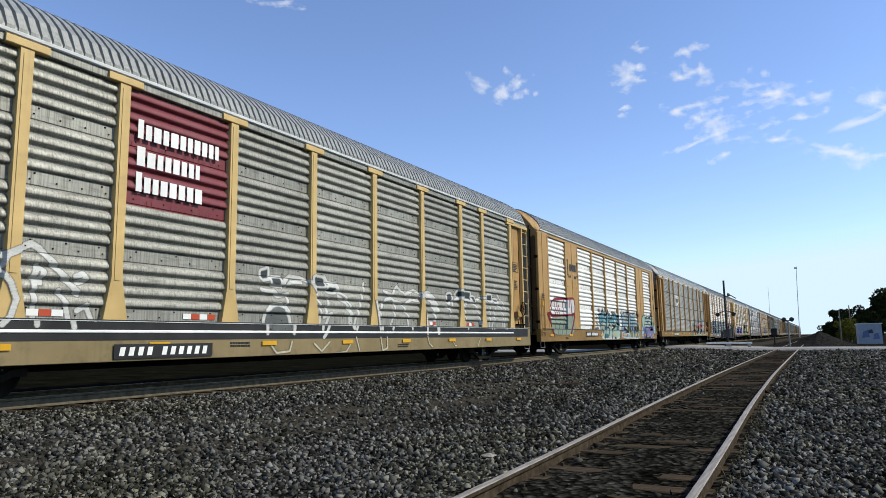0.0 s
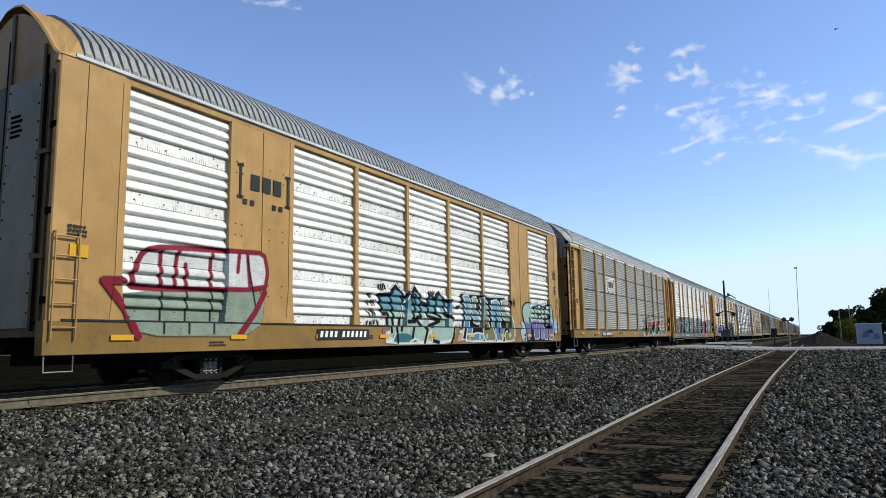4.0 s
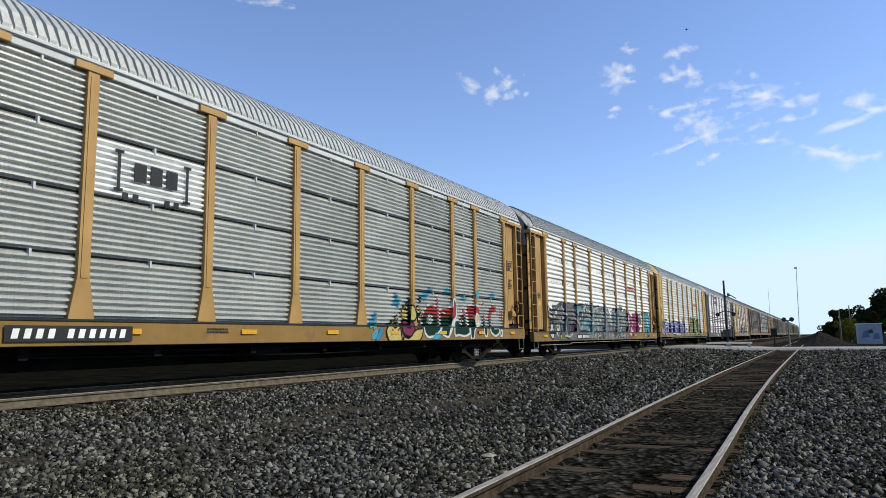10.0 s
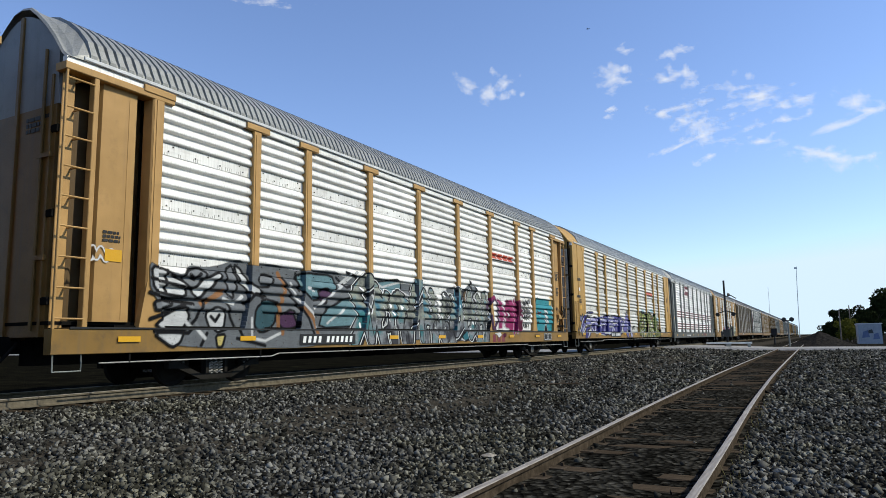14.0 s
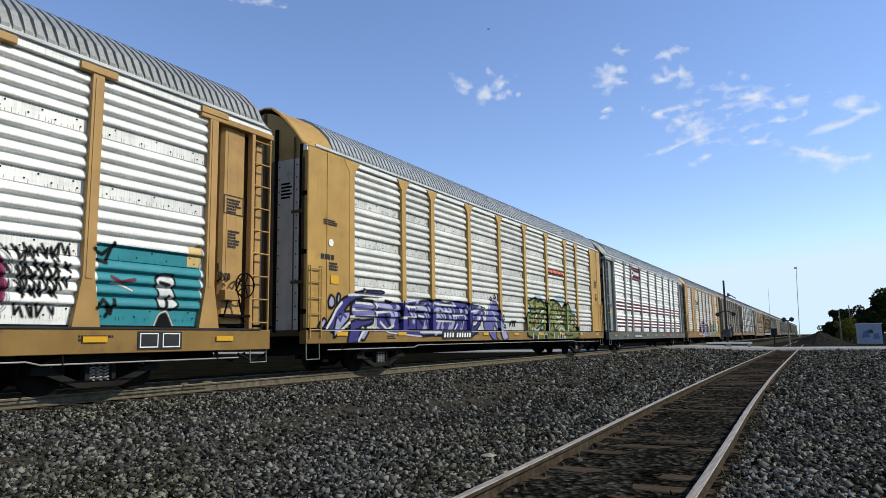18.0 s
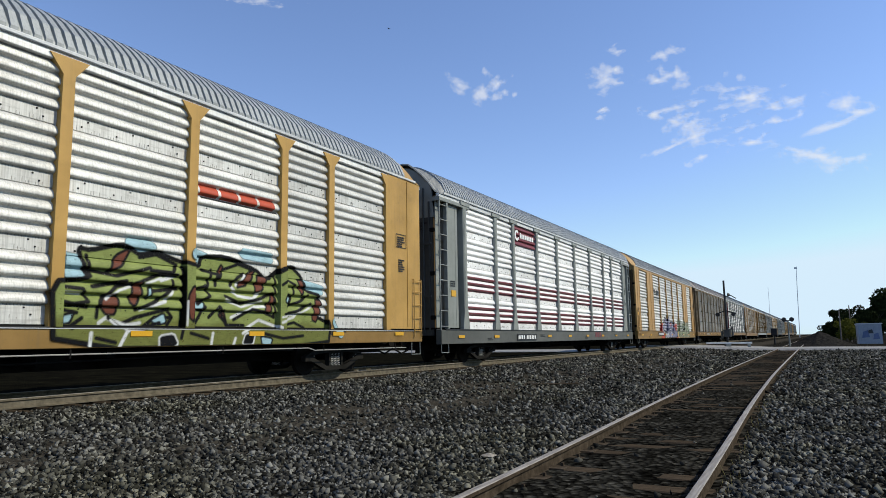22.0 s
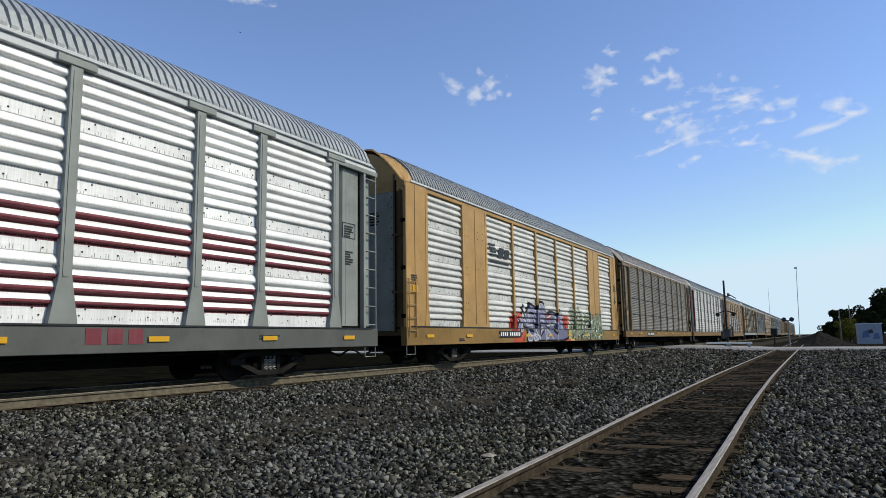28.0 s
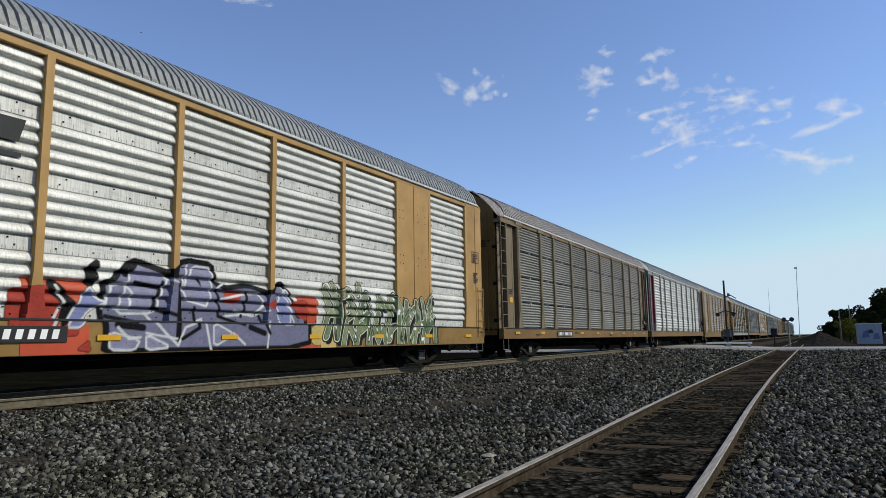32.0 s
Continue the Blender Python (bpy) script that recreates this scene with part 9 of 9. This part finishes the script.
def tree(x, y, h, spread, seed, mat="leaf", trunk_h=0.35):
    rng = np.random.default_rng(seed)
    t = thing("tree", "dense dark green broadleaf tree at the back of the yard" if mat == "leaf" else "yellowish green leafy bush before the trees", "tree" if mat == "leaf" else "bush", "trees beyond the crossing", (x, y, 0))
    s = Shape()
    s.tube([(0, 0, 0), (0.1, 0, h * trunk_h), (0.0, 0.1, h * 0.75)], 0.05 * h * 0.45, 7, r1=0.03)
    for k in range(5):
        a = k * 1.257 + seed
        s.tube([(0.05, 0, h * (trunk_h + 0.05 * k)), (math.cos(a) * spread * 0.5, math.sin(a) * spread * 0.5, h * (trunk_h + 0.2 + 0.06 * k)), (math.cos(a) * spread * 0.8, math.sin(a) * spread * 0.8, h * (trunk_h + 0.3 + 0.06 * k))], 0.04 * h * 0.3, 5, r1=0.02)
    put("trunk", s.mesh("trunk", M["bark"]), t)
    # crown: many small leaf clumps in overlapping lobes
    lobes = [(rng.normal(0, spread * 0.42), rng.normal(0, spread * 0.42), h * rng.uniform(0.22, 0.84), spread * rng.uniform(0.42, 0.68)) for _ in range(16)]
    pts = []
    for lx, ly, lz, lr in lobes:
        n = 230
        d = rng.normal(size=(n, 3))
        d /= np.linalg.norm(d, axis=1, keepdims=True)
        r = lr * rng.uniform(0.55, 1.08, n) ** 0.6
        p = d * r[:, None] * (1, 1, 0.8) + (lx, ly, lz)
        pts.append(p)
    p = np.concatenate(pts)
    p = p[p[:, 2] > 0.15]
    n = len(p)
    a = rng.normal(size=(n, 3))
    b = rng.normal(size=(n, 3))
    sz = (0.034 * h * rng.uniform(0.6, 1.3, n))[:, None]
    a = a / np.linalg.norm(a, axis=1, keepdims=True) * sz
    b = b / np.linalg.norm(b, axis=1, keepdims=True) * sz
    V = np.stack([p - a, p + b * 0.6, p + a, p - b * 0.6], 1).reshape(-1, 3)
    F = np.arange(4 * n).reshape(-1, 4)
    put("crown", mesh_of("crown", V, F, [M[mat]]), t)


def build_distance():
    mound()
    for k, (x, y, h, sp) in enumerate(((0.9, 128, 2.8, 1.0), (2.0, 128, 3.6, 1.1), (3.5, 129, 6.1, 1.1), (4.6, 130, 5.7, 1.2), (6.3, 129, 6.1, 1.4), (7.7, 131, 5.6, 1.2), (9.0, 130, 7.6, 1.6), (11.0, 131, 9.4, 2.4), (14.5, 132, 9.6, 3.0), (18.5, 131, 9.4, 3.4), (2.8, 125, 3.2, 1.2), (5.4, 125, 4.4, 1.4), (1.4, 124, 2.2, 0.9), (8.2, 126, 5.0, 1.5))):
        tree(x, y, h, sp, 70 + k)
    tree(3.4, 112, 3.4, 1.3, 91, "leaf_light", 0.2)
    tree(4.4, 113, 2.6, 1.1, 92, "leaf_light", 0.2)
    hut = thing("storage_container", "pale bluish container with spray-painted marks beyond the mound", "container", loc=(5.5, 95, 0))
    s = Shape().box(-1.25, 1.15, 0, 5.0, -0.1, 2.3, c=0.04)
    for k in range(12):
        x = -1.15 + k * 0.19
        s.box(x, x + 0.09, -0.03, 0.0, 0.0, 2.2)
    put("wall", s.mesh("container_wall", M["pale_blue"]), hut)
    put("roof", Shape().box(-1.35, 1.25, -0.1, 5.1, 2.3, 2.42, c=0.03).mesh("container_roof", M["grey_light"]), hut)
    for k, (x, z, w, h) in enumerate(((-0.9, 0.7, 0.8, 0.9), (-0.3, 1.2, 0.6, 0.5), (0.2, 0.5, 0.7, 0.8))):
        put("painted_mark", Shape().prism([(x, z), (x + w, z + h * 0.1), (x + w * 0.8, z + h), (x + w * 0.2, z + h * 0.8)], 1, -0.045, -0.035).mesh("painted_mark", M["grey_dark"] if k % 2 else M["bluegrey"]), hut)
    for x, y, h in ((2.6, 100, 4.2), (4.4, 118, 5.4)):
        p = thing("utility_pole", "thin weathered wooden pole before the trees", "pole", loc=(x, y, 0))
        put("pole", Shape().tube([(0, 0, -0.1), (0, 0, h)], 0.09, 7, r1=0.07).mesh("pole", M["pole"]), p)


M["pale_blue"] = paint("pale_blue_paint", (0.34, 0.37, 0.41), amount=0.5)
M["bluegrey"] = paint("blue_grey_paint", (0.12, 0.16, 0.28), amount=0.4)
M["pole"] = simple_noise("weathered_pole", (0.12, 0.105, 0.09), (0.24, 0.21, 0.18), 9)
build_crossing()
build_distance()


# ---------------------------------------------------------------- clouds and a bird
def cloud_material(seed, stretch, cut):
    m = bpy.data.materials.new("thin_cloud")
    m.use_nodes = True
    nt = m.node_tree
    nt.nodes.clear()
    c = node(nt, "ShaderNodeTexCoord")
    mp = node(nt, "ShaderNodeMapping")
    info = node(nt, "ShaderNodeObjectInfo")
    sc = node(nt, "ShaderNodeVectorMath", operation="SCALE")
    sc.inputs[0].default_value = (37.0 + seed, 0, 91.0)
    nt.links.new(info.outputs["Random"], sc.inputs["Scale"])
    nt.links.new(sc.outputs[0], mp.inputs["Location"])
    mp.inputs["Scale"].default_value = stretch
    mp.inputs["Rotation"].default_value = (0, radians(18), 0)
    nt.links.new(c.outputs["Object"], mp.inputs["Vector"])
    n = noise_tex(nt, mp.outputs["Vector"], 0.021, 8, 0.62)
    # soft fall-off towards the rim
    sub = node(nt, "ShaderNodeVectorMath", operation="SUBTRACT")
    nt.links.new(c.outputs["Generated"], sub.inputs[0])
    sub.inputs[1].default_value = (0.5, 0.5, 0.5)
    ln = node(nt, "ShaderNodeVectorMath", operation="LENGTH")
    nt.links.new(sub.outputs[0], ln.inputs[0])
    fall = node(nt, "ShaderNodeMapRange")
    nt.links.new(ln.outputs["Value"], fall.inputs[0])
    fall.inputs[1].default_value, fall.inputs[2].default_value = 0.0, 0.5
    fall.inputs[3].default_value, fall.inputs[4].default_value = 0.22, -0.42
    add = node(nt, "ShaderNodeMath", operation="ADD")
    nt.links.new(n, add.inputs[0])
    nt.links.new(fall.outputs[0], add.inputs[1])
    al = node(nt, "ShaderNodeMapRange")
    nt.links.new(add.outputs[0], al.inputs[0])
    al.inputs[1].default_value, al.inputs[2].default_value = cut - 0.07, cut + 0.36
    al.inputs[3].default_value, al.inputs[4].default_value = 0.0, 0.85
    tr = node(nt, "ShaderNodeBsdfTransparent")
    em = node(nt, "ShaderNodeEmission")
    em.inputs[0].default_value = (0.92, 0.95, 1.0, 1)
    em.inputs[1].default_value = 0.95
    ms = node(nt, "ShaderNodeMixShader")
    nt.links.new(al.outputs[0], ms.inputs[0])
    nt.links.new(tr.outputs[0], ms.inputs[1])
    nt.links.new(em.outputs[0], ms.inputs[2])
    out = node(nt, "ShaderNodeOutputMaterial")
    nt.links.new(ms.outputs[0], out.inputs[0])
    return m


CLOUDS = []
CLOUD_R = 2400.0


def cloud(wisps, dense=0):
    """Thin wisps far off that drift together: bearing from +y towards +x, height, both in degrees; width, height in metres; tilt."""
    az0, el0 = wisps[0][:2]
    a, e = radians(az0), radians(el0)
    base = Vector((math.sin(a) * math.cos(e), math.cos(a) * math.cos(e), math.sin(e))) * CLOUD_R
    ob = thing("cloud", "thin white wisps of high cloud in the blue sky", "cloud", "thin clouds", base)
    for k, (az, el, w, h, tilt) in enumerate(wisps):
        a1, e1 = radians(az), radians(el)
        p = Vector((math.sin(a1) * math.cos(e1), math.cos(a1) * math.cos(e1), math.sin(e1))) * (CLOUD_R + 6 * k)
        w, h = w * 2.3, h * 2.8
        nx, nz = 10, 6
        v, f = [], []
        for j in range(nz + 1):
            for i in range(nx + 1):
                x, z = (i / nx - 0.5) * w, (j / nz - 0.5) * h
                v.append((x, 8 * noise.noise(Vector((x * 0.01, z * 0.02, az))), z))
        for j in range(nz):
            for i in range(nx):
                f.append((j * (nx + 1) + i, j * (nx + 1) + i + 1, (j + 1) * (nx + 1) + i + 1, (j + 1) * (nx + 1) + i))
        part = put("wisp", mesh_of("wisp", v, f, [CLOUD_MAT[2 if k < dense else k % 2]], smooth=True), ob)
        part.visible_shadow = False
        m = Matrix.Translation(p - base) @ Euler((-e1 * 0.6, 0, -a1)).to_matrix().to_4x4() @ Euler((0, radians(-tilt), 0)).to_matrix().to_4x4()
        part.matrix_local = m
    CLOUDS.append((ob, base, a))


CLOUD_MAT = [cloud_material(3, (0.75, 1, 1.35), 0.475), cloud_material(8, (0.95, 1, 1.2), 0.475), cloud_material(5, (0.3, 1, 1.0), 0.36)]


def build_clouds():
    cloud([(-24.62, 20.96, 167, 43, -35), (-23.55, 20.33, 72, 54, -60), (-22.41, 20.42, 60, 81, 70), (-21.89, 21.07, 119, 38, 30), (-22.36, 22.08, 38, 49, 60), (-20.59, 20.33, 29, 70, 75)])
    cloud([(-12.75, 20.91, 102, 74, 15), (-11.46, 23.06, 68, 36, 20), (-11.78, 21.59, 37, 78, 70), (-11.6, 20.7, 92, 37, 0), (-12.89, 18.4, 56, 37, 30), (-13.14, 18.06, 33, 37, 45)])
    cloud([(-8.44, 20.32, 127, 41, 10), (-7.2, 22.28, 49, 86, -70), (-7.3, 20.81, 54, 92, 80), (-6.48, 19.97, 90, 46, -20)])
    cloud([(-3.37, 18.66, 243, 55, -5), (-1.77, 18.07, 131, 50, -10), (-7.69, 18.27, 205, 41, 5), (-6.64, 17.57, 204, 46, -8), (-3.47, 17.36, 267, 40, 8), (-6.26, 16.79, 136, 41, 10), (-7.11, 17.02, 68, 31, 20), (-5.48, 15.69, 181, 62, -5), (-2.54, 15.99, 177, 30, 14), (0.26, 16.08, 130, 25, 10), (-7.89, 15.08, 161, 26, 18), (-3.26, 14.54, 246, 25, 17), (-5.38, 14.06, 182, 21, 12), (-1.63, 14.67, 110, 30, 0), (-8.83, 17.75, 92, 26, 15), (-2.45, 19.86, 31, 55, 60)])
    cloud([(1.31, 17.14, 128, 49, 8), (0.34, 17.1, 65, 29, 0)])
    cloud([(1.77, 13.55, 150, 44, -12), (3.89, 12.54, 168, 48, -12), (2.85, 13.11, 127, 34, -10)])
    cloud([(4.49, 15.28, 291, 19, 14), (4.96, 16.48, 124, 56, -25), (5.77, 15.72, 102, 37, 0)], dense=1)
    cloud([(-42.78, 27.14, 218, 34, 0)])


def build_bird():
    b = thing("bird", "small dark bird gliding high in the sky", "bird", loc=(4.9, 80, 33))
    put("body", Shape().lathe([(0.005, -0.16), (0.03, -0.1), (0.045, 0.0), (0.03, 0.12), (0.004, 0.2)], 8, 0).mesh("bird_body", M["black"]), b)
    for s in (-1, 1):
        put("wing", Shape().prism([(-0.06, 0.0), (0.07, 0.0), (0.05, s * 0.2), (-0.02, s * 0.3)], 2, 0.01, 0.018).mesh("bird_wing", M["black"]), b)
    put("tail", Shape().prism([(0.15, -0.02), (0.15, 0.02), (0.28, 0.05), (0.28, -0.05)], 2, 0.0, 0.008).mesh("bird_tail", M["black"]), b)
    return b


build_clouds()
BIRD = build_bird()
scatter_stones()


# ---------------------------------------------------------------- motion of the train, the clouds and the bird
def travel(t):
    """How far the train has gone at t seconds; it slows a little on the way."""
    q = t - 16
    return 5.33453 * q - 0.0124508 * q * q - 3.675e-6 * q ** 3


def motions():
    times = [2.0 * k for k in range(17)]
    for car, u0 in CARS:
        walk(car, [(t, pose(TRACK_X, u0 - travel(t), RAIL_Z)) for t in times])
    # the wheels roll
    rows, turn, t = [], -1e9, 0.0
    full = 32.0
    n = 288
    for k in range(n + 1):
        t = full * k / n
        rows.append((t, math.degrees((travel(t) - travel(0)) / WHEEL_R)))
    for ws, dy in WHEELS:
        walk(ws, [(t, pose(0, dy, WHEEL_R, a % 360)) for t, a in rows])
    for ob, p, a in CLOUDS:
        side = Vector((math.cos(a), -math.sin(a), 0)) * -105.0
        walk(ob, [(0.0, pose(*p)), (32.0, pose(*(p + side)))])
    walk(BIRD, [(t, pose(*p)) for t, p in BIRD_PATH])


BIRD_PATH = [(0.0, (12.6, 80, 31.1)), (4.0, (4.2, 80, 33.2)), (8.0, (-5.4, 80, 35.5)), (12.0, (-16.3, 80, 38.2)), (16.0, (-28.9, 80, 41.3)),
             (20.0, (-43.7, 80, 44.9)), (24.0, (-61.2, 80, 49.2)), (28.0, (-82.2, 80, 53.7)), (32.0, (-107.9, 80, 59.9))]
motions()
